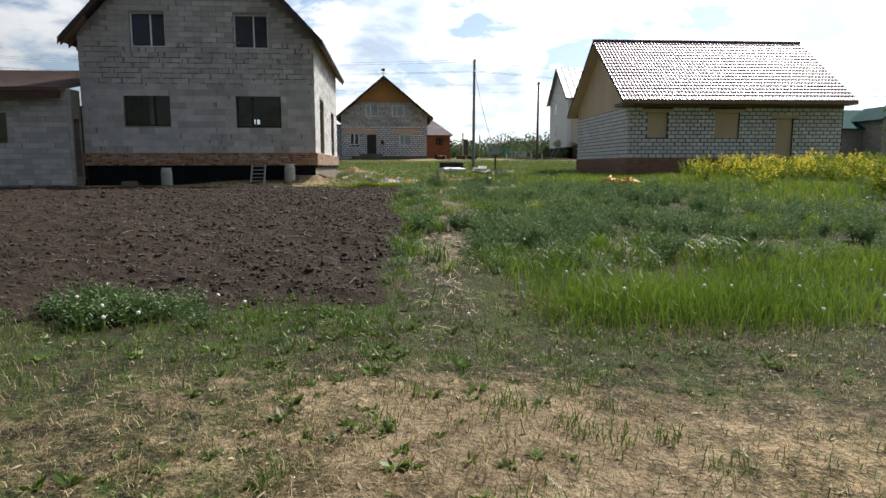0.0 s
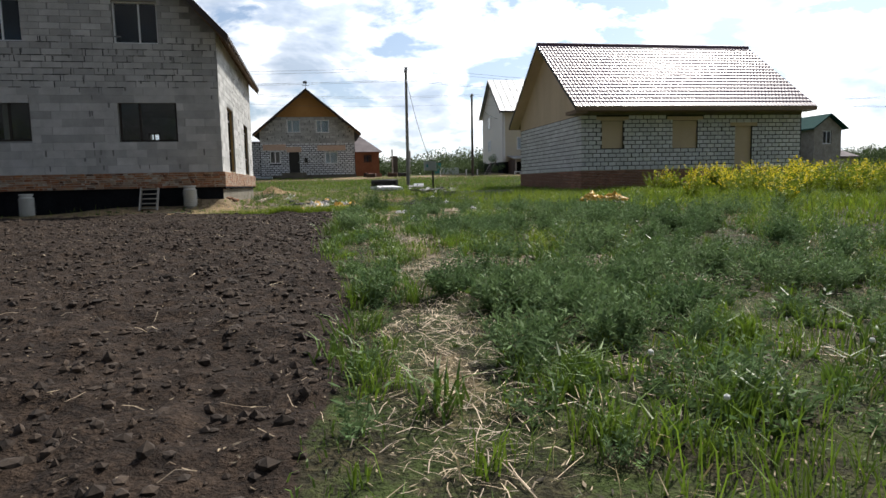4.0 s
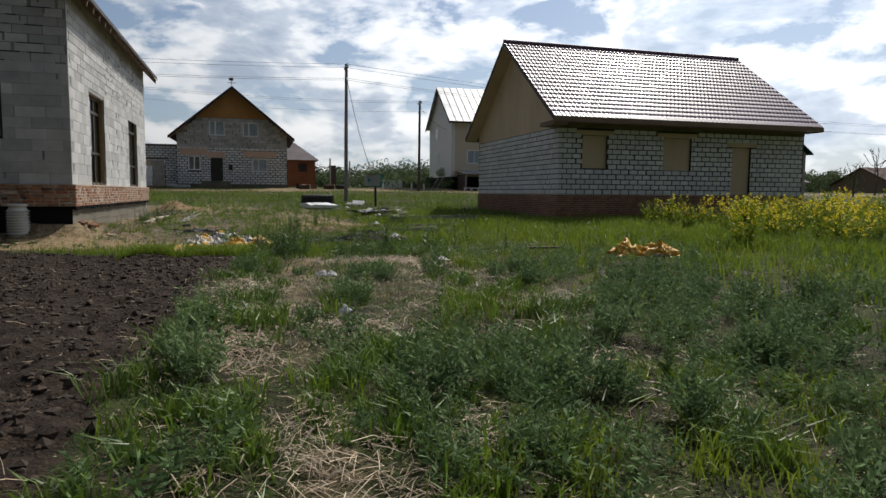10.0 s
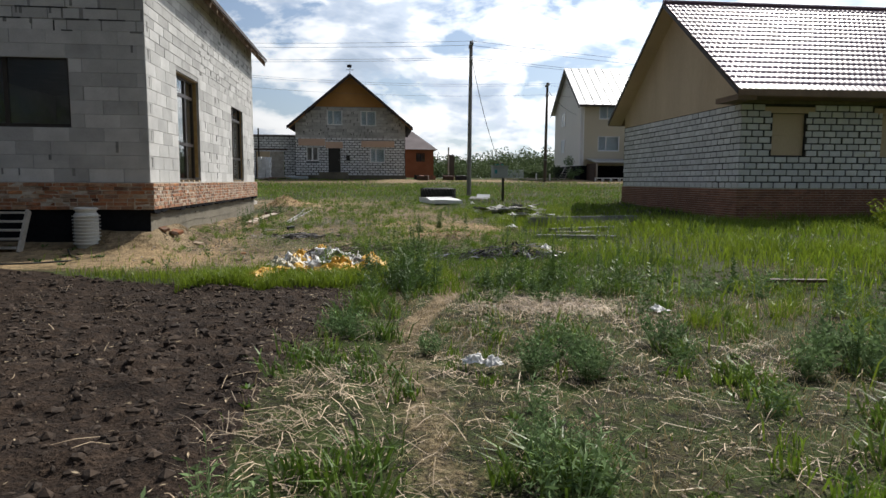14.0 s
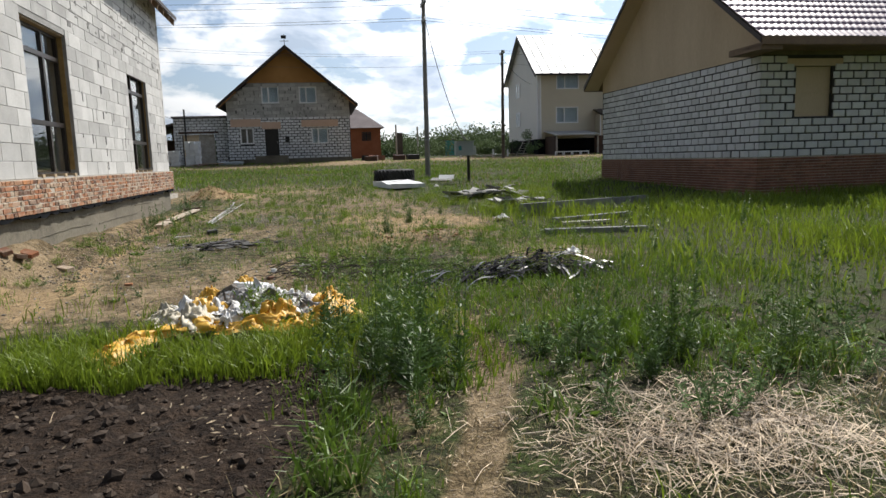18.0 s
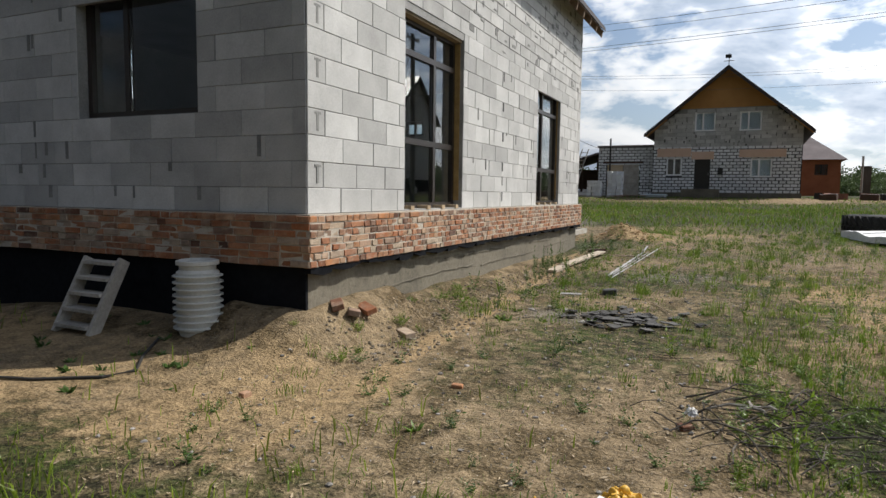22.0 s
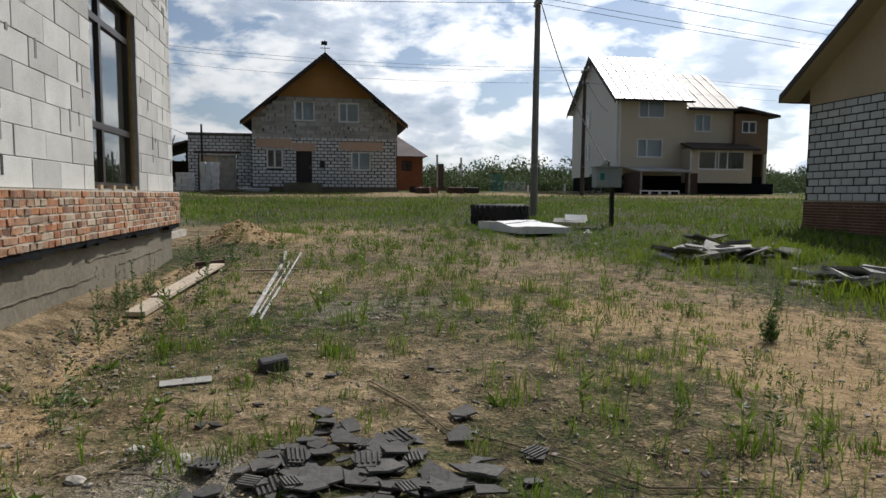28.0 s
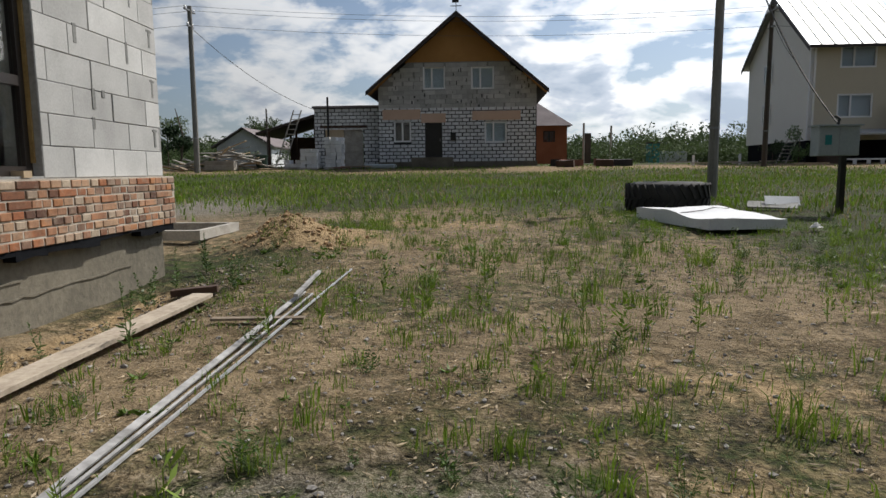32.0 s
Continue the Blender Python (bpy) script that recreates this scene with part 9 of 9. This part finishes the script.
# ---- masonry laid piece by piece ----
def lay_masonry():
    h, wf, ws, pf, ps, under, front, side, top, bt, bb, cx = GREY
    lower = courses(AX0, AX1, bt + 0.006, 5.19, 0.62, 0.25, front, 0.004, 0.012, 71)
    upper = courses(AX0, AX1, 5.19, 8.6, 0.60, 0.20, front, 0.015, 0.06, 72, under=lambda u: under(u) - 0.03)
    lay("block", lower + upper, "-y", AY0, wf, M_BLOCK, 0.008, 0.002, 0.05, 0.004, 73, 300, near=lambda q: abs(q[0] + 5) + 0.8 * abs(q[1] - 3))
    low = courses(AY0 + 0.002, AY1 - 0.002, bt + 0.006, 4.94, 0.60, 0.25, side, 0.006, 0.012, 74)
    up = courses(AY0 + 0.002, AY1 - 0.002, 4.94, top + 0.1, 0.60, 0.20, side, 0.012, 0.04, 75)
    lay("block", low + up, "+x", AX1, ws, M_BLOCK, 0.008, 0.003, 0.05, 0.004, 76, 300, near=lambda q: abs(q[0] - 32) + 0.8 * abs(q[1] - 3))
    # grey mortar dabs at the corner slots
    r = random.Random(4)
    for k in range(8):
        z = bt + 0.27 + 0.5 * k
        for y in (AY0 + 0.14, AY1 - 0.16):
            if z < 6.9:
                part("mortar_slot", boxed(AX1 + 0.004, AX1 + 0.0125, y, y + 0.035, z + 0.03, z + 0.21), M_SMEAR, ws)
                part("mortar_slot", boxed(AX1 + 0.004, AX1 + 0.0128, y - 0.03, y + 0.07, z + 0.185, z + 0.205), M_SMEAR, ws)
    for k in range(5):
        part("mortar_slot", boxed(AX1 + 0.004, AX1 + 0.0128, 34.68, 34.72, bt + 0.10 + 0.5 * k, bt + 0.25 + 0.5 * k), M_DARKJOINT, ws)
    for k in range(110):
        y, z = r.uniform(33.0, 40.2), r.uniform(5.0, 6.9)
        part("mortar_smear", boxed(AX1 + 0.004, AX1 + 0.0122, y, y + r.uniform(0.03, 0.18), z, z + r.uniform(0.015, 0.10)), M_SMEAR, ws)
    for k in range(30):
        y, z = r.uniform(33.3, 40.2), bt + 0.25 * r.randint(1, 9)
        if not any(a - 0.1 < y < b + 0.1 and c - 0.1 < z < d + 0.1 for a, b, c, d in side):
            part("mortar_smear", boxed(AX1 + 0.004, AX1 + 0.0125, y, y + r.uniform(0.02, 0.05), z - r.uniform(0.03, 0.2), z + 0.02), M_SMEAR, ws)
    for k in range(120):
        x, z = r.uniform(AX0 + 0.2, AX1 - 0.2), 5.19 + 0.2 * r.randint(0, 8) if k % 3 else bt + 0.25 * r.randint(1, 10)
        if not any(a - 0.1 < x < b + 0.1 and c - 0.1 < z < d + 0.1 for a, b, c, d in front):
            upright = k % 2 or k % 3 == 0
            w = r.uniform(0.02, 0.06) if upright else min(r.uniform(0.2, 0.7), AX1 - 0.02 - x)
            hh = r.uniform(0.08, 0.2) if upright else 0.025
            part("mortar_smear", boxed(x, x + w, AY0 - 0.0125, AY0 - 0.004, z - hh, z + 0.01), M_SMEAR, wf)
    for k in range(130):
        x, z = r.uniform(AX0 + 0.2, AX1 - 0.7), 5.19 + 0.2 * r.randint(0, 7)
        if not any(a - 0.55 < x < b + 0.1 and c - 0.2 < z < d + 0.1 for a, b, c, d in front):
            w, hh = ((r.uniform(0.15, 0.55), 0.022), (0.022, 0.18))[k % 3 == 0]
            part("open_joint", boxed(x, x + w, AY0 - 0.0132, AY0 - 0.003, z - 0.016, z - 0.016 + hh), M_DARKJOINT, wf)
    zb = 8.55
    dx = (under(cx) - 0.02 - zb) / 1.05
    part("gable_board", prism([(cx - dx, zb), (cx + dx, zb), (cx, zb + dx * 1.05)], "y", AY0 - 0.045, AY0 - 0.004), M_OSBWARM, h, "amber sheathing board in the gable")
    # brick plinth: headers on the yard side, stretchers to the garden
    ph = (bt - bb) / 7
    lay("brick", courses(AY0 - 0.07, AY1 + 0.075, bb, bt, 0.13, ph, (), 0.014, 0.012, 77, mixed=(0.12, 0.125, 0.13, 0.12, 0.25, 0.14)), "+x", AX1 + 0.08, ps, M_BRICK, 0.008, 0.006, 0.08, 0.005, 78, 300, near=lambda q: q[0], rough=0.0045)
    lay("brick", courses(AX0 - 0.07, AX1 + 0.09, bb, bt, 0.26, ph, (), 0.010, 0.008, 79, mixed=(0.25, 0.26, 0.13, 0.25)), "-y", AY0 - 0.07, pf, M_BRICK, 0.008, 0.008, 0.08, 0.005, 80, 300, near=lambda q: -q[0], rough=0.0045)
    h, wf, wg, plf, plg, holes, pz, top = WHITE
    lint = [(a - 0.28, b + 0.28, d, d + 0.2) for a, b, c, d in holes]
    for a, b, c, d in lint:
        part("lintel", boxed(a, b, CY0 - 0.012, CY0 + 0.1, c + 0.005, d - 0.005), M_OSB, wf, "tan timber lintel")
    lay("block", courses(CX0, CX1, pz + 0.004, top, 0.40, 0.2015, holes + lint, 0.036, 0.035, 81), "-y", CY0, wf, M_WHITEBLOCK, 0.022, 0.010, 0.06, 0.010, 82, 300, near=lambda q: q[0])
    lay("block", courses(CY0, CY1, pz + 0.004, top, 0.40, 0.2015, (), 0.034, 0.03, 83), "-x", CX0, wg, M_WHITEBLOCK, 0.014, 0.006, 0.06, 0.008, 84, 300, near=lambda q: q[0])
    lay("brick", courses(CX0 - 0.03, CX1 + 0.03, 1.15, pz - 0.01, 0.26, 0.077, (), 0.012, 0.01, 85), "-y", CY0 - 0.03, plf, M_BRICKFAR, 0.010, 0.005, 0.05, 0.004, 86, 120, near=lambda q: q[0] - 2 * q[1])
    lay("brick", courses(CY0 - 0.03, CY1 + 0.03, 1.15, pz - 0.01, 0.26, 0.077, (), 0.012, 0.01, 87), "-x", CX0 - 0.03, plg, M_BRICKFAR, 0.010, 0.005, 0.05, 0.004, 88, 120, near=lambda q: q[0] - 2 * q[1])

    # the grey house stands a little askew to the others
    h = GREY[0]
    corner = Vector((AX1, AY0, 0))
    h.matrix_basis = Matrix.Translation(Vector((-4.363, 29.41, 0))) @ Matrix.Rotation(radians(0.8), 4, "Z") @ Matrix.Translation(h.location - corner)


lay_masonry()
